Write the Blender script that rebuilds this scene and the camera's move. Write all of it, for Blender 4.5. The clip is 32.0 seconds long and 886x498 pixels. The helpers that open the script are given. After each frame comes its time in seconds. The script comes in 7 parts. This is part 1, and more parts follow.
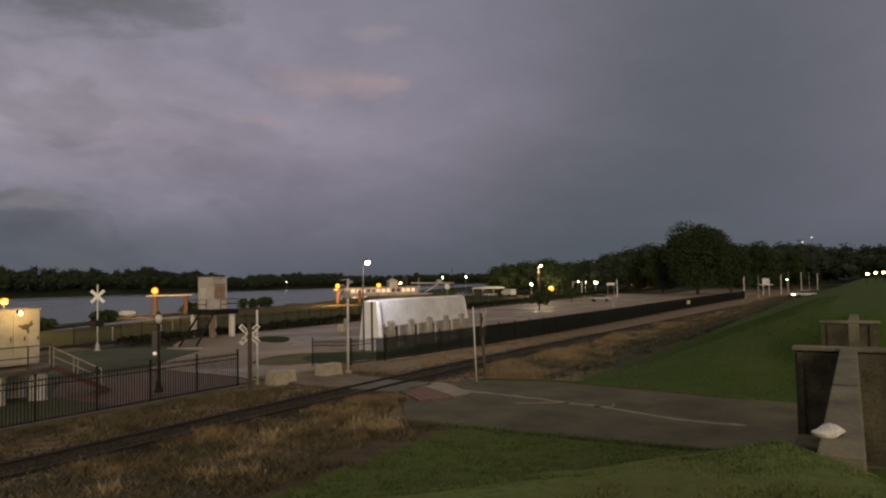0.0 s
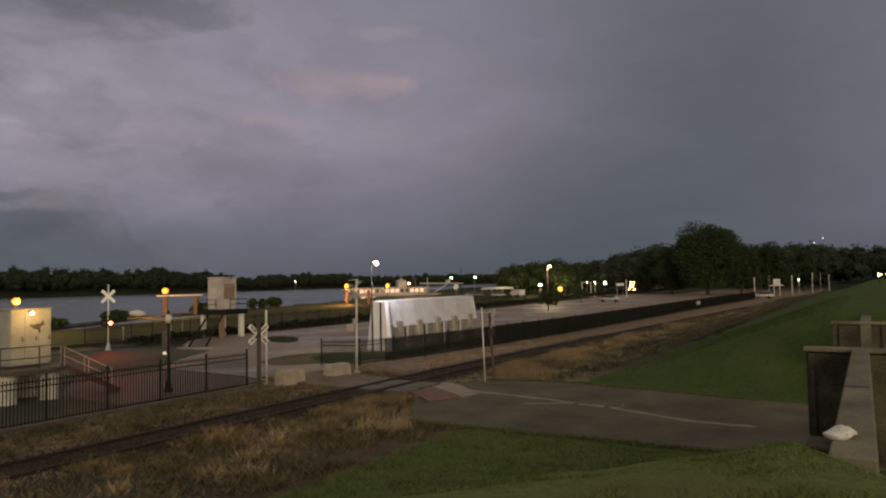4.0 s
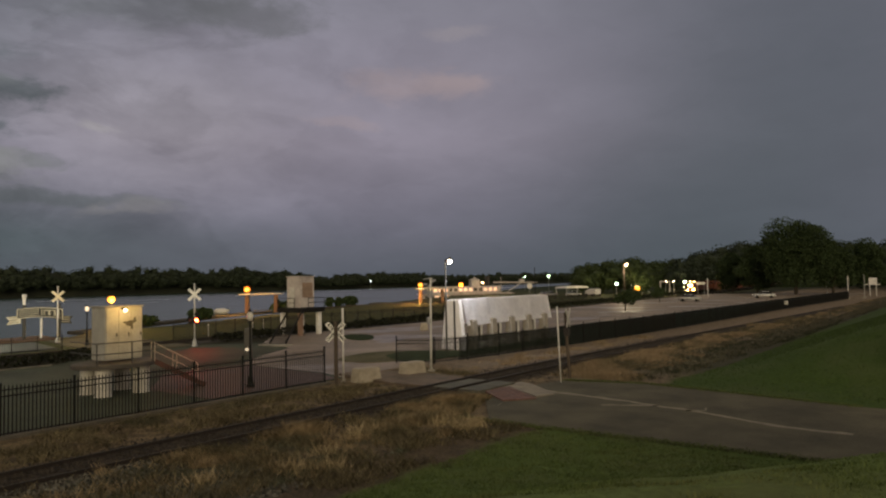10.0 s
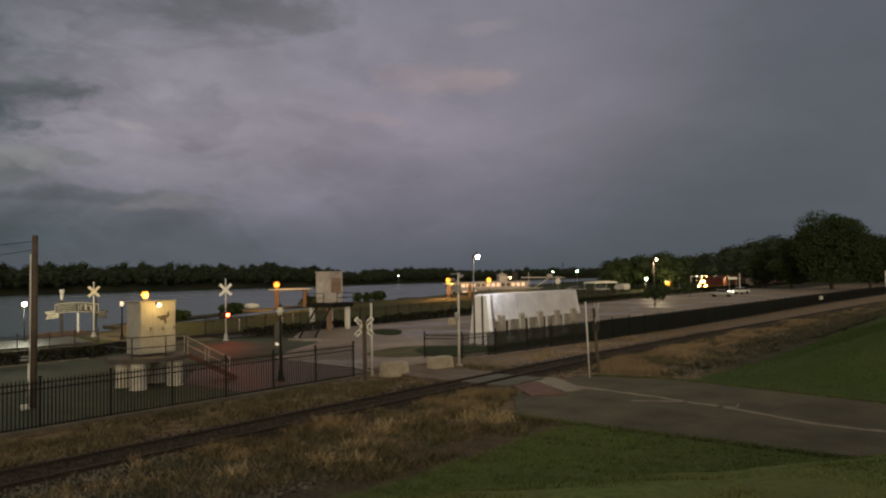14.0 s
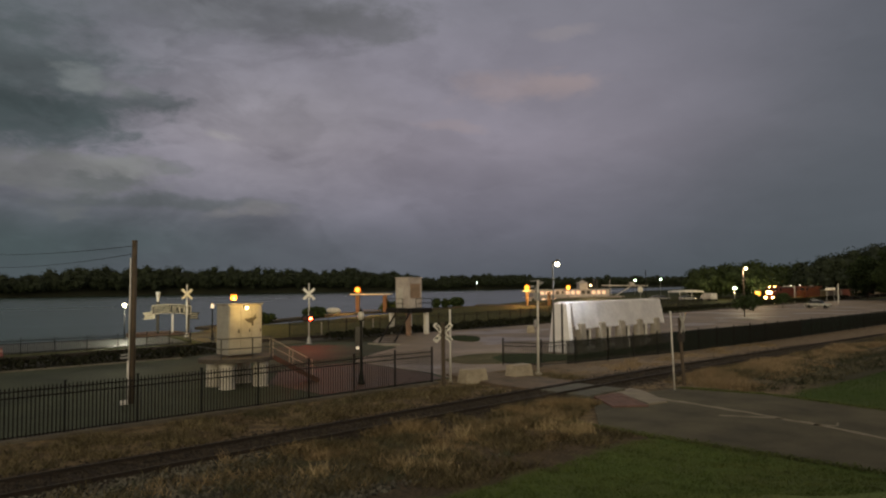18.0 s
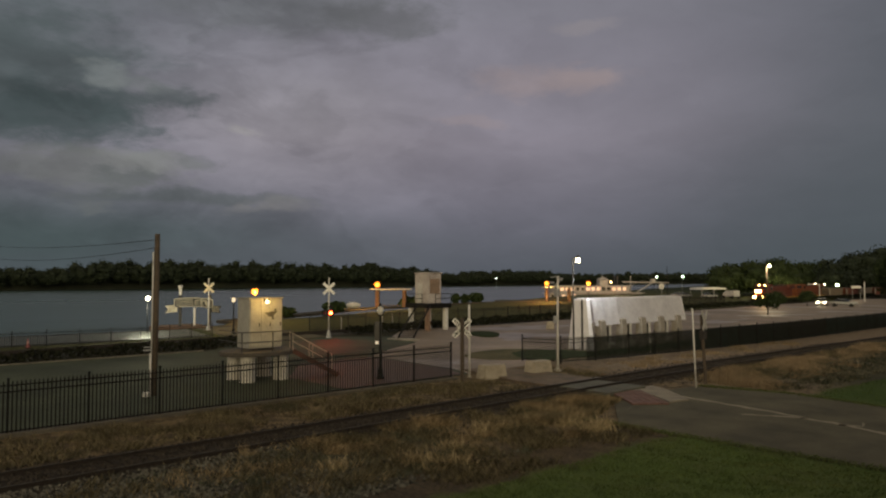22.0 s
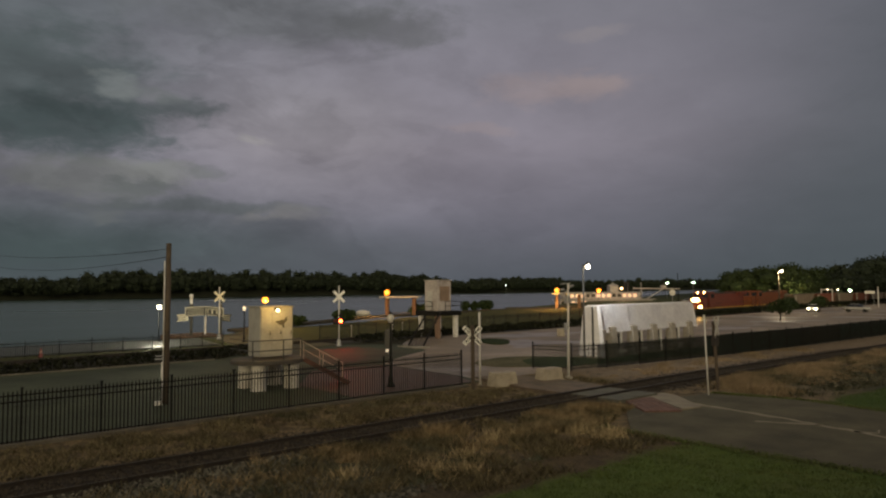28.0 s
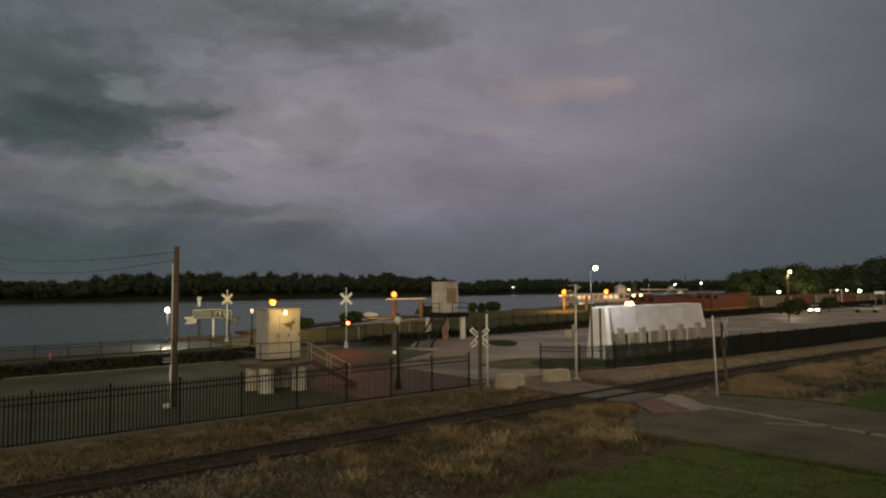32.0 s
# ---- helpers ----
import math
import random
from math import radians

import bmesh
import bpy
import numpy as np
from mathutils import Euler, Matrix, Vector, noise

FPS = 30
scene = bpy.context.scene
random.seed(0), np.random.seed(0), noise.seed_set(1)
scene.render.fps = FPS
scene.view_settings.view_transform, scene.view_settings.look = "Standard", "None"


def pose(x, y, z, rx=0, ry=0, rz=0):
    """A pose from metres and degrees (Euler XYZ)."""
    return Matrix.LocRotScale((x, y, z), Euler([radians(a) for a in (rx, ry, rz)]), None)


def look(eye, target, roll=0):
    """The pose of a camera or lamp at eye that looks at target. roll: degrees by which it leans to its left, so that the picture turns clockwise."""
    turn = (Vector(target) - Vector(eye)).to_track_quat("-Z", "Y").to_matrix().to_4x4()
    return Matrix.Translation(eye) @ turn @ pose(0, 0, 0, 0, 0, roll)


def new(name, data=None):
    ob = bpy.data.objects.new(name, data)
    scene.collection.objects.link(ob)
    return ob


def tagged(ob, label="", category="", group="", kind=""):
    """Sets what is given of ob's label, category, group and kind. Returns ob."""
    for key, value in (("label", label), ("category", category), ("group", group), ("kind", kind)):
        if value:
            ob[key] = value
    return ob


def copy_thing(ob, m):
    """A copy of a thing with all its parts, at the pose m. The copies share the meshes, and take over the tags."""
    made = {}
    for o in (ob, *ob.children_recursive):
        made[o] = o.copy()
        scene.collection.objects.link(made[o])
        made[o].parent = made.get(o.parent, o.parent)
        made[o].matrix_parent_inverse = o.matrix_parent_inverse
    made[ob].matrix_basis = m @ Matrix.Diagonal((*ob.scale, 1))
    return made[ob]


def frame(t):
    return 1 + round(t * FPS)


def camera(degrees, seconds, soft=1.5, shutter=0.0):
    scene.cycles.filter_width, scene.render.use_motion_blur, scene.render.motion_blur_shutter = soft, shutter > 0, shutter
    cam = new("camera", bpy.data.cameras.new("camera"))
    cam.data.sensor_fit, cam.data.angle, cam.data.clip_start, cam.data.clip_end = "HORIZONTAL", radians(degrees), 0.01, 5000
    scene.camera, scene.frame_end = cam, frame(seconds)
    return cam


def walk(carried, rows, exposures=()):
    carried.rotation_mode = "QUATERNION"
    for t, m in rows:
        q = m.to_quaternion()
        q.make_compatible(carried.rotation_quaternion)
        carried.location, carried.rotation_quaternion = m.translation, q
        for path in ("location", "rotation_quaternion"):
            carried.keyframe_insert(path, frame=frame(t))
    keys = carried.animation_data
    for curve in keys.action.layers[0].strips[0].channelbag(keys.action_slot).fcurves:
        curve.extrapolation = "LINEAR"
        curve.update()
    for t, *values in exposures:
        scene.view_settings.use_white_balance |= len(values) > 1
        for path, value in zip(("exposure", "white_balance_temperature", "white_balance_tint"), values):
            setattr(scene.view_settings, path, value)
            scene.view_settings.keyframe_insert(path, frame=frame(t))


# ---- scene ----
cam = camera(65.57, 32.0, soft=2.2)
EYE = 5.1
ROWS = [
    (0, 0.126, -0.087, 0.022, 31.30, 2.62, 1.15),
    (0.5, 0.124, -0.090, 0.022, 31.37, 2.54, 0.75),
    (1, 0.113, -0.088, 0.024, 31.98, 2.52, 0.78),
    (1.5, 0.108, -0.083, 0.018, 32.47, 2.54, 0.83),
    (2, 0.114, -0.075, 0.014, 32.59, 2.39, 0.98),
    (2.5, 0.122, -0.067, 0.020, 32.40, 2.58, 1.21),
    (3, 0.122, -0.066, 0.016, 32.25, 2.66, 1.23),
    (3.5, 0.125, -0.066, 0.016, 32.12, 2.68, 1.15),
    (5.5, 0.126, -0.068, 0.019, 31.88, 2.63, 1.14),
    (6, 0.117, -0.066, 0.019, 31.81, 2.70, 1.14),
    (6.5, 0.097, -0.061, 0.022, 32.06, 2.63, 0.81),
    (7, 0.084, -0.045, 0.021, 36.70, 2.84, 0.68),
    (7.5, 0.073, -0.027, 0.008, 39.89, 2.76, 0.79),
    (8, 0.055, -0.017, -0.002, 40.16, 2.70, 0.98),
    (8.5, 0.039, 0.004, -0.001, 39.89, 2.67, 1.01),
    (9, 0.024, 0.016, 0.001, 39.35, 2.59, 1.03),
    (9.5, 0.019, 0.018, -0.003, 38.80, 2.59, 1.13),
    (10, 0.024, 0.020, 0.000, 38.12, 2.70, 1.12),
    (10.5, 0.026, 0.022, -0.002, 37.89, 2.66, 0.95),
    (11, 0.024, 0.022, -0.000, 38.14, 2.37, 0.93),
    (11.5, 0.014, 0.017, 0.006, 38.03, 2.18, 0.51),
    (12, 0.022, 0.020, 0.005, 38.30, 2.41, 1.03),
    (12.5, 0.023, 0.019, 0.009, 38.77, 2.61, 0.73),
    (13, 0.026, 0.009, 0.005, 39.64, 2.57, 0.76),
    (13.5, 0.041, -0.017, -0.006, 39.99, 2.37, 1.12),
    (15.5, 0.033, -0.023, -0.005, 43.12, 2.47, 0.40),
    (16, 0.023, -0.022, -0.002, 44.35, 2.41, 0.30),
    (16.5, 0.007, -0.014, -0.003, 45.06, 2.56, 0.57),
    (17, -0.009, -0.007, -0.005, 46.13, 2.83, 0.49),
    (17.5, -0.018, 0.002, -0.006, 46.50, 3.17, 0.52),
    (18, -0.031, 0.006, -0.008, 46.92, 2.99, 0.52),
    (18.5, -0.044, 0.015, -0.010, 47.18, 2.94, 0.64),
    (19, -0.047, 0.023, -0.009, 47.27, 2.90, 0.21),
    (19.5, -0.055, 0.028, -0.012, 48.08, 2.76, 0.31),
    (20, -0.058, 0.034, -0.015, 48.22, 2.61, 0.29),
    (20.5, -0.061, 0.042, -0.012, 48.47, 2.79, 0.23),
    (21, -0.059, 0.044, -0.015, 48.31, 2.67, 0.31),
    (21.5, -0.064, 0.046, -0.014, 48.31, 2.49, 0.30),
    (22, -0.070, 0.047, -0.013, 48.54, 2.62, 0.14),
    (22.5, -0.069, 0.045, -0.015, 48.67, 2.71, 0.20),
    (23, -0.070, 0.045, -0.012, 48.61, 2.69, 0.13),
    (23.5, -0.069, 0.044, -0.011, 48.61, 2.76, 0.18),
    (24, -0.071, 0.042, -0.011, 48.81, 2.85, 0.26),
    (24.5, -0.074, 0.037, -0.010, 49.05, 2.91, 0.65),
    (25, -0.075, 0.032, -0.010, 49.26, 3.06, 0.73),
    (25.5, -0.079, 0.028, -0.008, 49.40, 3.11, 0.60),
    (27.5, -0.079, 0.029, -0.007, 49.35, 3.24, 0.47),
    (28, -0.076, 0.029, -0.006, 49.34, 3.24, 0.46),
    (28.5, -0.074, 0.029, -0.007, 49.44, 3.10, 0.32),
    (29, -0.077, 0.031, -0.006, 49.56, 3.11, 0.31),
    (29.5, -0.082, 0.031, -0.006, 49.55, 3.22, 0.46),
    (30, -0.086, 0.029, -0.006, 49.46, 3.27, 0.40),
    (30.5, -0.089, 0.025, -0.006, 49.54, 3.28, 0.42),
    (31, -0.092, 0.025, -0.003, 49.71, 3.31, 0.40),
    (31.5, -0.090, 0.027, -0.004, 49.83, 3.29, 0.57),
    (32, -0.092, 0.030, -0.001, 49.92, 3.39, 0.65),
]
walk(cam, [(t, pose(x, y, EYE + z, 90 + pitch, roll, yaw)) for t, x, y, z, yaw, pitch, roll in ROWS],
     exposures=[(0, -0.01, 6520, 8), (6, -0.01, 6520, 7), (9, -0.03, 6540, 5), (16, -0.10, 6580, 3), (23, -0.17, 6650, 1), (32, -0.20, 6700, 1)])

# ---------------------------------------------------------------- world
def build_world():
    world = bpy.data.worlds.new("dusk_sky")
    scene.world = world
    world.use_nodes = True
    nt = world.node_tree
    nt.nodes.clear()
    N, L = nt.nodes.new, nt.links.new

    def math_(op, a, b=None, clamp=False):
        n = N("ShaderNodeMath")
        n.operation, n.use_clamp = op, clamp
        for k, v in enumerate((a, b)):
            if v is None:
                continue
            if isinstance(v, (int, float)):
                n.inputs[k].default_value = v
            else:
                L(v, n.inputs[k])
        return n.outputs[0]

    tc = N("ShaderNodeTexCoord")
    sep = N("ShaderNodeSeparateXYZ")
    L(tc.outputs["Generated"], sep.inputs[0])
    x, y, z = sep.outputs
    az = math_("ARCTAN2", math_("MULTIPLY", x, -1.0), y)
    el = math_("ARCSINE", z)
    com = N("ShaderNodeCombineXYZ")
    L(az, com.inputs[0])
    L(math_("MULTIPLY", el, 2.1), com.inputs[1])

    def noise_(scale, detail, rough, dist, off):
        mp = N("ShaderNodeMapping")
        mp.inputs["Location"].default_value = (off, off * 0.7, off * 1.3)
        mp.inputs["Rotation"].default_value = (0, 0, radians(-6))
        L(com.outputs[0], mp.inputs[0])
        n = N("ShaderNodeTexNoise")
        n.inputs["Scale"].default_value = scale
        n.inputs["Detail"].default_value = detail
        n.inputs["Roughness"].default_value = rough
        n.inputs["Distortion"].default_value = dist
        L(mp.outputs[0], n.inputs[0])
        return n.outputs[0]

    big, fine, warp = noise_(3.6, 4, 0.5, 0.3, 2.3), noise_(10, 6, 0.58, 0.25, 7.1), noise_(6.5, 4, 0.6, 0.0, 4.4)
    wob = math_("MULTIPLY", math_("SUBTRACT", warp, 0.5), 0.17)
    wob2 = math_("MULTIPLY", math_("SUBTRACT", fine, 0.5), 0.075)

    def blob(a, e, wa, we, wobble=1.0):
        da = math_("DIVIDE", math_("SUBTRACT", math_("ADD", az, math_("MULTIPLY", wob, wobble)), radians(a)), radians(wa))
        de = math_("DIVIDE", math_("SUBTRACT", math_("ADD", el, math_("MULTIPLY", wob2, wobble)), radians(e)), radians(we))
        s = math_("ADD", math_("MULTIPLY", da, da), math_("MULTIPLY", de, de))
        return math_("EXPONENT", math_("MULTIPLY", s, -1.0))

    edge = noise_(17, 6, 0.62, 0.3, 5.3)
    fray = math_("MULTIPLY", math_("SUBTRACT", edge, 0.5), 3.6)

    def puff(a, e, wa, we, wobble=1.0):
        """A cloud with a frayed but definite edge."""
        da = math_("DIVIDE", math_("SUBTRACT", math_("ADD", az, math_("MULTIPLY", wob, wobble)), radians(a)), radians(wa))
        de = math_("DIVIDE", math_("SUBTRACT", math_("ADD", el, math_("MULTIPLY", wob2, wobble)), radians(e)), radians(we))
        r = math_("SQRT", math_("ADD", math_("MULTIPLY", da, da), math_("MULTIPLY", de, de)))
        n = N("ShaderNodeMapRange")
        n.interpolation_type = "SMOOTHSTEP"
        n.inputs[1].default_value, n.inputs[2].default_value = 1.40, 0.40
        L(math_("ADD", r, math_("MULTIPLY", fray, wobble)), n.inputs[0])
        return n.outputs[0]

    def mix(a, b, fac):
        n = N("ShaderNodeMix")
        n.data_type = "RGBA"
        L(fac, n.inputs[0])
        for k, v in ((6, a), (7, b)):
            if isinstance(v, tuple):
                n.inputs[k].default_value = (*v, 1)
            else:
                L(v, n.inputs[k])
        return n.outputs[2]

    ramp = N("ShaderNodeValToRGB")
    L(math_("MULTIPLY", math_("ADD", el, 0.02), 1.55), ramp.inputs[0])
    cr = ramp.color_ramp
    stops = SKY_STOPS
    cr.elements[0].position, cr.elements[0].color = stops[0][0], (*stops[0][1], 1)
    cr.elements[1].position, cr.elements[1].color = stops[-1][0], (*stops[-1][1], 1)
    for p, c in stops[1:-1]:
        cr.elements.new(p).color = (*c, 1)
    col = ramp.outputs[0]
    for a, e, wa, we, wobble, amount, tint in SKY_CLOUDS:
        col = mix(col, tint, math_("MULTIPLY", blob(a, e, wa, we, wobble), amount, clamp=True))
    for a, e, wa, we, wobble, amount, tint in SKY_PUFFS:
        col = mix(col, tint, math_("MULTIPLY", puff(a, e, wa, we, wobble), amount, clamp=True))
    # cloud texture
    tex = math_("ADD", math_("MULTIPLY", math_("SUBTRACT", big, 0.5), 0.8), math_("MULTIPLY", math_("SUBTRACT", fine, 0.5), 0.7))
    # lumpy cloud edges: a steep step in a warped noise
    lump = N("ShaderNodeMapRange")
    lump.interpolation_type = "SMOOTHSTEP"
    lump.inputs[1].default_value, lump.inputs[2].default_value = 0.47, 0.56
    L(noise_(5.2, 7, 0.56, 0.5, 9.7), lump.inputs[0])
    tex = math_("ADD", tex, math_("MULTIPLY", math_("SUBTRACT", lump.outputs[0], 0.5), 0.14))
    west = blob(70, 14, 24, 18, 0.5)
    tex = math_("MULTIPLY", tex, math_("ADD", math_("MULTIPLY", west, 0.85), 0.2))
    gain = math_("ADD", tex, 1.0)
    vm = N("ShaderNodeVectorMath")
    vm.operation = "SCALE"
    L(col, vm.inputs[0])
    L(gain, vm.inputs["Scale"])
    bg = N("ShaderNodeBackground")
    L(vm.outputs[0], bg.inputs[0])
    bg.inputs[1].default_value = 1.0
    out = N("ShaderNodeOutputWorld")
    L(bg.outputs[0], out.inputs[0])


SKY_STOPS = [
    (0.0, (0.082, 0.090, 0.112)), (0.05, (0.110, 0.114, 0.146)), (0.16, (0.194, 0.180, 0.236)),
    (0.34, (0.292, 0.257, 0.324)), (0.55, (0.266, 0.243, 0.306)), (0.72, (0.226, 0.218, 0.268)), (1.0, (0.385, 0.325, 0.262)),
]
# azimuth, elevation, half widths (degrees), wobble, amount, colour
SKY_CLOUDS = [
    (8, 14, 20, 24, 0.3, 0.92, (0.103, 0.111, 0.137)),
    (17, 6, 9, 9, 0.4, 0.25, (0.064, 0.088, 0.094)),
    (23, 1, 17, 8, 0.4, 0.48, (0.064, 0.082, 0.092)),
    (92, 20, 24, 12, 0.8, 0.75, (0.066, 0.098, 0.102)),
    (79, 3.5, 24, 3.4, 0.6, 0.75, (0.056, 0.086, 0.086)),
    (60, 13.0, 9, 5.0, 1.0, 0.25, (0.300, 0.272, 0.280)),
    (58, 2.0, 14, 2.0, 0.6, 0.35, (0.115, 0.120, 0.145)),
    (-135, 12, 48, 22, 0.2, 1.0, (0.80, 0.64, 0.45)),
]
# clouds with definite edges, in the same terms
SKY_PUFFS = [
    (80.5, 14.8, 9.5, 4.4, 0.55, 0.74, (0.092, 0.112, 0.122)),
    (78.0, 12.0, 7.6, 2.2, 0.45, 0.80, (0.062, 0.080, 0.088)),
    (70.3, 14.2, 3.2, 0.9, 0.70, 0.65, (0.104, 0.116, 0.130)),
    (75.4, 15.3, 1.8, 0.9, 0.80, 0.42, (0.290, 0.300, 0.315)),
    (72.8, 15.0, 2.2, 0.7, 0.70, 0.35, (0.230, 0.235, 0.250)),
    (63, 21.8, 11, 2.6, 0.50, 0.55, (0.145, 0.150, 0.165)),
    (53.5, 21.0, 5.5, 1.6, 0.55, 0.65, (0.140, 0.138, 0.155)),
    (76.0, 8.3, 6.5, 1.5, 0.60, 0.70, (0.190, 0.190, 0.196)),
    (71.6, 8.9, 3.6, 1.0, 0.70, 0.55, (0.230, 0.226, 0.234)),
    (68.6, 9.4, 2.0, 0.55, 0.80, 0.40, (0.130, 0.138, 0.146)),
    (73.2, 7.6, 2.6, 0.45, 0.80, 0.50, (0.118, 0.128, 0.134)),
    (68.5, 6.5, 8.0, 0.55, 0.50, 0.60, (0.094, 0.106, 0.112)),
    (61.6, 6.0, 2.6, 0.75, 0.60, 0.60, (0.236, 0.222, 0.240)),
    (63.6, 5.5, 2.0, 0.5, 0.70, 0.40, (0.235, 0.222, 0.235)),
    (75.0, 5.7, 1.8, 0.5, 0.70, 0.35, (0.180, 0.184, 0.186)),
    (64.5, 11.9, 1.4, 0.35, 0.60, 0.35, (0.340, 0.315, 0.315)),
    (39.6, 16.1, 5.6, 1.25, 0.50, 0.42, (0.385, 0.292, 0.305)),
    (37.2, 16.2, 2.6, 0.85, 0.45, 0.32, (0.400, 0.308, 0.320)),
    (46.5, 13.2, 3.2, 0.55, 0.60, 0.30, (0.370, 0.285, 0.300)),
    (36.2, 20.0, 2.8, 0.55, 0.50, 0.35, (0.350, 0.300, 0.325)),
]
build_world()


def lamp(name, kind, at, energy, color, size=0.15):
    data = bpy.data.lights.new(name, kind)
    data.energy, data.color = energy, color
    if kind != "SUN":
        data.shadow_soft_size = size
    ob = new(name, data)
    ob.location = at
    return ob


glow_sun = lamp("afterglow", "SUN", (0, 0, 30), 1.10, (1.0, 0.79, 0.50))
glow_sun.data.angle = radians(24)
glow_sun.matrix_basis = look((60, -62, 17.5), (0, 0, 0))

SODIUM, WHITE_LAMP, GREENISH = (1.0, 0.50, 0.12), (1.0, 0.88, 0.70), (0.86, 1.0, 0.80)
# ---------------------------------------------------------------- materials
MATS = {}


def mat(name, c1, c2=None, scale=3.0, rough=0.8, metal=0.0, bump=0.15, fine=40.0, wear=0.35, spec=0.5, random_tint=0.0):
    """Two scales of variation: broad stains between c1 and c2, fine grain and relief."""
    if name in MATS:
        return MATS[name]
    m = bpy.data.materials.new(name)
    m.use_nodes = True
    nt = m.node_tree
    N, L = nt.nodes.new, nt.links.new
    b = nt.nodes["Principled BSDF"]
    c2 = c2 or tuple(v * 0.7 for v in c1)
    tc = N("ShaderNodeTexCoord")
    n1, n2 = N("ShaderNodeTexNoise"), N("ShaderNodeTexNoise")
    n1.inputs["Scale"].default_value, n1.inputs["Detail"].default_value, n1.inputs["Roughness"].default_value = scale, 5, 0.6
    n2.inputs["Scale"].default_value, n2.inputs["Detail"].default_value = fine, 3
    L(tc.outputs["Object"], n1.inputs[0])
    L(tc.outputs["Object"], n2.inputs[0])
    r = N("ShaderNodeValToRGB")
    r.color_ramp.elements[0].position, r.color_ramp.elements[1].position = 0.34, 0.66
    r.color_ramp.elements[0].color, r.color_ramp.elements[1].color = (*c2, 1), (*c1, 1)
    L(n1.outputs[0], r.inputs[0])
    g = N("ShaderNodeMapRange")
    g.inputs[1].default_value, g.inputs[2].default_value = 0.3, 0.7
    g.inputs[3].default_value, g.inputs[4].default_value = 1 - wear, 1 + wear * 0.6
    L(n2.outputs[0], g.inputs[0])
    sc = N("ShaderNodeVectorMath")
    sc.operation = "SCALE"
    L(r.outputs[0], sc.inputs[0])
    val = g.outputs[0]
    if random_tint:
        oi, ad = N("ShaderNodeObjectInfo"), N("ShaderNodeMath")
        ad.operation = "MULTIPLY_ADD"
        L(oi.outputs["Random"], ad.inputs[0])
        ad.inputs[1].default_value = random_tint
        ad.inputs[2].default_value = 1 - random_tint / 2
        mu = N("ShaderNodeMath")
        mu.operation = "MULTIPLY"
        L(val, mu.inputs[0])
        L(ad.outputs[0], mu.inputs[1])
        val = mu.outputs[0]
    L(val, sc.inputs["Scale"])
    L(sc.outputs[0], b.inputs["Base Color"])
    rr = N("ShaderNodeMapRange")
    rr.inputs[3].default_value, rr.inputs[4].default_value = max(0.03, rough - 0.12), min(1, rough + 0.12)
    L(n1.outputs[0], rr.inputs[0])
    L(rr.outputs[0], b.inputs["Roughness"])
    b.inputs["Metallic"].default_value = metal
    b.inputs["Specular IOR Level"].default_value = spec
    if bump:
        bp = N("ShaderNodeBump")
        bp.inputs["Strength"].default_value = bump
        bp.inputs["Distance"].default_value = 0.02
        L(n2.outputs[0], bp.inputs["Height"])
        L(bp.outputs[0], b.inputs["Normal"])
    MATS[name] = m
    return m


def see_through(name, share, surface, strength=0.0):
    """A thin mesh or glowing halo shell that lets a share of the light through."""
    if name in MATS:
        return MATS[name]
    m = bpy.data.materials.new(name)
    m.use_nodes = True
    nt = m.node_tree
    N, L = nt.nodes.new, nt.links.new
    b = nt.nodes["Principled BSDF"]
    b.inputs["Base Color"].default_value = (*surface, 1)
    b.inputs["Roughness"].default_value = 0.7
    b.inputs["Specular IOR Level"].default_value = 0.1
    b.inputs["Emission Color"].default_value = (*surface, 1)
    b.inputs["Emission Strength"].default_value = strength
    tr, mx = N("ShaderNodeBsdfTransparent"), N("ShaderNodeMixShader")
    mx.inputs[0].default_value = share
    L(b.outputs[0], mx.inputs[1])
    L(tr.outputs[0], mx.inputs[2])
    L(mx.outputs[0], nt.nodes["Material Output"].inputs[0])
    MATS[name] = m
    return m


def glow(name, color, strength):
    if name in MATS:
        return MATS[name]
    m = bpy.data.materials.new(name)
    m.use_nodes = True
    b = m.node_tree.nodes["Principled BSDF"]
    b.inputs["Base Color"].default_value = (*[min(1, c) for c in color], 1)
    b.inputs["Emission Color"].default_value = (*color, 1)
    b.inputs["Emission Strength"].default_value = strength
    MATS[name] = m
    return m


def glass(name, color=(0.7, 0.75, 0.75), rough=0.06):
    if name in MATS:
        return MATS[name]
    m = bpy.data.materials.new(name)
    m.use_nodes = True
    b = m.node_tree.nodes["Principled BSDF"]
    b.inputs["Base Color"].default_value = (*color, 1)
    b.inputs["Roughness"].default_value = rough
    b.inputs["Transmission Weight"].default_value = 0.9
    MATS[name] = m
    return m


def white_paint():
    return mat("white_paint", (0.74, 0.73, 0.70), (0.58, 0.56, 0.52), 2.2, 0.6, bump=0.1)


def concrete():
    return mat("concrete", (0.34, 0.31, 0.26), (0.21, 0.19, 0.155), 1.4, 0.85, bump=0.3, wear=0.2)


def black_metal():
    return mat("black_metal", (0.012, 0.012, 0.011), (0.007, 0.007, 0.0065), 4, 0.6, bump=0.05, spec=0.2)


def galvanised():
    return mat("galvanised", (0.46, 0.46, 0.45), (0.34, 0.34, 0.33), 4, 0.5, 0.5, bump=0.06)


def rusty_steel():
    return mat("rusty_steel", (0.036, 0.026, 0.020), (0.018, 0.014, 0.011), 5, 0.72, 0.1)


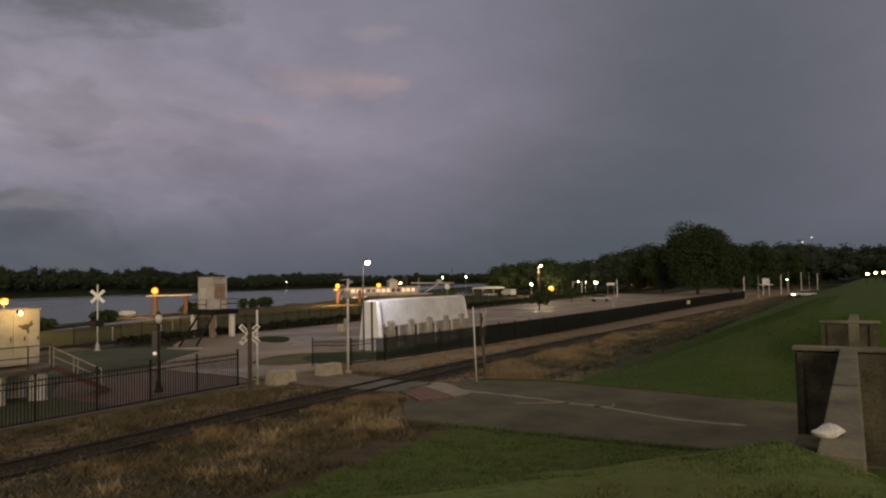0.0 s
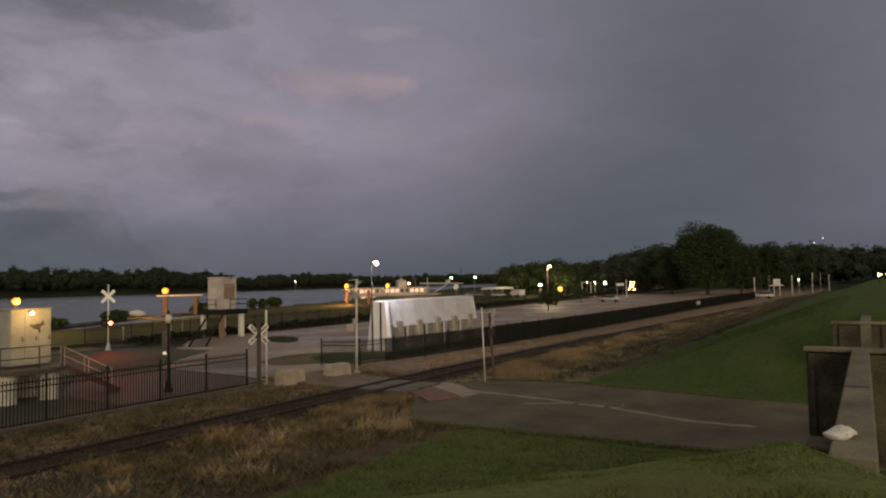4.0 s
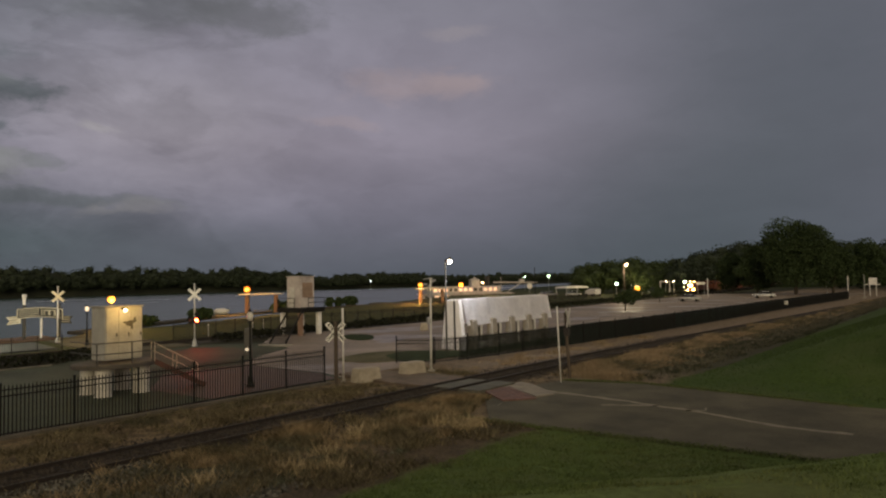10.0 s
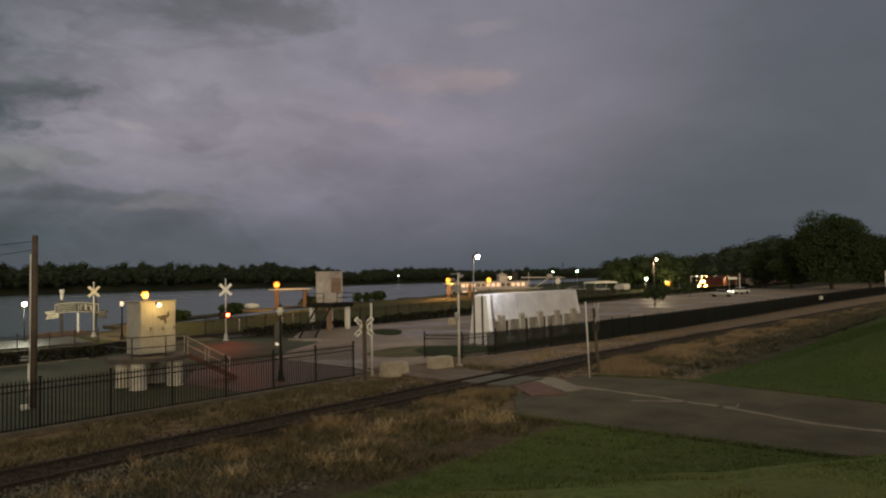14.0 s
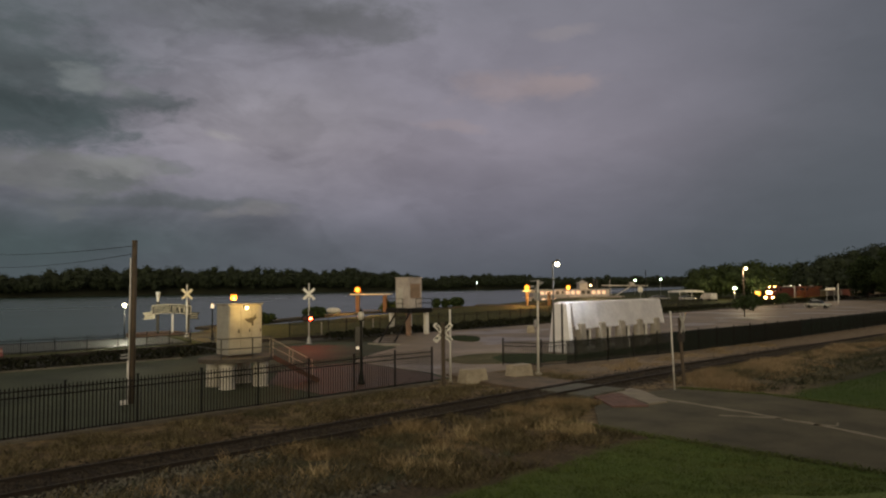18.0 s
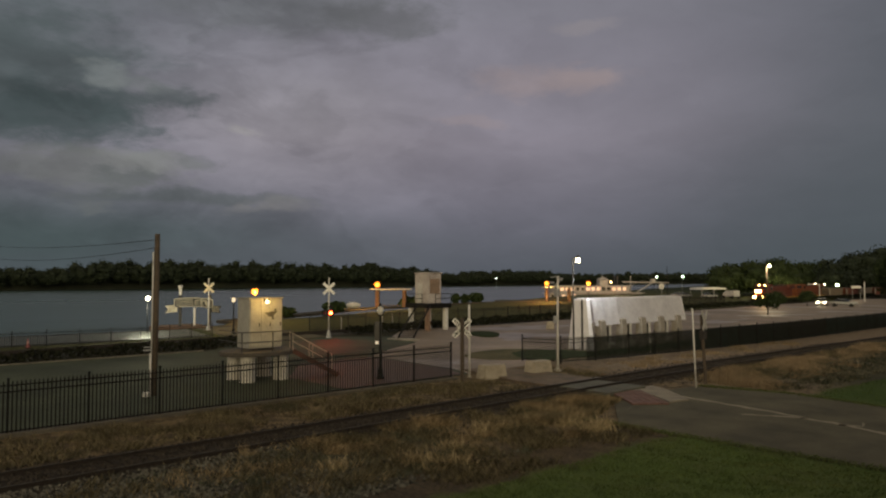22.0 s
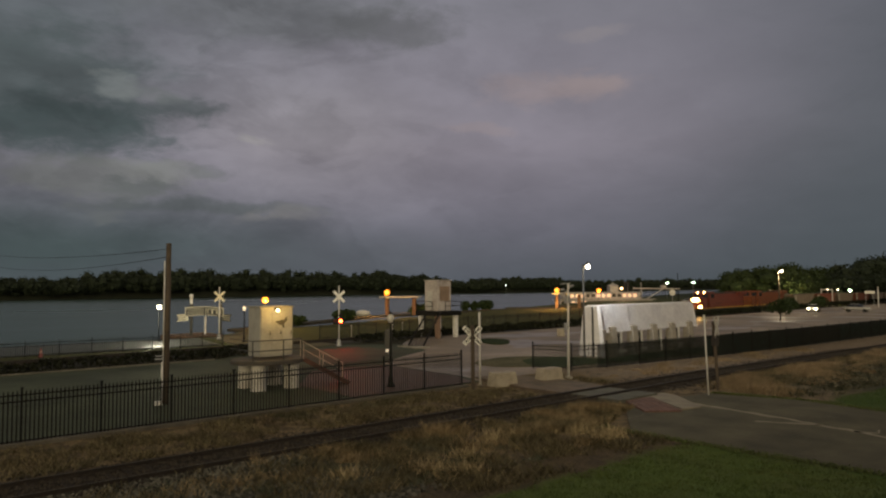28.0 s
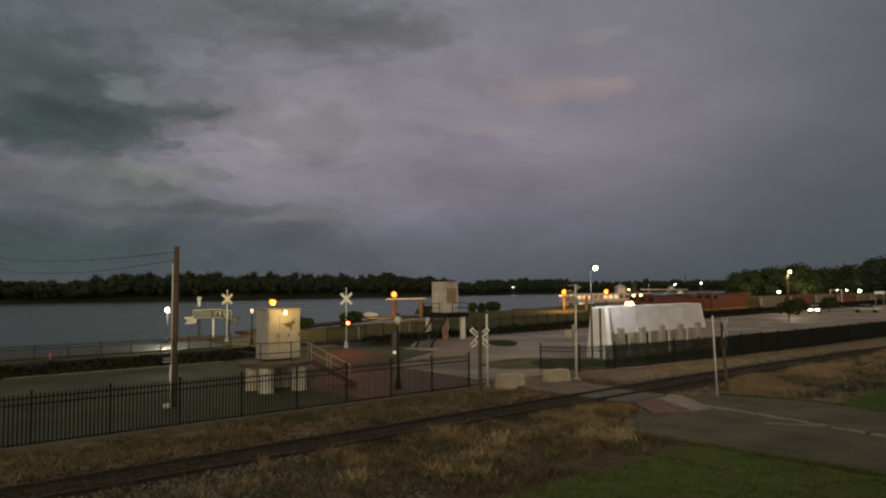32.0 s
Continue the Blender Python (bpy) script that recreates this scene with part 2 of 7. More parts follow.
def old_wood():
    return mat("old_wood", (0.105, 0.080, 0.058), (0.060, 0.046, 0.034), 2.5, 0.9, bump=0.4)


# ---------------------------------------------------------------- mesh helpers
def box(bm, c, s, rz=0.0, m=None):
    g = bmesh.ops.create_cube(bm, size=1.0)["verts"]
    t = Matrix.Translation(c) @ Matrix.Rotation(rz, 4, "Z") @ Matrix.Diagonal((*s, 1))
    bmesh.ops.transform(bm, matrix=(m @ t) if m else t, verts=g)
    return g


def rod(bm, a, b, r0, r1=None, n=10):
    a, b = Vector(a), Vector(b)
    d = b - a
    g = bmesh.ops.create_cone(bm, cap_ends=True, segments=n, radius1=r0, radius2=r0 if r1 is None else r1, depth=d.length)["verts"]
    m = Matrix.Translation((a + b) / 2) @ d.to_track_quat("Z", "Y").to_matrix().to_4x4()
    bmesh.ops.transform(bm, matrix=m, verts=g)
    return g


def bar(bm, a, b, w, h):
    """A rectangular bar from a to b, w wide and h high."""
    a, b = Vector(a), Vector(b)
    d = b - a
    g = bmesh.ops.create_cube(bm, size=1.0)["verts"]
    m = Matrix.Translation((a + b) / 2) @ d.to_track_quat("Y", "Z").to_matrix().to_4x4() @ Matrix.Diagonal((w, d.length, h, 1))
    bmesh.ops.transform(bm, matrix=m, verts=g)
    return g


def ball(bm, c, r, s=(1, 1, 1), n=12):
    g = bmesh.ops.create_uvsphere(bm, u_segments=n, v_segments=max(6, n // 2 + 2), radius=r)["verts"]
    bmesh.ops.transform(bm, matrix=Matrix.Translation(c) @ Matrix.Diagonal((*s, 1)), verts=g)
    return g


def prism(bm, pts, y0, y1, m=None):
    """A solid with the outline pts (x, z), from y0 to y1."""
    f = bm.faces.new([bm.verts.new((x, y0, z)) for x, z in pts])
    g = bmesh.ops.extrude_face_region(bm, geom=[f])["geom"]
    v = [e for e in g if isinstance(e, bmesh.types.BMVert)]
    bmesh.ops.translate(bm, vec=(0, y1 - y0, 0), verts=v)
    allv = list({*v, *f.verts})
    bmesh.ops.recalc_face_normals(bm, faces=list({q for w in allv for q in w.link_faces}))
    if m:
        bmesh.ops.transform(bm, matrix=m, verts=allv)
    return allv


def lathe(bm, pts, n=16, c=(0, 0, 0)):
    """A turned solid with the profile pts (radius, z)."""
    rings = []
    for r, z in pts:
        rings.append([bm.verts.new((c[0] + r * math.cos(2 * math.pi * k / n), c[1] + r * math.sin(2 * math.pi * k / n), c[2] + z)) for k in range(n)])
    for a, b in zip(rings, rings[1:]):
        for k in range(n):
            bm.faces.new((a[k], a[(k + 1) % n], b[(k + 1) % n], b[k]))
    bm.faces.new(rings[0][::-1])
    bm.faces.new(rings[-1])


def bevel(bm, w=0.02, seg=2):
    bmesh.ops.bevel(bm, geom=[e for e in bm.edges if len(e.link_faces) == 2 and e.calc_face_angle(0) > 0.6], offset=w, segments=seg, affect="EDGES")


def mesh_of(name, bm, material, smooth=False):
    me = bpy.data.meshes.new(name)
    bm.to_mesh(me)
    bm.free()
    for k in (material if isinstance(material, (list, tuple)) else [material]):
        me.materials.append(k)
    if smooth:
        me.polygons.foreach_set("use_smooth", [True] * len(me.polygons))
    return me


def part(name, bm, material, parent=None, label="", at=None, smooth=False):
    ob = new(name, mesh_of(name, bm, material, smooth))
    if parent:
        ob.parent = parent
    if at is not None:
        ob.matrix_basis = at
    if label:
        ob["label"] = label
    return ob


def thing(name, at, label, category, group="", kind=""):
    return tagged(place(new(name), at), label, category, group, kind)


def place(ob, at):
    ob.matrix_basis = at
    return ob


def raw(name, verts, faces, material, smooth=False):
    me = bpy.data.meshes.new(name)
    me.from_pydata(verts, [], faces)
    me.update()
    me.materials.append(material)
    if smooth:
        me.polygons.foreach_set("use_smooth", [True] * len(me.polygons))
    return new(name, me)


def sstep(a, b, x):
    t = np.clip((x - a) / (b - a), 0, 1)
    return t * t * (3 - 2 * t)


# ---------------------------------------------------------------- ground
CREST = 3.6


def shore(y):
    return -74.0 - 0.44 * np.clip(y - 22, 0, 400)


def lane(y):
    """The x of the near track's middle line, which bends at the far end."""
    u = np.clip(y - 32, 0, 400)
    return -20.1 + 0.05 * u * u / (u + 6.0)


def height(x, y):
    x, y = np.asarray(x, float), np.asarray(y, float)
    px, pv = [0, 0.20, 0.36, 0.90, 0.955, 1.04, 1.25], [0, 0.04, 0.13, 0.935, 0.985, 1.0, 1.0]
    q = -0.80 * x + 0.60 * y
    near = np.minimum(np.minimum(np.interp((17.05 - q) / 13.0, px, pv), np.interp((x + 12.9) / 8.4, px, pv)), np.interp((20.2 - y - 1.25 * np.clip(x + 0.95, 0, 2.5)) / 13.2, px, pv))
    toe = -11.5 + 0.00006 * np.clip(y - 40, 0, 400) ** 2
    far = np.interp((x - toe) / 9.6, [0, 0.10, 0.86, 1.0, 1.25], [0, 0.05, 0.90, 0.98, 1.0]) * np.interp((y - 31.0) / 9.0, px, pv)
    land = 1 - sstep(5, 15, x)
    z = CREST * near * land + (CREST - 0.45) * far * land
    z = z - 3.9 * sstep(0, 1, (shore(y) + 1.0 - x) / 9.0)
    z = z + 3.3 * sstep(-690, -720, x)
    # ditch between the dry verge and the far levee, shallow unevenness
    z = z - 0.35 * np.exp(-((x + 13.0) / 1.3) ** 2) * sstep(34, 44, y) * (1 - sstep(200, 300, y))
    # ballast bed
    z = z + 0.10 * np.exp(-((x - lane(y)) / 1.9) ** 4) * (y < 400)
    # the river track is lowered beyond the crossing to fit the camera's view
    z = z - (0.65 * sstep(45, 85, y) + 0.6 * sstep(150, 260, y)) * np.exp(-((x + 57.0 + 0.0787 * (y - 30)) / 7.0) ** 4)
    hill = 17 * sstep(330, 760, y + 0.25 * x) * sstep(-420, -120, x + 0.0 * y) + 6 * sstep(250, 520, y) * sstep(-60, 120, x)
    return z + hill


def axis(spans):
    out = []
    for a, b, s in spans:
        out += list(np.arange(a, b, s))
    return np.array(out + [spans[-1][1]])


def ground_material():
    m = bpy.data.materials.new("ground")
    m.use_nodes = True
    nt = m.node_tree
    N, L = nt.nodes.new, nt.links.new
    b = nt.nodes["Principled BSDF"]
    tc = N("ShaderNodeTexCoord")
    sep = N("ShaderNodeSeparateXYZ")
    L(tc.outputs["Object"], sep.inputs[0])

    def noise_(s, d=4, rough=0.6):
        n = N("ShaderNodeTexNoise")
        n.inputs["Scale"].default_value, n.inputs["Detail"].default_value, n.inputs["Roughness"].default_value = s, d, rough
        L(tc.outputs["Object"], n.inputs[0])
        return n.outputs[0]

    def math_(op, a, b2, clamp=False):
        n = N("ShaderNodeMath")
        n.operation, n.use_clamp = op, clamp
        for k, v in enumerate((a, b2)):
            if isinstance(v, (int, float)):
                n.inputs[k].default_value = v
            else:
                L(v, n.inputs[k])
        return n.outputs[0]

    def mix(a, b2, fac):
        n = N("ShaderNodeMix")
        n.data_type = "RGBA"
        L(fac, n.inputs[0])
        for k, v in ((6, a), (7, b2)):
            if isinstance(v, tuple):
                n.inputs[k].default_value = (*v, 1)
            else:
                L(v, n.inputs[k])
        return n.outputs[2]

    def ramp(v, a, b2):
        n = N("ShaderNodeMapRange")
        n.interpolation_type = "SMOOTHSTEP"
        n.inputs[1].default_value, n.inputs[2].default_value = a, b2
        L(v, n.inputs[0])
        return n.outputs[0]

    broad, mid, fine, grit = noise_(0.35), noise_(1.6), noise_(9, 5, 0.7), noise_(55, 2)
    x, y = sep.outputs[0], sep.outputs[1]
    wob = math_("MULTIPLY", math_("SUBTRACT", mid, 0.5), 1.6)
    xw = math_("ADD", x, wob)
    straw = mix((0.100, 0.074, 0.045), (0.250, 0.186, 0.108), ramp(fine, 0.30, 0.72))
    dirt = mix((0.034, 0.027, 0.019), (0.098, 0.076, 0.052), ramp(fine, 0.3, 0.7))
    dry = mix(dirt, straw, ramp(mid, 0.36, 0.60))
    dry = mix(dry, mix((0.132, 0.102, 0.074), (0.246, 0.190, 0.138), ramp(fine, 0.3, 0.7)), math_("MULTIPLY", ramp(math_("ADD", y, math_("MULTIPLY", wob, 2.0)), 30.0, 36.0), ramp(mid, 0.30, 0.50)))
    gravel = mix((0.022, 0.020, 0.017), (0.115, 0.105, 0.088), ramp(grit, 0.36, 0.72))
    dry = mix(dry, gravel, math_("MULTIPLY", ramp(math_("ADD", y, math_("MULTIPLY", wob, 2.5)), 13.5, 9.5), math_("MULTIPLY", ramp(xw, -19.6, -18.6), ramp(broad, 0.30, 0.46))))
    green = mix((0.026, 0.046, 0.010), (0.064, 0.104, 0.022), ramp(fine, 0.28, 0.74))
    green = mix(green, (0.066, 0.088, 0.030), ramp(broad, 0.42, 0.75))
    # crest and near grass painted brighter for how light falls on the levee
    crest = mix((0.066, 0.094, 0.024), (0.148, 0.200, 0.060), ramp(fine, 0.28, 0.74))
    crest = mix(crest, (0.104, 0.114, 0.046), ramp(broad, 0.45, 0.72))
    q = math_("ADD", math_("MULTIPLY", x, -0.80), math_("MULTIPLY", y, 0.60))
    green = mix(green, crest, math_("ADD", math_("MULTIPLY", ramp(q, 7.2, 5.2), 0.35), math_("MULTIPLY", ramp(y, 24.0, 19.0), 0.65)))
    lawn = mix((0.028, 0.034, 0.011), (0.072, 0.074, 0.027), ramp(mid, 0.3, 0.7))
    # dark track cinders, rails' shade painted in; bare dark soil at the levee foot
    over = math_("MAXIMUM", math_("SUBTRACT", y, 35.0), 0.0)
    off = math_("ABSOLUTE", math_("ADD", math_("SUBTRACT", x, math_("MULTIPLY", over, 0.05)), math_("ADD", 20.05, math_("MULTIPLY", wob, 0.35))), 0.0)
    shaded_cinder = mix((0.018, 0.015, 0.012), (0.078, 0.062, 0.046), ramp(grit, 0.36, 0.70))
    dry = mix(dry, shaded_cinder, math_("MULTIPLY", ramp(off, 1.95, 1.25), 0.92))
    soil = mix((0.026, 0.020, 0.014), (0.096, 0.073, 0.049), ramp(fine, 0.30, 0.68))
    dry = mix(dry, soil, math_("MULTIPLY", math_("MULTIPLY", ramp(math_("ADD", xw, math_("MULTIPLY", math_("SUBTRACT", broad, 0.5), 3.0)), -15.4, -13.6), ramp(y, 22.5, 19.0)), 0.72))
    weedy = mix((0.026, 0.030, 0.018), (0.078, 0.082, 0.054), ramp(fine, 0.3, 0.72))
    dry = mix(dry, weedy, math_("MULTIPLY", math_("MULTIPLY", ramp(math_("SUBTRACT", xw, math_("MULTIPLY", over, 0.03)), -16.4, -14.9), ramp(y, 33.0, 40.0)), 0.85))
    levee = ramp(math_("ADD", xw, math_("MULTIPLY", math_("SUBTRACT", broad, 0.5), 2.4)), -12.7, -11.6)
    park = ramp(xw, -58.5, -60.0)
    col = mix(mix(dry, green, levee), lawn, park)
    strip = math_("MULTIPLY", ramp(xw, -48.2, -49.2), ramp(xw, -60.5, -59.0))
    col = mix(col, mix((0.016, 0.016, 0.010), (0.034, 0.032, 0.019), ramp(mid, 0.3, 0.7)), strip)
    far = ramp(y, 210, 330)
    col = mix(col, (0.020, 0.028, 0.012), far)
    bank = ramp(xw, -640, -690)
    col = mix(col, (0.030, 0.030, 0.020), bank)
    L(col, b.inputs["Base Color"])
    b.inputs["Roughness"].default_value = 0.95
    b.inputs["Specular IOR Level"].default_value = 0.15
    bp = N("ShaderNodeBump")
    bp.inputs["Strength"].default_value, bp.inputs["Distance"].default_value = 0.6, 0.06
    L(fine, bp.inputs["Height"])
    L(bp.outputs[0], b.inputs["Normal"])
    return m


def build_ground():
    xs = axis([(-3000, -800, 200), (-800, -640, 16), (-640, -200, 40), (-200, -60, 4), (-60, -24, 2), (-24, 4, 0.35), (4, 20, 1), (20, 200, 20), (200, 3000, 200)])
    ys = axis([(-1500, -100, 100), (-100, -8, 8), (-8, 48, 0.35), (48, 130, 1.5), (130, 330, 5), (330, 900, 18), (900, 4500, 200)])
    X, Y = np.meshgrid(xs, ys, indexing="ij")
    Z = height(X, Y)
    rng = np.random.default_rng(3)
    Z += np.where((X > -24) & (X < 4) & (Y < 48) & (Y > -8), rng.normal(0, 0.012, X.shape), 0)
    nx, ny = X.shape
    v = np.stack([X, Y, Z], -1).reshape(-1, 3)
    k = np.arange(nx * ny).reshape(nx, ny)
    f = np.stack([k[:-1, :-1], k[1:, :-1], k[1:, 1:], k[:-1, 1:]], -1).reshape(-1, 4)
    ob = raw("ground", v.tolist(), f.tolist(), ground_material(), True)
    tagged(ob, "green levee, dry straw verge and dirt on flat riverside ground", "ground", kind="structure")


def water_material():
    m = bpy.data.materials.new("river_water")
    m.use_nodes = True
    nt = m.node_tree
    N, L = nt.nodes.new, nt.links.new
    b = nt.nodes["Principled BSDF"]
    b.inputs["Base Color"].default_value = (0.022, 0.050, 0.036, 1)
    b.inputs["Roughness"].default_value = 0.22
    tc, mp = N("ShaderNodeTexCoord"), N("ShaderNodeMapping")
    mp.inputs["Scale"].default_value = (1.0, 0.35, 1.0)
    L(tc.outputs["Object"], mp.inputs[0])
    n, n2 = N("ShaderNodeTexNoise"), N("ShaderNodeTexNoise")
    n.inputs["Scale"].default_value, n.inputs["Detail"].default_value = 0.5, 4
    n2.inputs["Scale"].default_value, n2.inputs["Detail"].default_value = 0.02, 3
    L(mp.outputs[0], n.inputs[0])
    L(mp.outputs[0], n2.inputs[0])
    bp = N("ShaderNodeBump")
    bp.inputs["Strength"].default_value, bp.inputs["Distance"].default_value = 0.45, 0.2
    L(n.outputs[0], bp.inputs["Height"])
    L(bp.outputs[0], b.inputs["Normal"])
    mr = N("ShaderNodeMapRange")
    mr.inputs[3].default_value, mr.inputs[4].default_value = 0.14, 0.34
    L(n2.outputs[0], mr.inputs[0])
    L(mr.outputs[0], b.inputs["Roughness"])
    return m


build_ground()
tagged(raw("water", [(-760, -1500, -3), (-60, -1500, -3), (-60, 20, -3), (-60, 60, -3), (-400, 760, -3), (-400, 4000, -3), (-760, 4000, -3)],
           [(0, 1, 2, 3, 4, 5, 6)], water_material()), "wide grey river with small ripples at dusk", "river", kind="structure")


def rounded(pts, times=2):
    """The outline with its corners cut off again and again."""
    for _ in range(times):
        pts = [(a[0] * u + b[0] * (1 - u), a[1] * u + b[1] * (1 - u)) for a, b in zip(pts, pts[1:] + pts[:1]) for u in (0.75, 0.25)]
    return pts


def slab(name, pts, z0, z1, material, label, category, kind="structure"):
    bm = bmesh.new()
    f = bm.faces.new([bm.verts.new((x, y, z0)) for x, y in pts])
    g = bmesh.ops.extrude_face_region(bm, geom=[f])["geom"]
    bmesh.ops.translate(bm, vec=(0, 0, z1 - z0), verts=[e for e in g if isinstance(e, bmesh.types.BMVert)])
    bmesh.ops.recalc_face_normals(bm, faces=bm.faces[:])
    return tagged(part(name, bm, material), label, category, kind=kind)


ASPHALT = mat("asphalt", (0.132, 0.120, 0.086), (0.072, 0.067, 0.050), 0.45, 0.9, bump=0.5, fine=22, spec=0.12)


def wet_lot():
    """Worn pinkish asphalt, wet after rain, with smooth puddles in its hollows."""
    m = mat("lot_asphalt", (0.285, 0.222, 0.170), (0.165, 0.132, 0.103), 0.18, 0.5, bump=0.22, fine=14, spec=0.35)
    nt = m.node_tree
    N, L = nt.nodes.new, nt.links.new
    b = nt.nodes["Principled BSDF"]
    tc, n, r = N("ShaderNodeTexCoord"), N("ShaderNodeTexNoise"), N("ShaderNodeMapRange")
    n.inputs["Scale"].default_value, n.inputs["Detail"].default_value = 0.13, 3
    r.interpolation_type = "SMOOTHSTEP"
    r.inputs[1].default_value, r.inputs[2].default_value = 0.54, 0.64
    r.inputs[3].default_value, r.inputs[4].default_value = 0.58, 0.32
    L(tc.outputs["Object"], n.inputs[0])
    L(n.outputs[0], r.inputs[0])
    L(r.outputs[0], b.inputs["Roughness"])
    return m


LOT = wet_lot()
# car park, plaza and the road over both tracks
slab("car_park", [(-44, 36), (-41, 31), (-38, 27.2), (-29.5, 26.8), (-27.6, 26.1), (-27.6, 31.5), (-28.2, 34), (-27.2, 60), (-25.6, 100), (-23, 150), (-24, 205), (-62, 205), (-60.5, 150), (-55.0, 56), (-56.2, 44), (-50, 38)], -0.3, 0.03, LOT,
     "wide grey asphalt car park behind the fence", "car park")
slab("yard_pavement", [(-48.7, -20), (-27.3, -20), (-27.3, 25.98), (-29.5, 26.76), (-38.02, 27.16), (-41.04, 31), (-44.04, 36), (-50.02, 37.98), (-53.5, 34), (-53.5, 26), (-48.7, 20)], -0.3, 0.035,
     mat("yard_asphalt", (0.075, 0.089, 0.062), (0.040, 0.048, 0.034), 0.25, 0.8, bump=0.35, fine=16, spec=0.12), "worn grey asphalt yard inside the iron fence", "pavement")
slab("levee_road", [(-17.3, 24.9), (-14.2, 20.7), (-3.0, 21.2), (14, 21.5), (14, 30.3), (-4, 30.4), (-12.8, 32.0), (-16.8, 30.6), (-17.5, 27.5)], -0.3, 0.045, ASPHALT,
     "dark cracked asphalt road up to the levee opening", "road")


# ---------------------------------------------------------------- railway tracks
def x_river(y):
    """The x of the river track's middle line."""
    return -57.0 - 0.0787 * (y - 30.0)


def bed(y):
    """The height of the river track's bed."""
    return -0.65 * float(sstep(45, 85, y)) - 0.6 * float(sstep(150, 260, y))


def rail_profile():
    return [(-0.065, 0), (0.065, 0), (0.065, 0.02), (0.012, 0.045), (0.012, 0.125), (0.036, 0.14), (0.036, 0.17), (-0.036, 0.17), (-0.036, 0.14), (-0.012, 0.125), (-0.012, 0.045), (-0.065, 0.02)]


def sweep(bm, pts, prof):
    rings = []
    for k, p in enumerate(pts):
        a, b = Vector(pts[max(0, k - 1)]), Vector(pts[min(len(pts) - 1, k + 1)])
        d = (b - a).normalized()
        side = Vector((d.y, -d.x, 0)).normalized()
        rings.append([bm.verts.new(Vector(p) + side * u + Vector((0, 0, w))) for u, w in prof])
    n = len(prof)
    for a, b in zip(rings, rings[1:]):
        for k in range(n):
            bm.faces.new((a[k], b[k], b[(k + 1) % n], a[(k + 1) % n]))
    bm.faces.new(rings[0])
    bm.faces.new(rings[-1][::-1])
    bmesh.ops.recalc_face_normals(bm, faces=bm.faces[:])


def build_track(name, line, y0, y1, step, z, label):
    root = thing(name, pose(0, 0, 0), label, "railway track", kind="structure")
    ys = np.arange(y0, y1 + step, step)
    for s in (-0.755, 0.755):
        bm = bmesh.new()
        sweep(bm, [(float(line(y)) + s, y, z + (bed(y) + 0.10 if line is x_river else 0.0)) for y in ys], rail_profile())
        part("rail", bm, rusty_steel(), root)
    return root


near_track = build_track("railway_track_1", lane, -12, 300, 4.0, 0.06, "rusty rails on dark worn sleepers in dry weeds")
river_track = build_track("railway_track_2", x_river, -40, 330, 10.0, 0.0, "steel rails on a dark ballast bed by the river")
# dark ballast bank of the river track
bm = bmesh.new()
sweep(bm, [(float(x_river(y)), y, 0.0) for y in (-40, 26.5)], [(-4.6, -0.2), (4.2, -0.2), (2.6, 0.10), (-2.8, 0.10)])
BALLAST = mat("dark_ballast", (0.040, 0.036, 0.032), (0.018, 0.017, 0.015), 1.2, 0.95, bump=0.6, fine=14, wear=0.6)
tagged(part("ballast_bank", bm, BALLAST), "dark stone ballast bank under the river track", "ballast", kind="structure")
bm = bmesh.new()
sweep(bm, [(float(x_river(y)), y, bed(y)) for y in (34.5, 45, 55, 65, 75, 85, 120, 150, 180, 205, 230, 260, 330)], [(-4.2, -0.2), (3.6, -0.2), (2.4, 0.10), (-2.6, 0.10)])
tagged(part("ballast_bank", bm, BALLAST), "dark stone ballast bank under the river track", "ballast", kind="structure")
slab("crossing_road", [(-53, 26.6), (-53, 33.2), (-62, 34.2), (-72, 36), (-72, 29), (-62, 27.2)], -0.3, 0.12, ASPHALT, "wet asphalt level crossing road toward the river", "road")


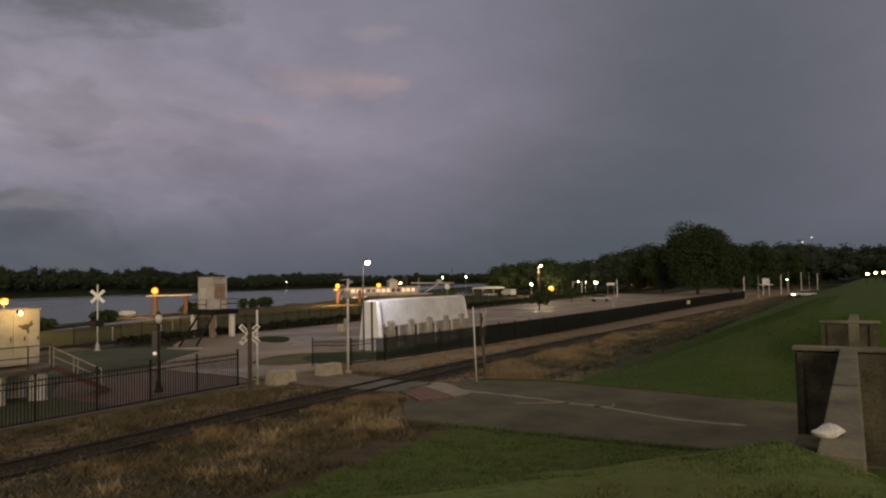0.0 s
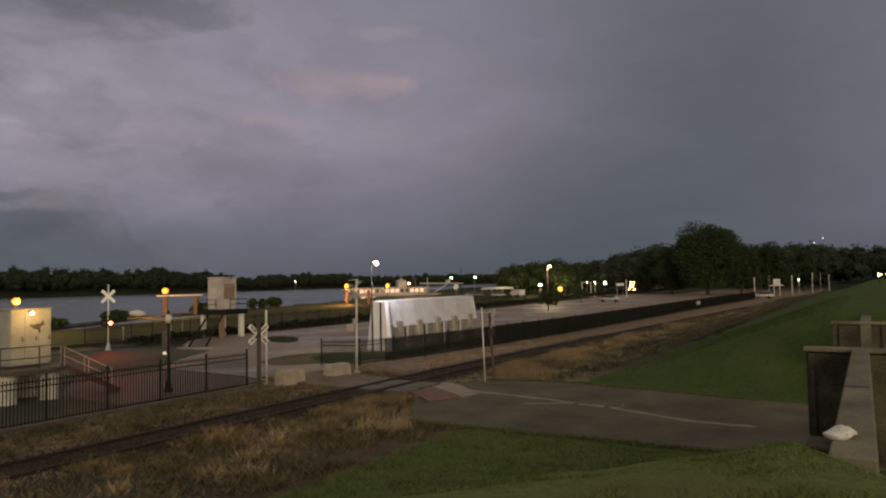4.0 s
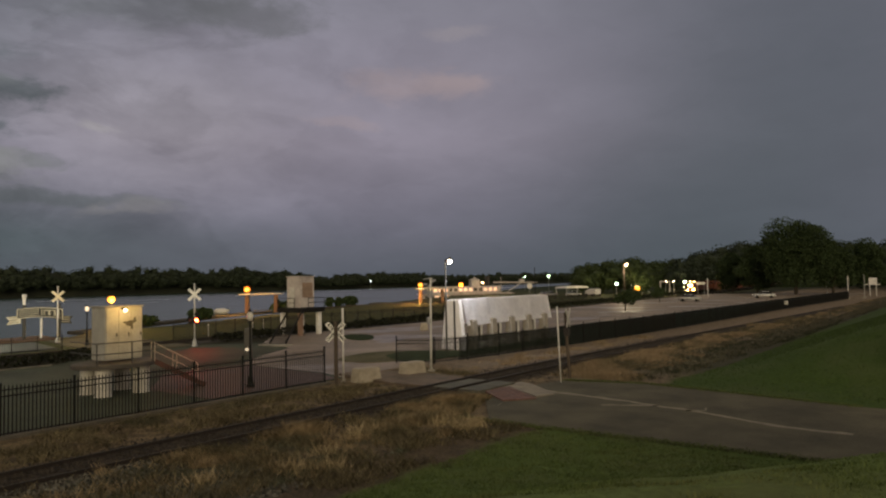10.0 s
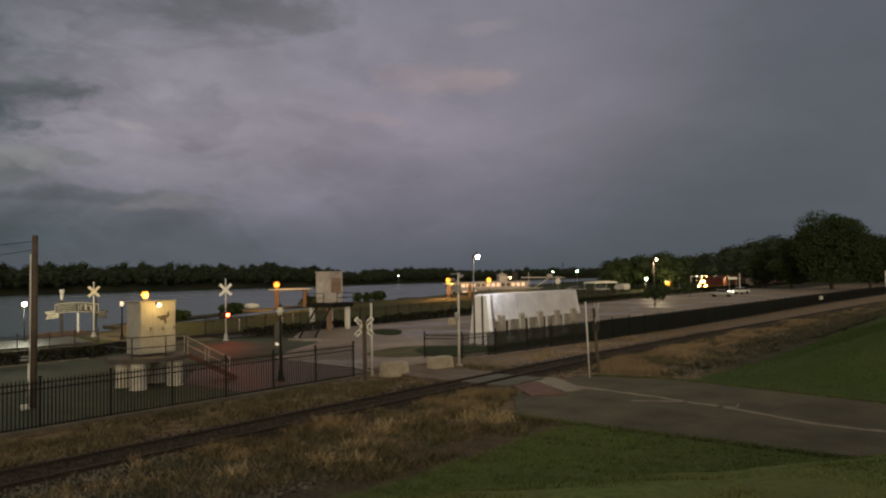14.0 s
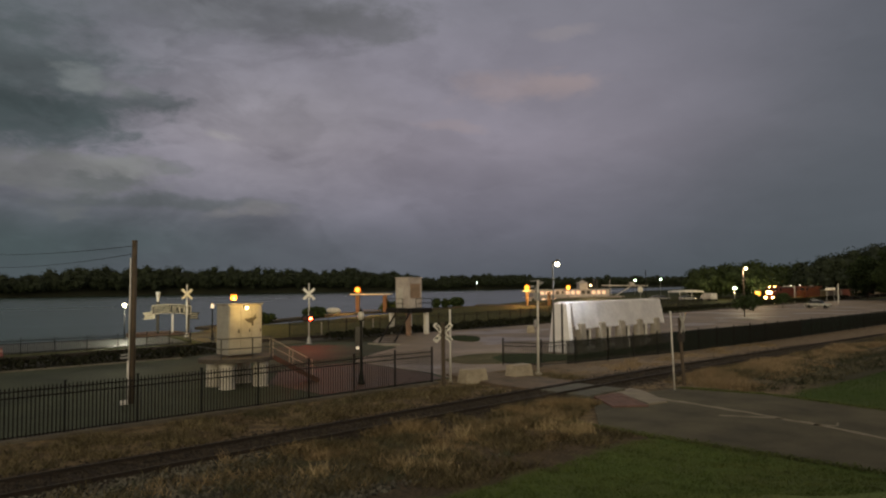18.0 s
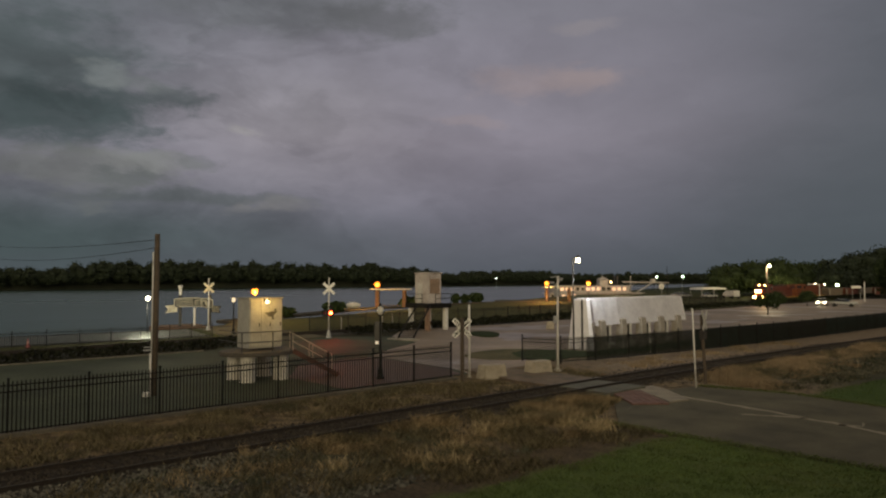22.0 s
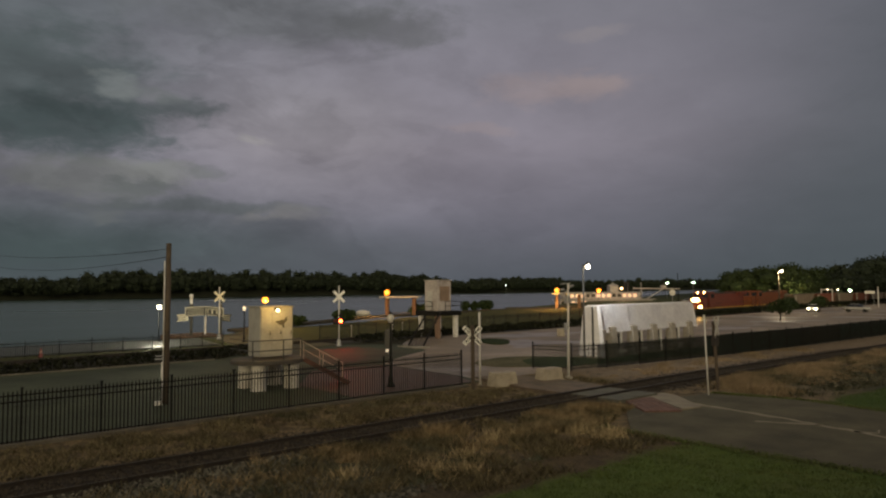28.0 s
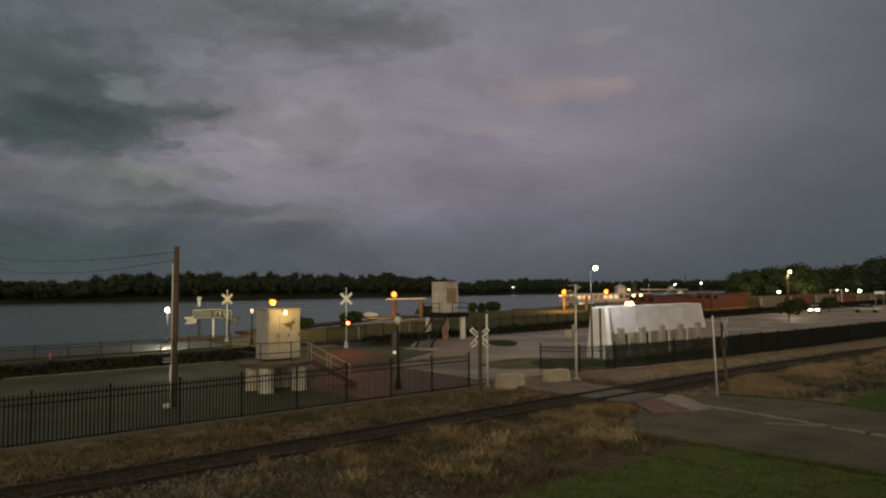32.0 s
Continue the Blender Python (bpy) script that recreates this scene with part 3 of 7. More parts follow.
# ---------------------------------------------------------------- iron fences
def build_fence(name, pts, label, high=1.83, bays_picked=999, gap=0.125):
    root = thing(name, pose(0, 0, 0), label, "iron fence")
    IRON = black_metal()
    post_bm, pick_bm = bmesh.new(), bmesh.new()
    box(post_bm, (0, 0, high / 2 + 0.02), (0.065, 0.065, high + 0.04))
    box(post_bm, (0, 0, high + 0.06), (0.085, 0.085, 0.04))
    post_me = mesh_of("post", post_bm, IRON)
    bmesh.ops.create_cone(pick_bm, cap_ends=False, segments=4, radius1=0.023, radius2=0.023, depth=high - 0.18)
    bmesh.ops.translate(pick_bm, vec=(0, 0, (high - 0.18) / 2 + 0.1), verts=pick_bm.verts[:])
    tip = bmesh.ops.create_cone(pick_bm, cap_ends=False, segments=4, radius1=0.023, radius2=0.001, depth=0.08)["verts"]
    bmesh.ops.translate(pick_bm, vec=(0, 0, high - 0.04), verts=tip)
    pick_me = mesh_of("picket", pick_bm, IRON)
    joined = bmesh.new()
    bay = 0
    for (ax, ay), (bx, by) in zip(pts, pts[1:]):
        n = max(1, round(math.hypot(bx - ax, by - ay) / 2.42))
        for k in range(n):
            p, q = Vector((ax + (bx - ax) * k / n, ay + (by - ay) * k / n, 0)), Vector((ax + (bx - ax) * (k + 1) / n, ay + (by - ay) * (k + 1) / n, 0))
            for at in ([p, q] if (k == n - 1) else [p]):
                ob = new("post", post_me)
                ob.parent, ob.location = root, at
            for zr in (0.16, high - 0.38, high - 0.17):
                bm = bmesh.new()
                bar(bm, p + Vector((0, 0, zr)), q + Vector((0, 0, zr)), 0.035, 0.045)
                part("rail", bm, IRON, root)
            m = int((q - p).length / gap)
            for j in range(1, m):
                at = p.lerp(q, j / m)
                if bay < bays_picked:
                    ob = new("picket", pick_me)
                    ob.parent, ob.location = root, at
                else:
                    rod(joined, at + Vector((0, 0, 0.1)), at + Vector((0, 0, high - 0.02)), 0.018, 0.012, 4)
            bay += 1
    if len(joined.verts):
        tagged(part("picket_infill", joined, IRON, root), kind="stuff")
    else:
        joined.free()
    return root


build_fence("iron_fence", [(-26.75, -2.9), (-26.55, 23.98)], "black iron picket fence along a concrete kerb beside the railway")
slab("fence_kerb", [(-26.95, -3), (-26.45, -3), (-26.25, 24.2), (-26.75, 24.2)], -0.2, 0.11, mat("old_kerb", (0.13, 0.115, 0.092), (0.075, 0.066, 0.054), 1.2, 0.9, bump=0.4), "low concrete kerb under the iron fence", "kerb")
build_fence("iron_fence", [(-29.3, 32.5), (-26.9, 33.3), (-25.9, 39.0), (-25.1, 47.0), (-24.2, 60), (-23.7, 80), (-23.3, 106), (-22.0, 140), (-21.2, 158)], "black iron picket fence around the car park", 1.62, 14)
VINYL = mat("green_screen", (0.019, 0.042, 0.034), (0.011, 0.024, 0.019), 1.5, 0.6, bump=0.15, fine=9, spec=0.12)
screen_line = [(-25.2, 46.0), (-25.1, 47.0), (-24.2, 60), (-23.7, 80), (-23.3, 106), (-22.0, 140), (-21.2, 158)]
screen = thing("fence_screen", pose(0, 0, 0), "dark green slatted screen fixed behind the iron fence", "fence screen")
for (ax, ay), (bx, by) in zip(screen_line, screen_line[1:]):
    n = max(1, round((by - ay) / 2.42))
    for k in range(n):
        bm = bmesh.new()
        p, q = Vector((ax + (bx - ax) * k / n - 0.06, ay + (by - ay) * k / n + 0.03, 0.80)), Vector((ax + (bx - ax) * (k + 1) / n - 0.06, ay + (by - ay) * (k + 1) / n - 0.03, 0.80))
        bar(bm, p, q, 0.02, 1.48)
        part("panel", bm, VINYL, screen)
mesh_screen = thing("mesh_screen", pose(0, 0, 0), "dark green mesh windscreen tied behind the iron fence", "fence screen")
MESH = see_through("windscreen_mesh", 0.50, (0.010, 0.022, 0.015))
for (ax, ay), (bx, by), n in (((-26.58, 35.4), (-25.96, 39.0), 2), ((-25.96, 39.0), (-25.26, 46.0), 3)):
    for k in range(n):
        bm = bmesh.new()
        p, q = (Vector((ax + (bx - ax) * j / n, ay + (by - ay) * j / n, 0.78)) for j in (k + 0.012, k + 0.988))
        bar(bm, p, q, 0.012, 1.44)
        part("panel", bm, MESH, mesh_screen)
build_fence("promenade_fence", [(-62.6, -6), (-60.9, 22.0), (-61.3, 26.0)], "dark low railing along the river promenade", 1.24, 0, 0.15)


# ---------------------------------------------------------------- white barrier store on concrete posts
def build_store():
    root = thing("barrier_store", pose(-31.1, 40.4, 0), "white tent-shaped flood barrier store on grey concrete posts", "storage rack")
    W = mat("white_cover", (0.93, 0.92, 0.95), (0.80, 0.79, 0.83), 0.9, 0.75, bump=0.08, fine=5, wear=0.09, spec=0.2)
    bm = bmesh.new()
    prism(bm, [(-0.87, 0.0), (1.18, 0.0), (0.83, 3.70), (-0.36, 3.70)], 0.0, 0.45)
    bevel(bm, 0.02, 1)
    part("end_panel", bm, W, root, "tall white trapezoid end panel")
    bm = bmesh.new()
    prism(bm, [(-0.80, 1.75), (1.20, 1.75), (0.82, 3.70), (-0.36, 3.70)], 12.9, 13.1)
    part("end_panel", bm, W, root)
    n = 4
    for k in range(n):
        y0, y1 = 0.50 + k * 12.4 / n, 0.50 + (k + 1) * 12.4 / n - 0.03
        for s, name in ((1, "side_sheet"), (-1, "side_sheet")):
            bm = bmesh.new()
            cx = 0.235
            cols = 10
            rows = []
            for j in range(cols + 1):
                yy = y0 + (y1 - y0) * j / cols
                sag = 0.012 * math.sin(math.pi * 2 * j / cols + k) + 0.008 * math.sin(j * 2.1 + 2 * k) + (0.02 if j in (0, cols) else 0.0)
                rows.append([bm.verts.new((cx + s * (0.595 + 0.40 * u + sag), yy, 3.74 - (1.93 + 0.012 * math.sin(j * 1.3 + k)) * u)) for u in (0, 0.12, 0.5, 1.0)])
            for a, b in zip(rows, rows[1:]):
                for i in range(3):
                    bm.faces.new((a[i], b[i], b[i + 1], a[i + 1]) if s > 0 else (a[i], a[i + 1], b[i + 1], b[i]))
            bmesh.ops.solidify(bm, geom=bm.faces[:], thickness=0.05)
            part(name, bm, W, root, smooth=False)
        bm = bmesh.new()
        box(bm, (0.235, (y0 + y1) / 2, 3.72), (1.20, y1 - y0, 0.08))
        part("ridge_cap", bm, W, root)
    C = mat("post_concrete", (0.34, 0.305, 0.26), (0.22, 0.20, 0.17), 1.4, 0.85, bump=0.3, wear=0.2)
    for k in range(5):
        y = 1.25 + 2.62 * k
        bm = bmesh.new()
        prism(bm, [(0.80, 0.0), (1.56, 0.0), (1.40, 2.10), (1.32, 2.22), (0.98, 2.22), (0.86, 2.10)], y - 0.33, y + 0.33)
        bevel(bm, 0.04, 1)
        part("concrete_post", bm, C, root)
        if k < 4:
            bm = bmesh.new()
            box(bm, (1.05, y + 1.3, 0.95), (0.08, 0.20, 1.9))
            box(bm, (1.10, y + 1.3, 0.40), (0.2, 1.0, 0.24))
            part("white_strut", bm, white_paint(), root)
            # near-black boards stand in for the shade in the open bays
            bm = bmesh.new()
            box(bm, (0.45, y + 1.3, 0.95), (0.06, 1.86, 1.3))
            part("bay_shade_board", bm, mat("bay_shade", (0.040, 0.038, 0.036), (0.024, 0.023, 0.022), 2, 0.8), root)
    bm = bmesh.new()
    box(bm, (0.0, 6.5, 0.06), (2.4, 13.1, 0.12))
    part("base_slab", bm, C, root)
    # street lamp pole's shadow on the end panel, built as a thin dark strip
    for x in (0.47,):
        bm = bmesh.new()
        box(bm, (x, -0.03, 1.83), (0.13, 0.05, 3.66))
        part("pole_shadow_strip", bm, mat("pole_shadow", (0.055, 0.055, 0.06), (0.035, 0.035, 0.04), 3, 0.5, 0.2), root)


build_store()


# ---------------------------------------------------------------- raised electrical cabinet
def stair(root, top, foot, width, steps, tread_mat, stringer_mat, rail_mat, rail=1.0, r=0.03):
    a, b = Vector(top), Vector(foot)
    d = (b - a)
    flat = Vector((d.x, d.y, 0)).normalized()
    side = Vector((-flat.y, flat.x, 0)) * width / 2
    for s in (-1, 1):
        bm = bmesh.new()
        bar(bm, a + side * s, b + side * s, 0.06, 0.24)
        part("stringer", bm, stringer_mat, root)
    for k in range(steps):
        c = a.lerp(b, (k + 0.7) / steps)
        bm = bmesh.new()
        box(bm, c, (0.26, width - 0.06, 0.04), math.atan2(flat.y, flat.x))
        part("tread", bm, tread_mat, root)
    if rail:
        for s in (-1, 1):
            for hgt in (0.5, 0.9):
                bm = bmesh.new()
                rod(bm, a + side * s + Vector((0, 0, hgt)), a.lerp(b, rail) + side * s + Vector((0, 0, hgt)), r, n=8)
                part("handrail", bm, rail_mat, root)
            for t in (0.0, 0.5, 1.0):
                p = a.lerp(b, t * rail) + side * s
                bm = bmesh.new()
                rod(bm, p, p + Vector((0, 0, 0.92)), r * 1.1, n=8)
                part("rail_post", bm, rail_mat, root)


def build_cabinet():
    root = thing("raised_cabinet", pose(-33.25, 16.6, 0), "pale metal electrical cabinet on a round-legged platform with stairs", "electrical cabinet")
    WP = mat("pier_paint", (0.66, 0.63, 0.57), (0.46, 0.43, 0.38), 2.0, 0.7, bump=0.2)
    for x, y in ((0.75, -0.95), (-0.75, -0.95), (0.85, 0.82), (-0.85, 0.75), (-0.95, -0.1)):
        bm = bmesh.new()
        lathe(bm, [(0.40, 0.0), (0.40, 0.06), (0.37, 0.1), (0.37, 1.22), (0.40, 1.26), (0.40, 1.30)], 20, (x, y, 0))
        part("pier", bm, WP, root, smooth=False)
    bm = bmesh.new()
    lathe(bm, [(1.0, 1.33), (1.0, 1.36), (1.0, 1.50), (0.98, 1.54)], 28)
    bmesh.ops.scale(bm, vec=(1.65, 2.0, 1), verts=bm.verts[:])
    part("platform", bm, mat("platform_deck", (0.085, 0.072, 0.058), (0.05, 0.043, 0.036), 2, 0.8, bump=0.3), root)
    CAB = mat("cabinet_paint", (0.42, 0.405, 0.355), (0.32, 0.31, 0.27), 1.6, 0.5, bump=0.05)
    bm = bmesh.new()
    box(bm, (-0.15, 0.12, 2.90), (1.35, 1.82, 2.50))
    bevel(bm, 0.03, 2)
    part("body", bm, CAB, root)
    bm = bmesh.new()
    box(bm, (-0.13, 0.12, 4.19), (1.47, 1.94, 0.08))
    bevel(bm, 0.02, 1)
    part("roof", bm, mat("cabinet_roof", (0.36, 0.34, 0.29), (0.26, 0.24, 0.2), 2, 0.6), root)
    for k, y in enumerate((-0.45, 0.15, 0.75)):
        bm = bmesh.new()
        box(bm, (0.54, y, 2.92), (0.03, 0.57, 2.36))
        bevel(bm, 0.01, 1)
        d = part("door", bm, CAB, root)
        bm = bmesh.new()
        box(bm, (0.575, y + 0.2, 2.85), (0.04, 0.03, 0.18))
        part("handle", bm, black_metal(), d)
    INKY = mat("emblem_paint", (0.10, 0.088, 0.06), (0.06, 0.052, 0.036), 6, 0.7)
    for dy, dz, ry, rz_, tilt in ((0.0, 0.0, 0.20, 0.13, 20), (0.2, 0.07, 0.16, 0.07, 30), (-0.2, 0.03, 0.14, 0.06, -15), (0.1, -0.17, 0.06, 0.14, 10), (0.24, 0.22, 0.10, 0.04, 40)):
        bm = bmesh.new()
        rod(bm, (-0.008, 0, 0), (0.008, 0, 0), 1.0, n=10)
        bmesh.ops.scale(bm, vec=(1, ry, rz_), verts=bm.verts[:])
        part("emblem", bm, INKY, root, "faded dark painted emblem", pose(0.562 + 0.001 * tilt / 10, 0.40 + dy, 3.38 + dz, tilt, 0, 0))
    # lamp on the front
    bm = bmesh.new()
    box(bm, (0.60, 0.12, 4.08), (0.16, 0.24, 0.12))
    part("lamp_housing", bm, black_metal(), root)
    bm = bmesh.new()
    ball(bm, (0.68, 0.12, 4.02), 0.085)
    part("lamp_globe", bm, glow("cabinet_lamp_glow", (1.0, 0.78, 0.46), 7), root, "lit warm globe", smooth=True)
    RAIL = mat("rail_grey", (0.05, 0.047, 0.042), (0.03, 0.028, 0.025), 4, 0.6)
    ring = [(1.35, -1.55), (1.55, 0.0), (1.4, 1.1)]
    for k, (x, y) in enumerate(ring):
        bm = bmesh.new()
        rod(bm, (x, y, 1.5), (x, y, 2.55), 0.03, n=8)
        part("guard_post", bm, RAIL, root)
    for hgt in (2.05, 2.55):
        for p, q in (((-1.3, -1.55), (1.35, -1.55)), ((1.35, -1.55), (1.55, 0.0)), ((1.55, 0.0), (1.4, 1.1))):
            bm = bmesh.new()
            rod(bm, (*p, hgt), (*q, hgt), 0.026, n=8)
            part("guard_rail", bm, RAIL, root)
    stair(root, (0.80, 1.46, 1.48), (1.60, 3.72, 0.10), 0.95, 8, mat("brown_steel", (0.26, 0.13, 0.085), (0.16, 0.085, 0.055), 3, 0.7), mat("stair_stringer", (0.085, 0.032, 0.020), (0.050, 0.022, 0.015), 3, 0.7), mat("pipe_rail", (0.46, 0.39, 0.31), (0.34, 0.28, 0.22), 4, 0.5), 0.85, 0.016)


build_cabinet()
lamp("cabinet_light", "POINT", (-31.75, 16.7, 4.1), 84, (1.0, 0.58, 0.15), 0.1)


# ---------------------------------------------------------------- concrete control tower
def build_tower():
    root = thing("control_tower", pose(-54.6, 46.2, 0), "weathered concrete control box on a dark steel platform with stairs", "control tower")
    C = mat("tower_concrete", (0.56, 0.51, 0.48), (0.32, 0.28, 0.26), 0.8, 0.85, bump=0.25)
    for x, y in ((1.3, -1.2), (-1.35, -1.2), (1.3, 1.2), (-1.35, 1.2)):
        bm = bmesh.new()
        box(bm, (x, y, 1.15), (0.44, 0.44, 2.3))
        bevel(bm, 0.05, 2)
        part("column", bm, mat("tan_column", (0.34, 0.22, 0.15), (0.22, 0.14, 0.10), 1.5, 0.8) if (x, y) == (1.3, -1.2) else white_paint(), root)
    D = mat("dark_steel", (0.014, 0.013, 0.013), (0.009, 0.009, 0.008), 3, 0.75, spec=0.15)
    bm = bmesh.new()
    box(bm, (0, 0, 2.52), (3.5, 3.3, 0.46))
    bevel(bm, 0.02, 1)
    part("platform", bm, D, root)
    bm = bmesh.new()
    box(bm, (-0.35, 0.25, 4.28), (2.1, 1.85, 3.06))
    bevel(bm, 0.06, 2)
    part("body", bm, C, root)
    bm = bmesh.new()
    box(bm, (-0.35, 0.25, 5.86), (2.24, 1.98, 0.12))
    bevel(bm, 0.03, 1)
    part("roof", bm, C, root)
    bm = bmesh.new()
    box(bm, (-0.6, -0.695, 3.80), (0.9, 0.06, 2.0))
    part("door", bm, mat("tower_door", (0.55, 0.53, 0.49), (0.4, 0.38, 0.35), 2, 0.6), root)
    bm = bmesh.new()
    box(bm, (0.71, 0.25, 4.5), (0.06, 1.3, 1.5))
    part("tan_face_panel", bm, mat("tan_panel", (0.30, 0.21, 0.15), (0.2, 0.14, 0.1), 2, 0.8), root, "tan panel over one face")
    for p, q in (((-1.7, -1.6), (0.9, -1.6)), ((1.7, -0.5), (1.7, 1.6)), ((-1.7, -1.6), (-1.7, 1.6)), ((-1.7, 1.6), (1.7, 1.6))):
        for hgt in (3.25, 3.72):
            bm = bmesh.new()
            rod(bm, (*p, hgt), (*q, hgt), 0.03, n=6)
            part("guard_rail", bm, D, root)
        for pt in (p, q):
            bm = bmesh.new()
            rod(bm, (*pt, 2.74), (*pt, 3.74), 0.035, n=6)
            part("guard_post", bm, D, root)
    stair(root, (1.55, -1.95, 2.62), (7.7, -9.1, 0.14), 1.35, 18, mat("worn_tread", (0.040, 0.036, 0.032), (0.022, 0.020, 0.018), 3, 0.8, spec=0.1), D, D, 0)
    bm = bmesh.new()
    box(bm, (7.9, -9.5, 0.07), (2.6, 1.5, 0.14))
    part("foot_slab", bm, concrete(), root)


build_tower()


# ---------------------------------------------------------------- crossing signs and posts
def crossbuck(bm_parent, z, white, dirn, arm=1.22, name="sign_blade", lettered=False, back=-0.06):
    """Two crossed boards in the plane across dirn (degrees about z)."""
    for k, a in enumerate((45, -45)):
        bm = bmesh.new()
        box(bm, (0, 0, 0), (arm, 0.03, 0.23))
        blade = part(name, bm, white, bm_parent, at=pose(0, 0, z, 0, 0, dirn) @ pose(0, back - 0.035 * k, 0, 0, a, 0))
        if lettered:
            INK = mat("sign_ink", (0.02, 0.02, 0.02), (0.015, 0.015, 0.015), 5, 0.6)
            words = (("RAIL", -0.34), ("ROAD", 0.34)) if k == 0 else (("CROS", -0.34), ("SING", 0.34))
            for word, off in words:
                cu = bpy.data.curves.new("word", "FONT")
                cu.body, cu.size, cu.align_x, cu.align_y, cu.extrude, cu.offset = word, 0.19, "CENTER", "CENTER", 0.002, 0.010
                tmp = new("word", cu)
                me = bpy.data.meshes.new_from_object(tmp)
                bpy.data.objects.remove(tmp)
                me.materials.clear()
                me.materials.append(INK)
                ob = new("word", me)
                ob.parent, ob.matrix_basis = blade, pose(off, -0.019, 0, 90, 0, 0)


REFLECT = mat("sign_white", (0.90, 0.89, 0.85), (0.80, 0.79, 0.74), 4, 0.45, bump=0.05)
near_sign = thing("crossing_sign", pose(-25.5, 23.8, 0), "white railroad crossing sign on a brown wooden post", "crossing sign", "crossing signs")
bm = bmesh.new()
box(bm, (0, 0, 1.6), (0.15, 0.15, 3.2))
bevel(bm, 0.01, 1)
part("post", bm, old_wood(), near_sign)
crossbuck(near_sign, 2.68, REFLECT, 52, lettered=True, back=0.15)

thin = thing("thin_white_pole", pose(-26.35, 25.1, 0), "thin white metal pole beside the crossing sign", "pole")
bm = bmesh.new()
rod(bm, (0, 0, 0), (0, 0, 3.8), 0.055, n=10)
part("shaft", bm, white_paint(), thin, smooth=True)
bm = bmesh.new()
lathe(bm, [(0.12, 0.0), (0.12, 0.05), (0.06, 0.1)], 12)
part("foot", bm, concrete(), thin)

pole_r = thing("white_pole", pose(-16.5, 30.3, 0), "slender white pole at the edge of the levee road", "pole")
bm = bmesh.new()
rod(bm, (0, 0, 0), (-0.09, -0.05, 3.75), 0.034, n=10)
part("shaft", bm, white_paint(), pole_r, smooth=True)

back_sign = thing("crossing_sign", pose(-17.15, 32.3, 0), "grey back of a crossing sign on a leaning brown post", "crossing sign", "crossing signs")
bm = bmesh.new()
rod(bm, (0.08, 0, 0), (-0.10, 0, 3.35), 0.085, 0.075, n=8)
part("post", bm, old_wood(), back_sign)
crossbuck(back_sign, 3.1, mat("sign_back", (0.55, 0.53, 0.48), (0.42, 0.40, 0.36), 4, 0.5, 0.1), 104)
bm = bmesh.new()
box(bm, (-0.02, 0, 2.35), (0.26, 0.28, 0.38))
part("signal_box", bm, mat("box_brown", (0.040, 0.033, 0.027), (0.024, 0.020, 0.017), 4, 0.7), back_sign)


def flasher(name, at, paint, label, red, dirn, xdir):
    root = thing(name, at, label, "crossing signal", "crossing signals")
    bm = bmesh.new()
    lathe(bm, [(0.26, 0), (0.26, 0.12), (0.2, 0.16), (0.16, 0.5), (0.1, 0.62), (0.075, 0.7)], 14)
    part("base", bm, galvanised(), root, smooth=False)
    bm = bmesh.new()
    rod(bm, (0, 0, 0.6), (0, 0, 5.25), 0.058, n=12)
    ball(bm, (0, 0, 5.28), 0.08)
    part("mast", bm, white_paint(), root, smooth=True)
    crossbuck(root, 4.4, paint, xdir, 1.35)
    bm = bmesh.new()
    rod(bm, (-0.55, 0, 2.32), (0.55, 0, 2.32), 0.04, n=8)
    part("cross_arm", bm, black_metal(), root, at=pose(0, 0, 0, 0, 0, dirn))
    return root


sig_near = flasher("crossing_signal", pose(-52.6, 32.95, 0), REFLECT, "white crossing signal mast with crossed boards and red flasher", True, 20, 55)
# paint yellowed to stand for sodium lamplight on the far boards
sig_far = flasher("crossing_signal", pose(-68.4, 28.6, 0), mat("sodium_lit_white", (0.84, 0.80, 0.62), (0.76, 0.70, 0.54), 4, 0.5), "crossing signal mast with crossed boards under sodium light", False, 20, 75)
# near signal's lamp heads: backing disc, hood, lens; an added cover blocks one until lit
def tube(bm, y0, y1, r, t, n=18):
    rings = [[bm.verts.new((rr * math.cos(6.2832 * k / n), y, rr * math.sin(6.2832 * k / n))) for k in range(n)] for rr, y in ((r, y1), (r, y0), (r - t, y0), (r - t, y1))]
    for a, b in zip(rings, rings[1:]):
        for k in range(n):
            bm.faces.new((a[k], a[(k + 1) % n], b[(k + 1) % n], b[k]))


def head_pose(s):
    return pose(s * math.cos(radians(20)) + 0.05, s * math.sin(radians(20)) - 0.14, 2.25, 0, 0, 56)


for k, s in enumerate((0.32, -0.32)):
    face = head_pose(s)
    bm = bmesh.new()
    rod(bm, (0, -0.02, 0), (0, 0.06, 0), 0.30, n=20)
    disc = part("backing_disc", bm, black_metal(), sig_near, at=face)
    bm = bmesh.new()
    tube(bm, -0.24, -0.018, 0.17, 0.012)
    part("hood", bm, black_metal(), disc)
    bm = bmesh.new()
    rod(bm, (0, -0.06, 0), (0, -0.022, 0), 0.15, n=16)
    part("lens", bm, glow("red_lens", (1.0, 0.055, 0.020), 30) if k == 0 else mat("dark_red_lens", (0.12, 0.01, 0.008), (0.09, 0.008, 0.006), 8, 0.2), disc, "lit red lens" if k == 0 else "dark red lens")
# made-up cover that keeps the lens dark until the signal comes on
bm = bmesh.new()
rod(bm, (0, -0.26, 0), (0, -0.245, 0), 0.185, n=18)
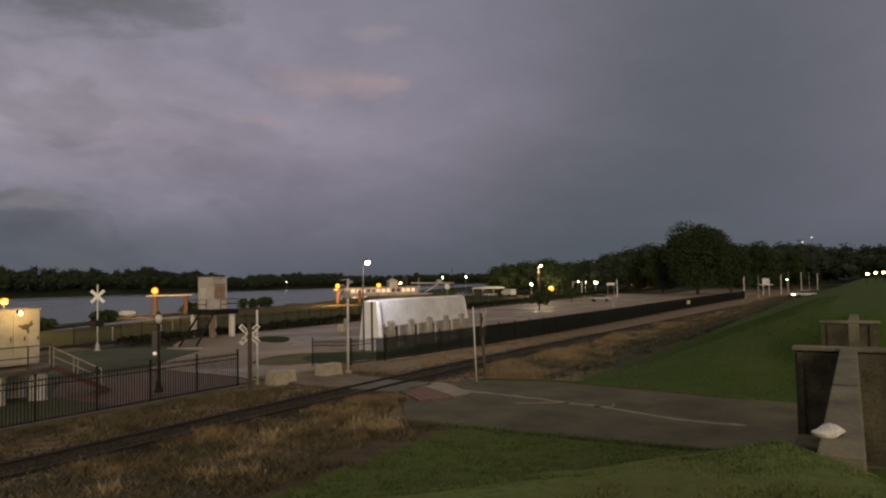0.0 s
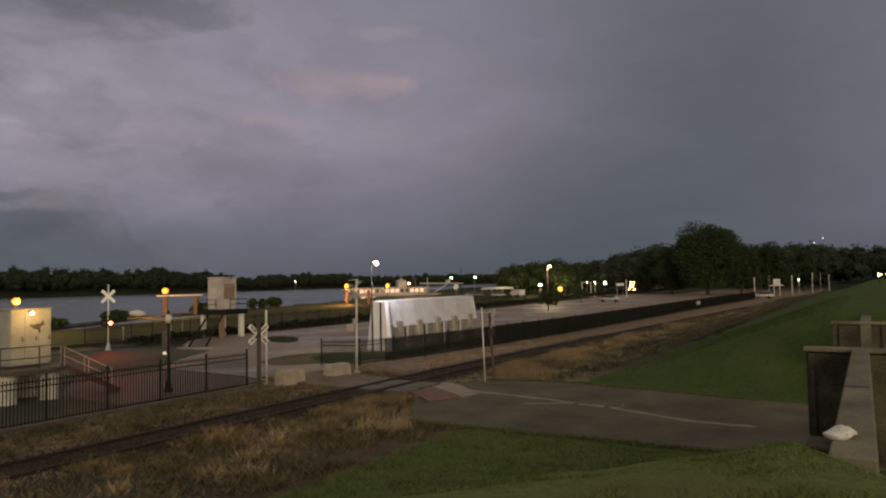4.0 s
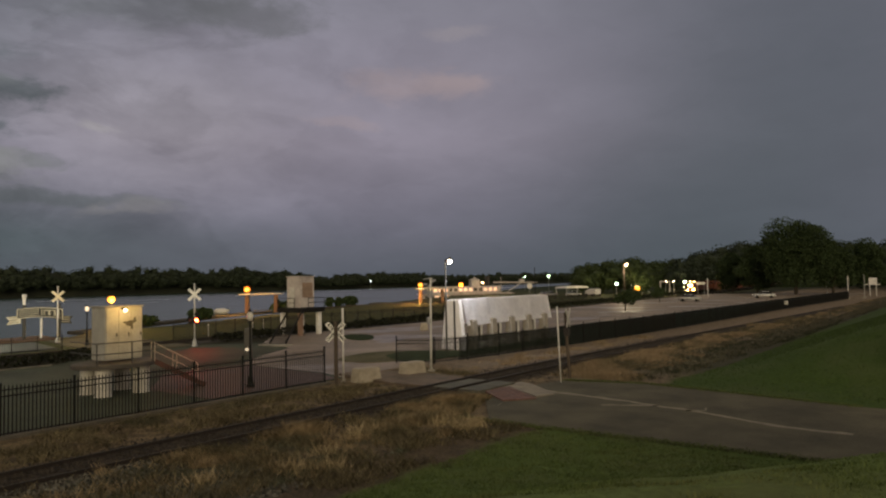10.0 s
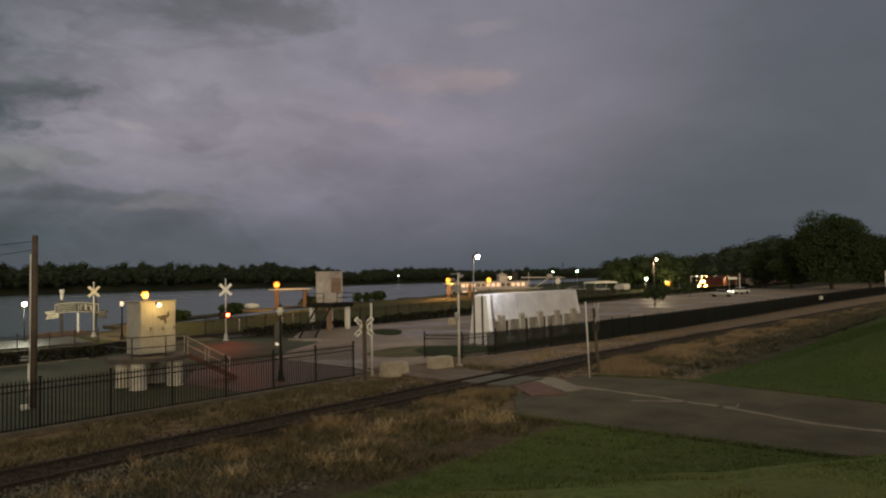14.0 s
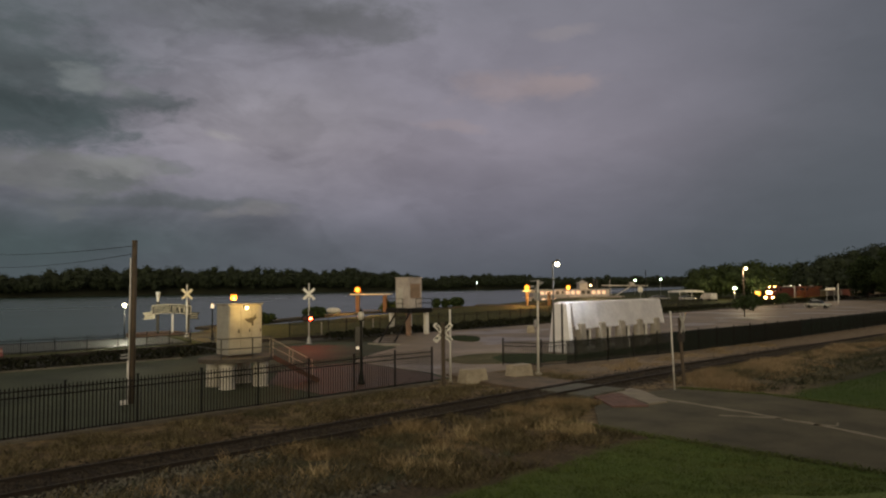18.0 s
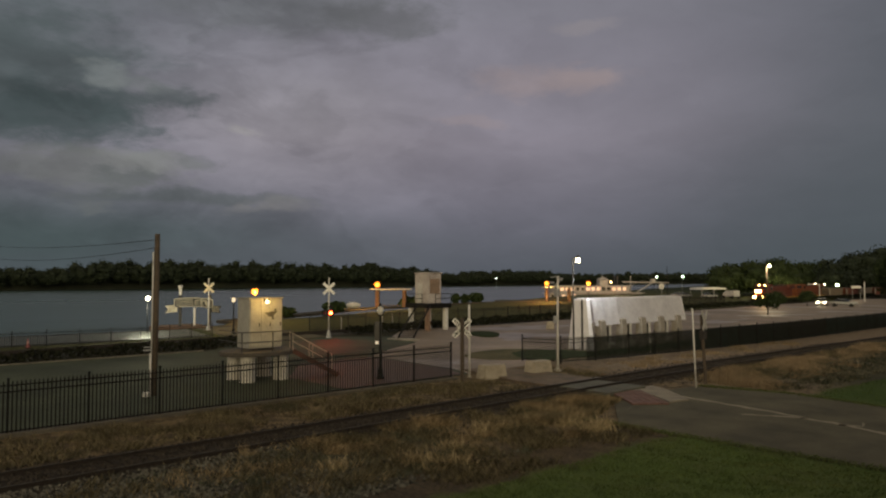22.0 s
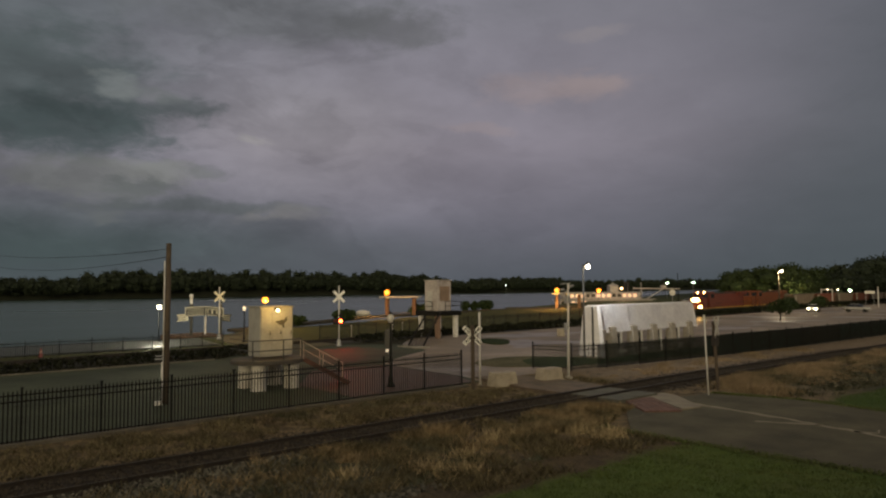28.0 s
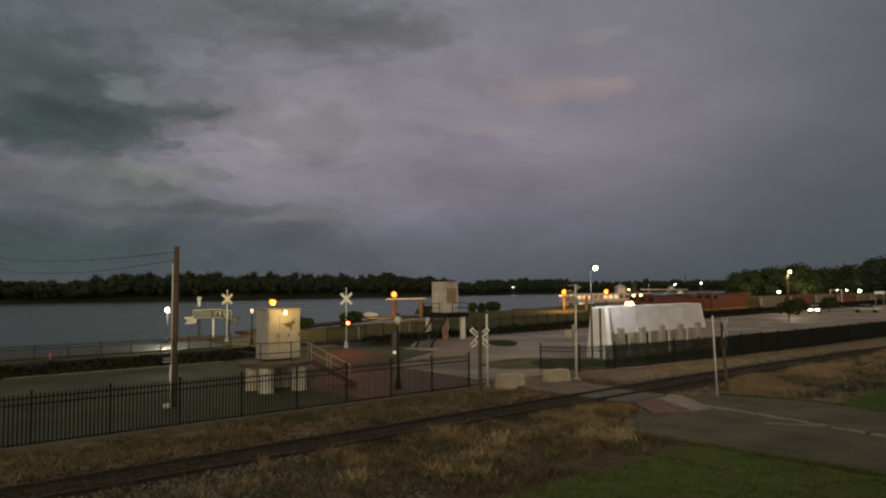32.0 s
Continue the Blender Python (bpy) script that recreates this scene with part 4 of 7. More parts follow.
lens_blocker = part("lens_blocker", bm, black_metal(), sig_near, "added black cover that blocks the red lens until it lights", head_pose(0.32))
red_at = pose(-52.6, 32.95, 0) @ head_pose(0.32) @ Vector((0, -0.13, 0))
lamp("crossing_red_light", "POINT", tuple(red_at), 420, (1, 0.05, 0.03), 0.03)


# ---------------------------------------------------------------- lamps and masts
def street_lamp(name, at, high, reach, dirn, label, head_glow, bulb=0.2, shaft=None, r=0.07):
    root = thing(name, at, label, "street lamp", "street lamps")
    shaft = shaft or galvanised()
    bm = bmesh.new()
    rod(bm, (0, 0, 0), (0, 0, high), r * 1.2, r * 0.8, 12)
    part("pole", bm, shaft, root, smooth=True)
    bm = bmesh.new()
    lathe(bm, [(r * 2.2, 0), (r * 2.2, 0.05), (r * 1.3, 0.25)], 12)
    part("base", bm, shaft, root)
    c, s = math.cos(radians(dirn)), math.sin(radians(dirn))
    bm = bmesh.new()
    rod(bm, (0, 0, high - 0.1), (c * reach, s * reach, high), 0.04, n=8)
    part("arm", bm, shaft, root)
    bm = bmesh.new()
    if reach < 0.1:
        lathe(bm, [(bulb * 0.62, 0.72 * bulb), (bulb * 0.35, 1.02 * bulb), (0.01, 1.2 * bulb)], 14, (c * reach, s * reach, high - 0.06))
    else:
        lathe(bm, [(bulb * 0.5, 0.22), (bulb * 0.9, 0.12), (bulb * 1.15, 0.0)][::-1], 14, (c * reach, s * reach, high - 0.06))
    head = part("head", bm, shaft, root)
    bm = bmesh.new()
    drop = 0.10 if reach < 0.1 else 0.06 + 0.7 * bulb
    ball(bm, (c * reach, s * reach, high - drop), bulb)
    if head_glow is GLOW_S:
        # glowing see-through ball round the bulb imitates its halo
        part("globe", bm, HALO, head, "glowing orange shell imitating the bulb's halo", smooth=True)
        bm = bmesh.new()
        ball(bm, (c * reach, s * reach, high - drop), bulb * 0.5)
        head_glow = SODIUM_CORE
    part("bulb", bm, head_glow, head, "lit bulb", smooth=True)
    return root


GLOW_W, GLOW_S, GLOW_G = glow("lamp_white", (1.0, 0.80, 0.52), 26.0), glow("lamp_sodium", (1.0, 0.35, 0.05), 2.0), glow("lamp_green", (0.72, 1.0, 0.66), 16.0)
HALO, SODIUM_CORE = see_through("halo_shell", 0.55, (1.0, 0.34, 0.04), 1.4), glow("sodium_core", (1.0, 0.44, 0.06), 8.0)
street_lamp("street_lamp", pose(-30.97, 39.82, 0), 6.7, 0.35, 30, "lit white street lamp on a grey pole by the barrier store", GLOW_W, 0.16, mat("dull_pole", (0.085, 0.082, 0.078), (0.05, 0.048, 0.046), 4, 0.6, 0.1), 0.06)
lamp("street_lamp_light", "POINT", (-29.2, 40.9, 6.35), 640, (0.95, 0.94, 1.0), 0.25)

mast = thing("wooden_mast", pose(-31.66, 10.8, 0), "dark wooden utility pole with a pale conduit", "utility pole")
bm = bmesh.new()
rod(bm, (0, 0, 0), (0.02, 0.05, 7.2), 0.145, 0.11, 12)
part("shaft", bm, old_wood(), mast, smooth=True)
for (a, b, r) in (((0.11, -0.22, 0), (0.09, -0.19, 1.9), 0.045), ((0.09, -0.16, 1.9), (0.06, -0.13, 6.4), 0.03)):
    bm = bmesh.new()
    rod(bm, a, b, r, n=8)
    part("conduit", bm, white_paint(), mast, smooth=True)
bm = bmesh.new()
box(bm, (0.1, -0.36, 0.10), (0.25, 0.3, 0.2))
part("conduit_box", bm, white_paint(), mast)
bm = bmesh.new()
box(bm, (0.12, -0.34, 2.05), (0.10, 0.36, 0.06))
box(bm, (0.12, -0.34, 2.18), (0.10, 0.30, 0.05))
part("bracket", bm, galvanised(), mast)

street_lamp("promenade_lamp", pose(-70.2, 23.2, 0), 3.5, 0.02, 0, "lit white lamp on a thin pole at the river promenade", GLOW_W, 0.20, black_metal(), 0.05)
lamp("promenade_lamp_light", "POINT", (-69.2, 22.8, 3.0), 1300, (1.0, 0.92, 0.72), 0.25)


def globe_lamp(at, high, label, lit=False):
    root = thing("globe_lamp", at, label, "lamp post", "globe lamps")
    B = black_metal()
    bm = bmesh.new()
    lathe(bm, [(0.20, 0), (0.20, 0.15), (0.14, 0.3), (0.14, 0.5), (0.075, 0.65), (0.05, high - 0.5), (0.09, high - 0.45), (0.09, high - 0.4)], 12)
    part("post", bm, B, root, smooth=False)
    bm = bmesh.new()
    lathe(bm, [(0.09, high - 0.42), (0.15, high - 0.30), (0.17, high - 0.18), (0.13, high - 0.04), (0.07, high + 0.02)], 14)
    part("globe", bm, glow("globe_glow", (1.0, 0.78, 0.55), 0.9) if lit else mat("frosted_globe", (0.62, 0.60, 0.54), (0.5, 0.48, 0.43), 5, 0.35, bump=0), root, "faintly lit globe" if lit else "unlit frosted globe", smooth=True)
    bm = bmesh.new()
    lathe(bm, [(0.12, high + 0.02), (0.06, high + 0.1), (0.02, high + 0.2)], 10)
    part("finial", bm, B, root)
    return root


globe_lamp(pose(-28.9, 21.2, 0), 3.75, "black lamp post with an unlit frosted globe in the yard")
globe_lamp(pose(-62.2, 28.45, 0), 3.5, "black lamp post with a faintly lit globe by the crossing", True)
# added light that warms the far signal's boards; the globe is only faint
lamp("crossing_fill_light", "POINT", (-62.6, 28.5, 3.9), 270, (1.0, 0.56, 0.13), 0.15)


# white pole with a camera cluster
pole2 = thing("camera_pole", pose(-24.75, 30.35, 0), "white steel pole carrying small cameras and boxes", "utility pole")
bm = bmesh.new()
rod(bm, (0, 0, 0), (0.05, 0.03, 5.3), 0.062, 0.05, 10)
part("shaft", bm, white_paint(), pole2, smooth=True)
bm = bmesh.new()
lathe(bm, [(0.26, 0), (0.26, 0.1), (0.2, 0.14), (0.1, 0.2)], 12)
part("foot", bm, concrete(), pole2)
for p, s in (((0.05, 0.25, 5.15), (0.14, 0.3, 0.14)), ((-0.1, -0.3, 4.95), (0.14, 0.3, 0.12)), ((0.0, 0.0, 4.4), (0.25, 0.25, 0.4)), ((0.05, -0.2, 2.9), (0.18, 0.18, 0.4))):
    bm = bmesh.new()
    box(bm, p, s)
    bevel(bm, 0.02, 1)
    part("camera_box", bm, galvanised(), pole2)
bm = bmesh.new()
rod(bm, (-0.1, -0.5, 4.6), (0.1, 0.45, 5.2), 0.03, n=6)
rod(bm, (-0.1, -0.45, 5.25), (0.05, 0.2, 5.3), 0.03, n=6)
part("bracket", bm, galvanised(), pole2)


def jersey(at, label):
    root = thing("concrete_block", at, label, "concrete block", "concrete blocks")
    bm = bmesh.new()
    g = box(bm, (0, 0, 0.36), (0.86, 1.46, 0.72))
    for v in g:
        if v.co.z > 0.4:
            v.co.x *= 0.82
            v.co.y *= 0.88
    bevel(bm, 0.04, 2)
    part("body", bm, mat("block_concrete", (0.42, 0.37, 0.29), (0.30, 0.26, 0.20), 2.5, 0.85, bump=0.35), root)


jersey(pose(-25.35, 25.75, 0, 0, 0, -8), "tan concrete road block beside the track crossing")
jersey(pose(-24.9, 28.9, 0, 0, 0, -4), "tan concrete road block at the fence gap")
jersey(pose(-46.8, 56.3, 0.03, 0, 0, 40), "tan concrete road block standing in the plaza")


# ---------------------------------------------------------------- flood wall of the levee opening
def build_floodwall():
    C = mat("wall_concrete", (0.216, 0.200, 0.148), (0.098, 0.092, 0.070), 0.8, 0.9, bump=0.35, fine=16, wear=0.22, spec=0.2)
    root = thing("floodwall", pose(0, 0, 0), "grey stained concrete flood wall with T-shaped ends", "flood wall", kind="structure")
    for (y0, xa, xb), (y1, xc, xd), yh, s, zt in (((9.0, -0.40, 0.09), (21.8, -0.46, -0.06), 21.8, -1, 3.05), ((33.9, -0.46, -0.05), (43.6, -0.48, -0.08), 33.9, 1, 3.05)):
        bm = bmesh.new()
        lo = [bm.verts.new((x, y, -0.4)) for x, y in ((xa, y0), (xb, y0), (xd, y1), (xc, y1))]
        hi = [bm.verts.new((x, y, zt)) for x, y in ((xa, y0), (xb, y0), (xd, y1), (xc, y1))]
        bm.faces.new(hi)
        bm.faces.new(lo[::-1])
        for k in range(4):
            bm.faces.new((lo[k], lo[(k + 1) % 4], hi[(k + 1) % 4], hi[k]))
        bmesh.ops.recalc_face_normals(bm, faces=bm.faces[:])
        bevel(bm, 0.025, 1)
        part("stem", bm, C, root)
        w = 2.9 if s < 0 else 2.25
        xc = -0.20 if s < 0 else -0.40
        # head walls, ribs and ledge: shade and some moss put into the colour
        bm = bmesh.new()
        box(bm, (xc, yh + 0.25, 1.30), (w - 0.15, 0.42, 3.2))
        part("head_wall", bm, mat("shaded_concrete", (0.12, 0.108, 0.078), (0.045, 0.042, 0.030), 0.9, 0.95, bump=0.4, fine=14, wear=0.3, spec=0.1), root, "concrete face with shade in its dark colour")
        bm = bmesh.new()
        box(bm, (xc, yh + 0.25, 3.0), (w, 0.55, 0.11))
        bevel(bm, 0.02, 1)
        part("coping", bm, C, root)
        for x in (xc - w / 2 + 0.2, xc + w / 2 - 0.2) if s < 0 else (-1.15, 0.4):
            bm = bmesh.new()
            box(bm, (x, yh - 0.01, 1.35), (0.14, 0.10, 3.1))
            part("rib", bm, MATS["shaded_concrete"], root)
    bm = bmesh.new()
    box(bm, (-0.24, 14.6, 3.053), (0.44, 0.035, 0.012))
    part("joint", bm, black_metal(), root)


build_floodwall()
bm = bmesh.new()
ball(bm, (0, 0, 0.055), 0.21, (1.15, 0.72, 0.36), 20)
for v in bm.verts:
    v.co += Vector((0.03 * math.sin(v.co.y * 20), 0.02 * math.sin(v.co.x * 17), 0.022 * math.sin(v.co.x * 14 + v.co.y * 9)))
    if v.co.x > 0.12:
        v.co.y *= max(0.35, 1 - (v.co.x - 0.12) * 4)
        v.co.z *= 0.8
tagged(part("sandbag", bm, mat("bag_cloth", (0.72, 0.70, 0.67), (0.55, 0.53, 0.5), 6, 0.8, bump=0.3), at=pose(-0.31, 10.0, 3.05, 0, 0, 42), smooth=True), "white crumpled sandbag on top of the flood wall", "sandbag")
bm = bmesh.new()
box(bm, (-0.58, 10.8, 2.35), (0.36, 0.7, 0.92))
bevel(bm, 0.03, 1)
tagged(part("wall_ledge", bm, MATS["shaded_concrete"]), "dark concrete ledge beside the flood wall", "ledge", kind="structure")


# ---------------------------------------------------------------- trees and woods
def leaf_quads(centres, size, rng, jitter=0.5):
    """Randomly turned leaf clumps round the centres."""
    n = len(centres)
    a = rng.normal(size=(n, 3))
    a /= np.linalg.norm(a, axis=1)[:, None]
    b = np.cross(a, rng.normal(size=(n, 3)))
    b /= np.linalg.norm(b, axis=1)[:, None]
    s = (size * (1 - jitter / 2 + jitter * rng.random(n)))[:, None]
    a, b = a * s, b * s * 0.7
    v = np.stack([centres - a, centres - b * 0.8, centres + a, centres + b * 0.8], 1).reshape(-1, 3)
    f = np.arange(4 * n).reshape(n, 4)
    return v, f


def leaf_mat(name, c1, c2, dry=None):
    """Blades that differ one by one and by patches half a metre to a few metres wide; dry is the tint of withered patches."""
    if name in MATS:
        return MATS[name]
    m = bpy.data.materials.new(name)
    m.use_nodes = True
    nt = m.node_tree
    N, L = nt.nodes.new, nt.links.new
    b = nt.nodes["Principled BSDF"]
    g, r = N("ShaderNodeNewGeometry"), N("ShaderNodeValToRGB")
    L(g.outputs["Random Per Island"], r.inputs[0])
    r.color_ramp.elements[0].color, r.color_ramp.elements[1].color = (*c1, 1), (*c2, 1)
    colour = r.outputs[0]
    if dry:
        co = N("ShaderNodeTexCoord")
        for scale, lo, hi, tint in ((0.33, 0.50, 0.68, dry), (1.7, 0.46, 0.70, tuple(v * 0.8 for v in c1))):
            n, k, x = N("ShaderNodeTexNoise"), N("ShaderNodeMapRange"), N("ShaderNodeMix")
            L(co.outputs["Object"], n.inputs["Vector"])
            n.inputs["Scale"].default_value, n.inputs["Detail"].default_value = scale, 3.0
            L(n.outputs["Fac"], k.inputs["Value"])
            k.inputs["From Min"].default_value, k.inputs["From Max"].default_value, k.inputs["To Max"].default_value = lo, hi, 0.75
            x.data_type = "RGBA"
            L(k.outputs["Result"], x.inputs[0])
            L(colour, x.inputs[6])
            x.inputs[7].default_value = (*tint, 1)
            colour = x.outputs[2]
    L(colour, b.inputs["Base Color"])
    b.inputs["Roughness"].default_value = 0.75
    b.inputs["Specular IOR Level"].default_value = 0.2
    MATS[name] = m
    return m


def tree_mesh(seed, high, wide, leaves, leaf, trunk_share=0.28):
    """Meshes of a tapered trunk with limbs and of a lobed crown with gaps."""
    rng = np.random.default_rng(seed)
    bm = bmesh.new()
    t = high * trunk_share
    rod(bm, (0, 0, -0.3), (0.1, 0.05, t * 1.4), high * 0.028, high * 0.018, 8)
    lobes = []
    for k in range(20):
        a, u = rng.random() * 6.28, (k + 0.5) / 20
        env = math.sin(math.pi * min(1, 0.22 + 0.70 * u)) ** 0.7
        r = wide * 0.36 * env * math.sqrt(0.15 + 0.85 * rng.random())
        c = np.array([r * math.cos(a), r * math.sin(a), t + (high - t) * (0.06 + 0.80 * u)])
        lobes.append((c, wide * (0.13 + 0.10 * rng.random())))
        if k % 2 == 0:
            rod(bm, (0.05, 0.03, t * (0.7 + 0.5 * u)), tuple(c * 0.85), high * 0.012, high * 0.004, 5)
    pts = []
    for c, r in lobes:
        n = leaves // len(lobes)
        d = rng.normal(size=(n, 3))
        d /= np.linalg.norm(d, axis=1)[:, None]
        p = c + d * (r * (0.55 + 0.5 * rng.random(n)) ** 1.0)[:, None] * np.array([1, 1, 0.8])
        pts.append(p)
    pts = np.concatenate(pts)
    pts[:, 2] = np.maximum(pts[:, 2], t * 0.7)
    v, f = leaf_quads(pts, np.full(len(pts), leaf), rng)
    return bm, v, f


def tree(seed, high, wide, leaves, leaf, leafm, label, at, trunk_share=0.28, group="trees"):
    bm, v, f = tree_mesh(seed, high, wide, leaves, leaf, trunk_share)
    root = thing("tree", at, label, "tree", group)
    part("trunk", bm, mat("bark", (0.07, 0.055, 0.042), (0.04, 0.032, 0.025), 4, 0.95, bump=0.5), root)
    crown = raw("crown", v.tolist(), f.tolist(), leafm)
    crown.parent = root
    return root


DARK_LEAF = leaf_mat("dark_leaves", (0.022, 0.036, 0.013), (0.036, 0.055, 0.019))
FAR_LEAF = leaf_mat("far_leaves", (0.015, 0.022, 0.013), (0.024, 0.033, 0.018))
# greener leaf copy with the street lamps' light put into its colour
LIT_LEAF = leaf_mat("lamplit_leaves", (0.018, 0.029, 0.009), (0.035, 0.050, 0.016))


def woods(name, spots, leaves, leaf, material, label):
    """Far trees, seen only as one wood: spots are (x, y, z, height, width).
    Each crown is a few lumpy masses under a coat of leaf clumps."""
    rng = np.random.default_rng(11)
    P, S, LV, LF = [], [], [], []
    ico = bmesh.new()
    bmesh.ops.create_icosphere(ico, subdivisions=2, radius=1.0)
    iv = np.array([v.co[:] for v in ico.verts])
    jf = np.array([[v.index for v in f.verts] for f in ico.faces])
    ico.free()
    for x, y, z, h, w in spots:
        lobes = 8
        c = rng.normal(size=(lobes, 3))
        c /= np.linalg.norm(c, axis=1)[:, None]
        c = c * (0.2 + 0.8 * rng.random(lobes)[:, None]) * np.array([0.40 * w, 0.40 * w, 0.28 * h])
        r = 0.5 * (0.19 + 0.11 * rng.random(lobes)) * (w + h)
        k = rng.integers(0, lobes, leaves)
        d = rng.normal(size=(leaves, 3))
        d /= np.linalg.norm(d, axis=1)[:, None]
        p = c[k] + d * (r[k] * (0.84 + 0.26 * rng.random(leaves)))[:, None] * np.array([1, 1, 0.85])
        for j in range(lobes):
            q = c[j] + iv * (r[j] * (0.50 + 0.30 * rng.random(len(iv))))[:, None] * np.array([1, 1, 0.85])
            q[:, 2] = np.clip(q[:, 2] + 0.56 * h, 0.02 * h, 1.0 * h)
            LF.append(jf + len(iv) * len(LV))
            LV.append(q + np.array([x, y, z]))
        p[:, 2] = np.clip(p[:, 2] + 0.56 * h, 0.02 * h, 1.02 * h)
        P.append(p + np.array([x, y, z]))
        S.append(np.full(leaves, leaf))
    P, S = np.concatenate(P), np.concatenate(S)
    v, f = leaf_quads(P, S, rng)
    LV = np.concatenate(LV)
    ob = raw(name, np.concatenate([v, LV]).tolist(), f.tolist() + (np.concatenate(LF) + len(v)).tolist(), material)
    return tagged(ob, label, "woods", kind="stuff")


def far_bank():
    rng = np.random.default_rng(5)
    spots = []
    y = -350.0
    def skyline(y):
        return float(np.interp(y, [60, 130, 165, 190, 260, 300, 430, 510, 580, 646, 712, 810, 902, 1100, 2600], [17, 17, 19, 24, 25, 24, 23.5, 24.5, 21, 15, 19.5, 19.5, 16, 18, 20])) + 1.0 * math.sin(y / 13.0) + 0.8 * math.sin(y / 5.0 + 1)

    while y < 2600:
        ph = skyline(y)
        for row in range(3):
            h = 1.27 * (ph + rng.normal(0, 0.45)) * (0.70 + 0.15 * row)
            spots.append((-694 - 9 * row + rng.normal(0, 3), y + rng.normal(0, 2), -1.5, h, 9 + 5 * rng.random()))
        y += 5 + (y > 900) * 6
    woods("far_bank_woods", spots, 300, 0.85, FAR_LEAF, "dark continuous woods on the far river bank")
    # solid dark backing sheet, added so that no light shows through the wood
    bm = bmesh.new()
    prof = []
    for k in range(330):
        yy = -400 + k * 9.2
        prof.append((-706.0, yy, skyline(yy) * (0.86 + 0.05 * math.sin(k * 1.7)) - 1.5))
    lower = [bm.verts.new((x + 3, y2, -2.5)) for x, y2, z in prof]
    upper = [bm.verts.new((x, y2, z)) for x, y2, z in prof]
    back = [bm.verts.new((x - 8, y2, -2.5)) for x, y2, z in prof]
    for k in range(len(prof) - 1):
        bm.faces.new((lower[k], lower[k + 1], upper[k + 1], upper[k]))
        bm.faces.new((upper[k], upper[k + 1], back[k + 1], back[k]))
    tagged(part("undergrowth", bm, mat("undergrowth", (0.026, 0.032, 0.018), (0.016, 0.020, 0.012), 0.1, 0.95, fine=2)), "dark backing sheet inside the far bank woods", "undergrowth", kind="stuff")


far_bank()


def polar(az, r):
    return -r * math.sin(radians(az)), r * math.cos(radians(az))


def hill_woods():
    rng = np.random.default_rng(8)
    spots = []
    for az, r, top, n in HILL_LINE:
        for k in range(n):
            a, rr = az + rng.normal(0, 0.4), r + rng.normal(0, 12)
            x, y = polar(a, rr)
            z = float(height(x, y))
            h = max(5.0, 5.1 + top * rr - z) * (1.03 + 0.12 * rng.random())
            spots.append((x, y, z - 0.5, h, min(16, 6 + h * 0.5)))
    near = [p for p in spots if math.degrees(math.atan2(-p[0], p[1])) > 19.9]
    woods("park_woods", near, 700, 0.45, LIT_LEAF, "green trees behind the lamps at the park edge")
    woods("hill_woods", [p for p in spots if p not in near], 640, 0.5, FAR_LEAF, "dark wooded rise behind the car park")


# azimuth, distance, skyline slope, trees
HILL_LINE = [
    (26.7, 250, 0.013, 3), (25.9, 252, 0.0195, 3), (25.1, 252, 0.023, 3), (24.3, 255, 0.026, 3), (23.5, 258, 0.0272, 3), (22.4, 262, 0.0268, 4), (21.3, 266, 0.0262, 4), (20.3, 290, 0.028, 3),
    (19.5, 300, 0.0294, 3), (18.5, 300, 0.025, 3), (17.6, 310, 0.0355, 4), (16.9, 315, 0.039, 3), (16.3, 320, 0.0414, 4), (15.4, 325, 0.045, 4), (14.6, 330, 0.0478, 4), (13.4, 340, 0.045, 4), (12, 340, 0.045, 4), (10.6, 340, 0.045, 4),
    (9.2, 340, 0.044, 4), (7.9, 330, 0.0435, 4), (7.1, 330, 0.041, 3), (6.3, 330, 0.0387, 4), (5.3, 340, 0.039, 4), (4.4, 350, 0.0396, 4), (3.0, 360, 0.0395, 4), (1.9, 365, 0.037, 4), (0.8, 370, 0.0335, 4), (-0.6, 380, 0.033, 4), (-2.2, 390, 0.032, 4), (-4, 400, 0.033, 5),
    (25, 240, 0.012, 4), (23, 240, 0.014, 4), (21.5, 240, 0.013, 4), (20, 240, 0.014, 4), (18.5, 268, 0.014, 4), (17, 292, 0.015, 4), (15.5, 335, 0.016, 4), (14, 350, 0.018, 4), (7, 260, 0.022, 4), (5.8, 265, 0.022, 4), (4.5, 270, 0.021, 4), (3, 275, 0.021, 4), (1.5, 280, 0.021, 4), (0, 285, 0.021, 4), (-1.5, 290, 0.02, 4), (-3.5, 300, 0.02, 4),
]
hill_woods()
x, y = polar(11.0, 200)
tree(21, 19.0, 24, 30000, 0.27, DARK_LEAF, "large dark spreading tree beyond the car park", pose(x, y, float(height(x, y))), 0.16)
for k, (az, r, h, w) in enumerate(((13.6, 205, 13.5, 12), (8.6, 205, 14.5, 13), (15.3, 225, 12.0, 11), (6.4, 230, 15, 13), (4.4, 235, 12.5, 11))):
    x, y = polar(az, r)
    tree(31 + k, h, w, 11000, 0.27, DARK_LEAF, "dark leafy tree at the edge of the car park", pose(x, y, float(height(x, y))), 0.14)


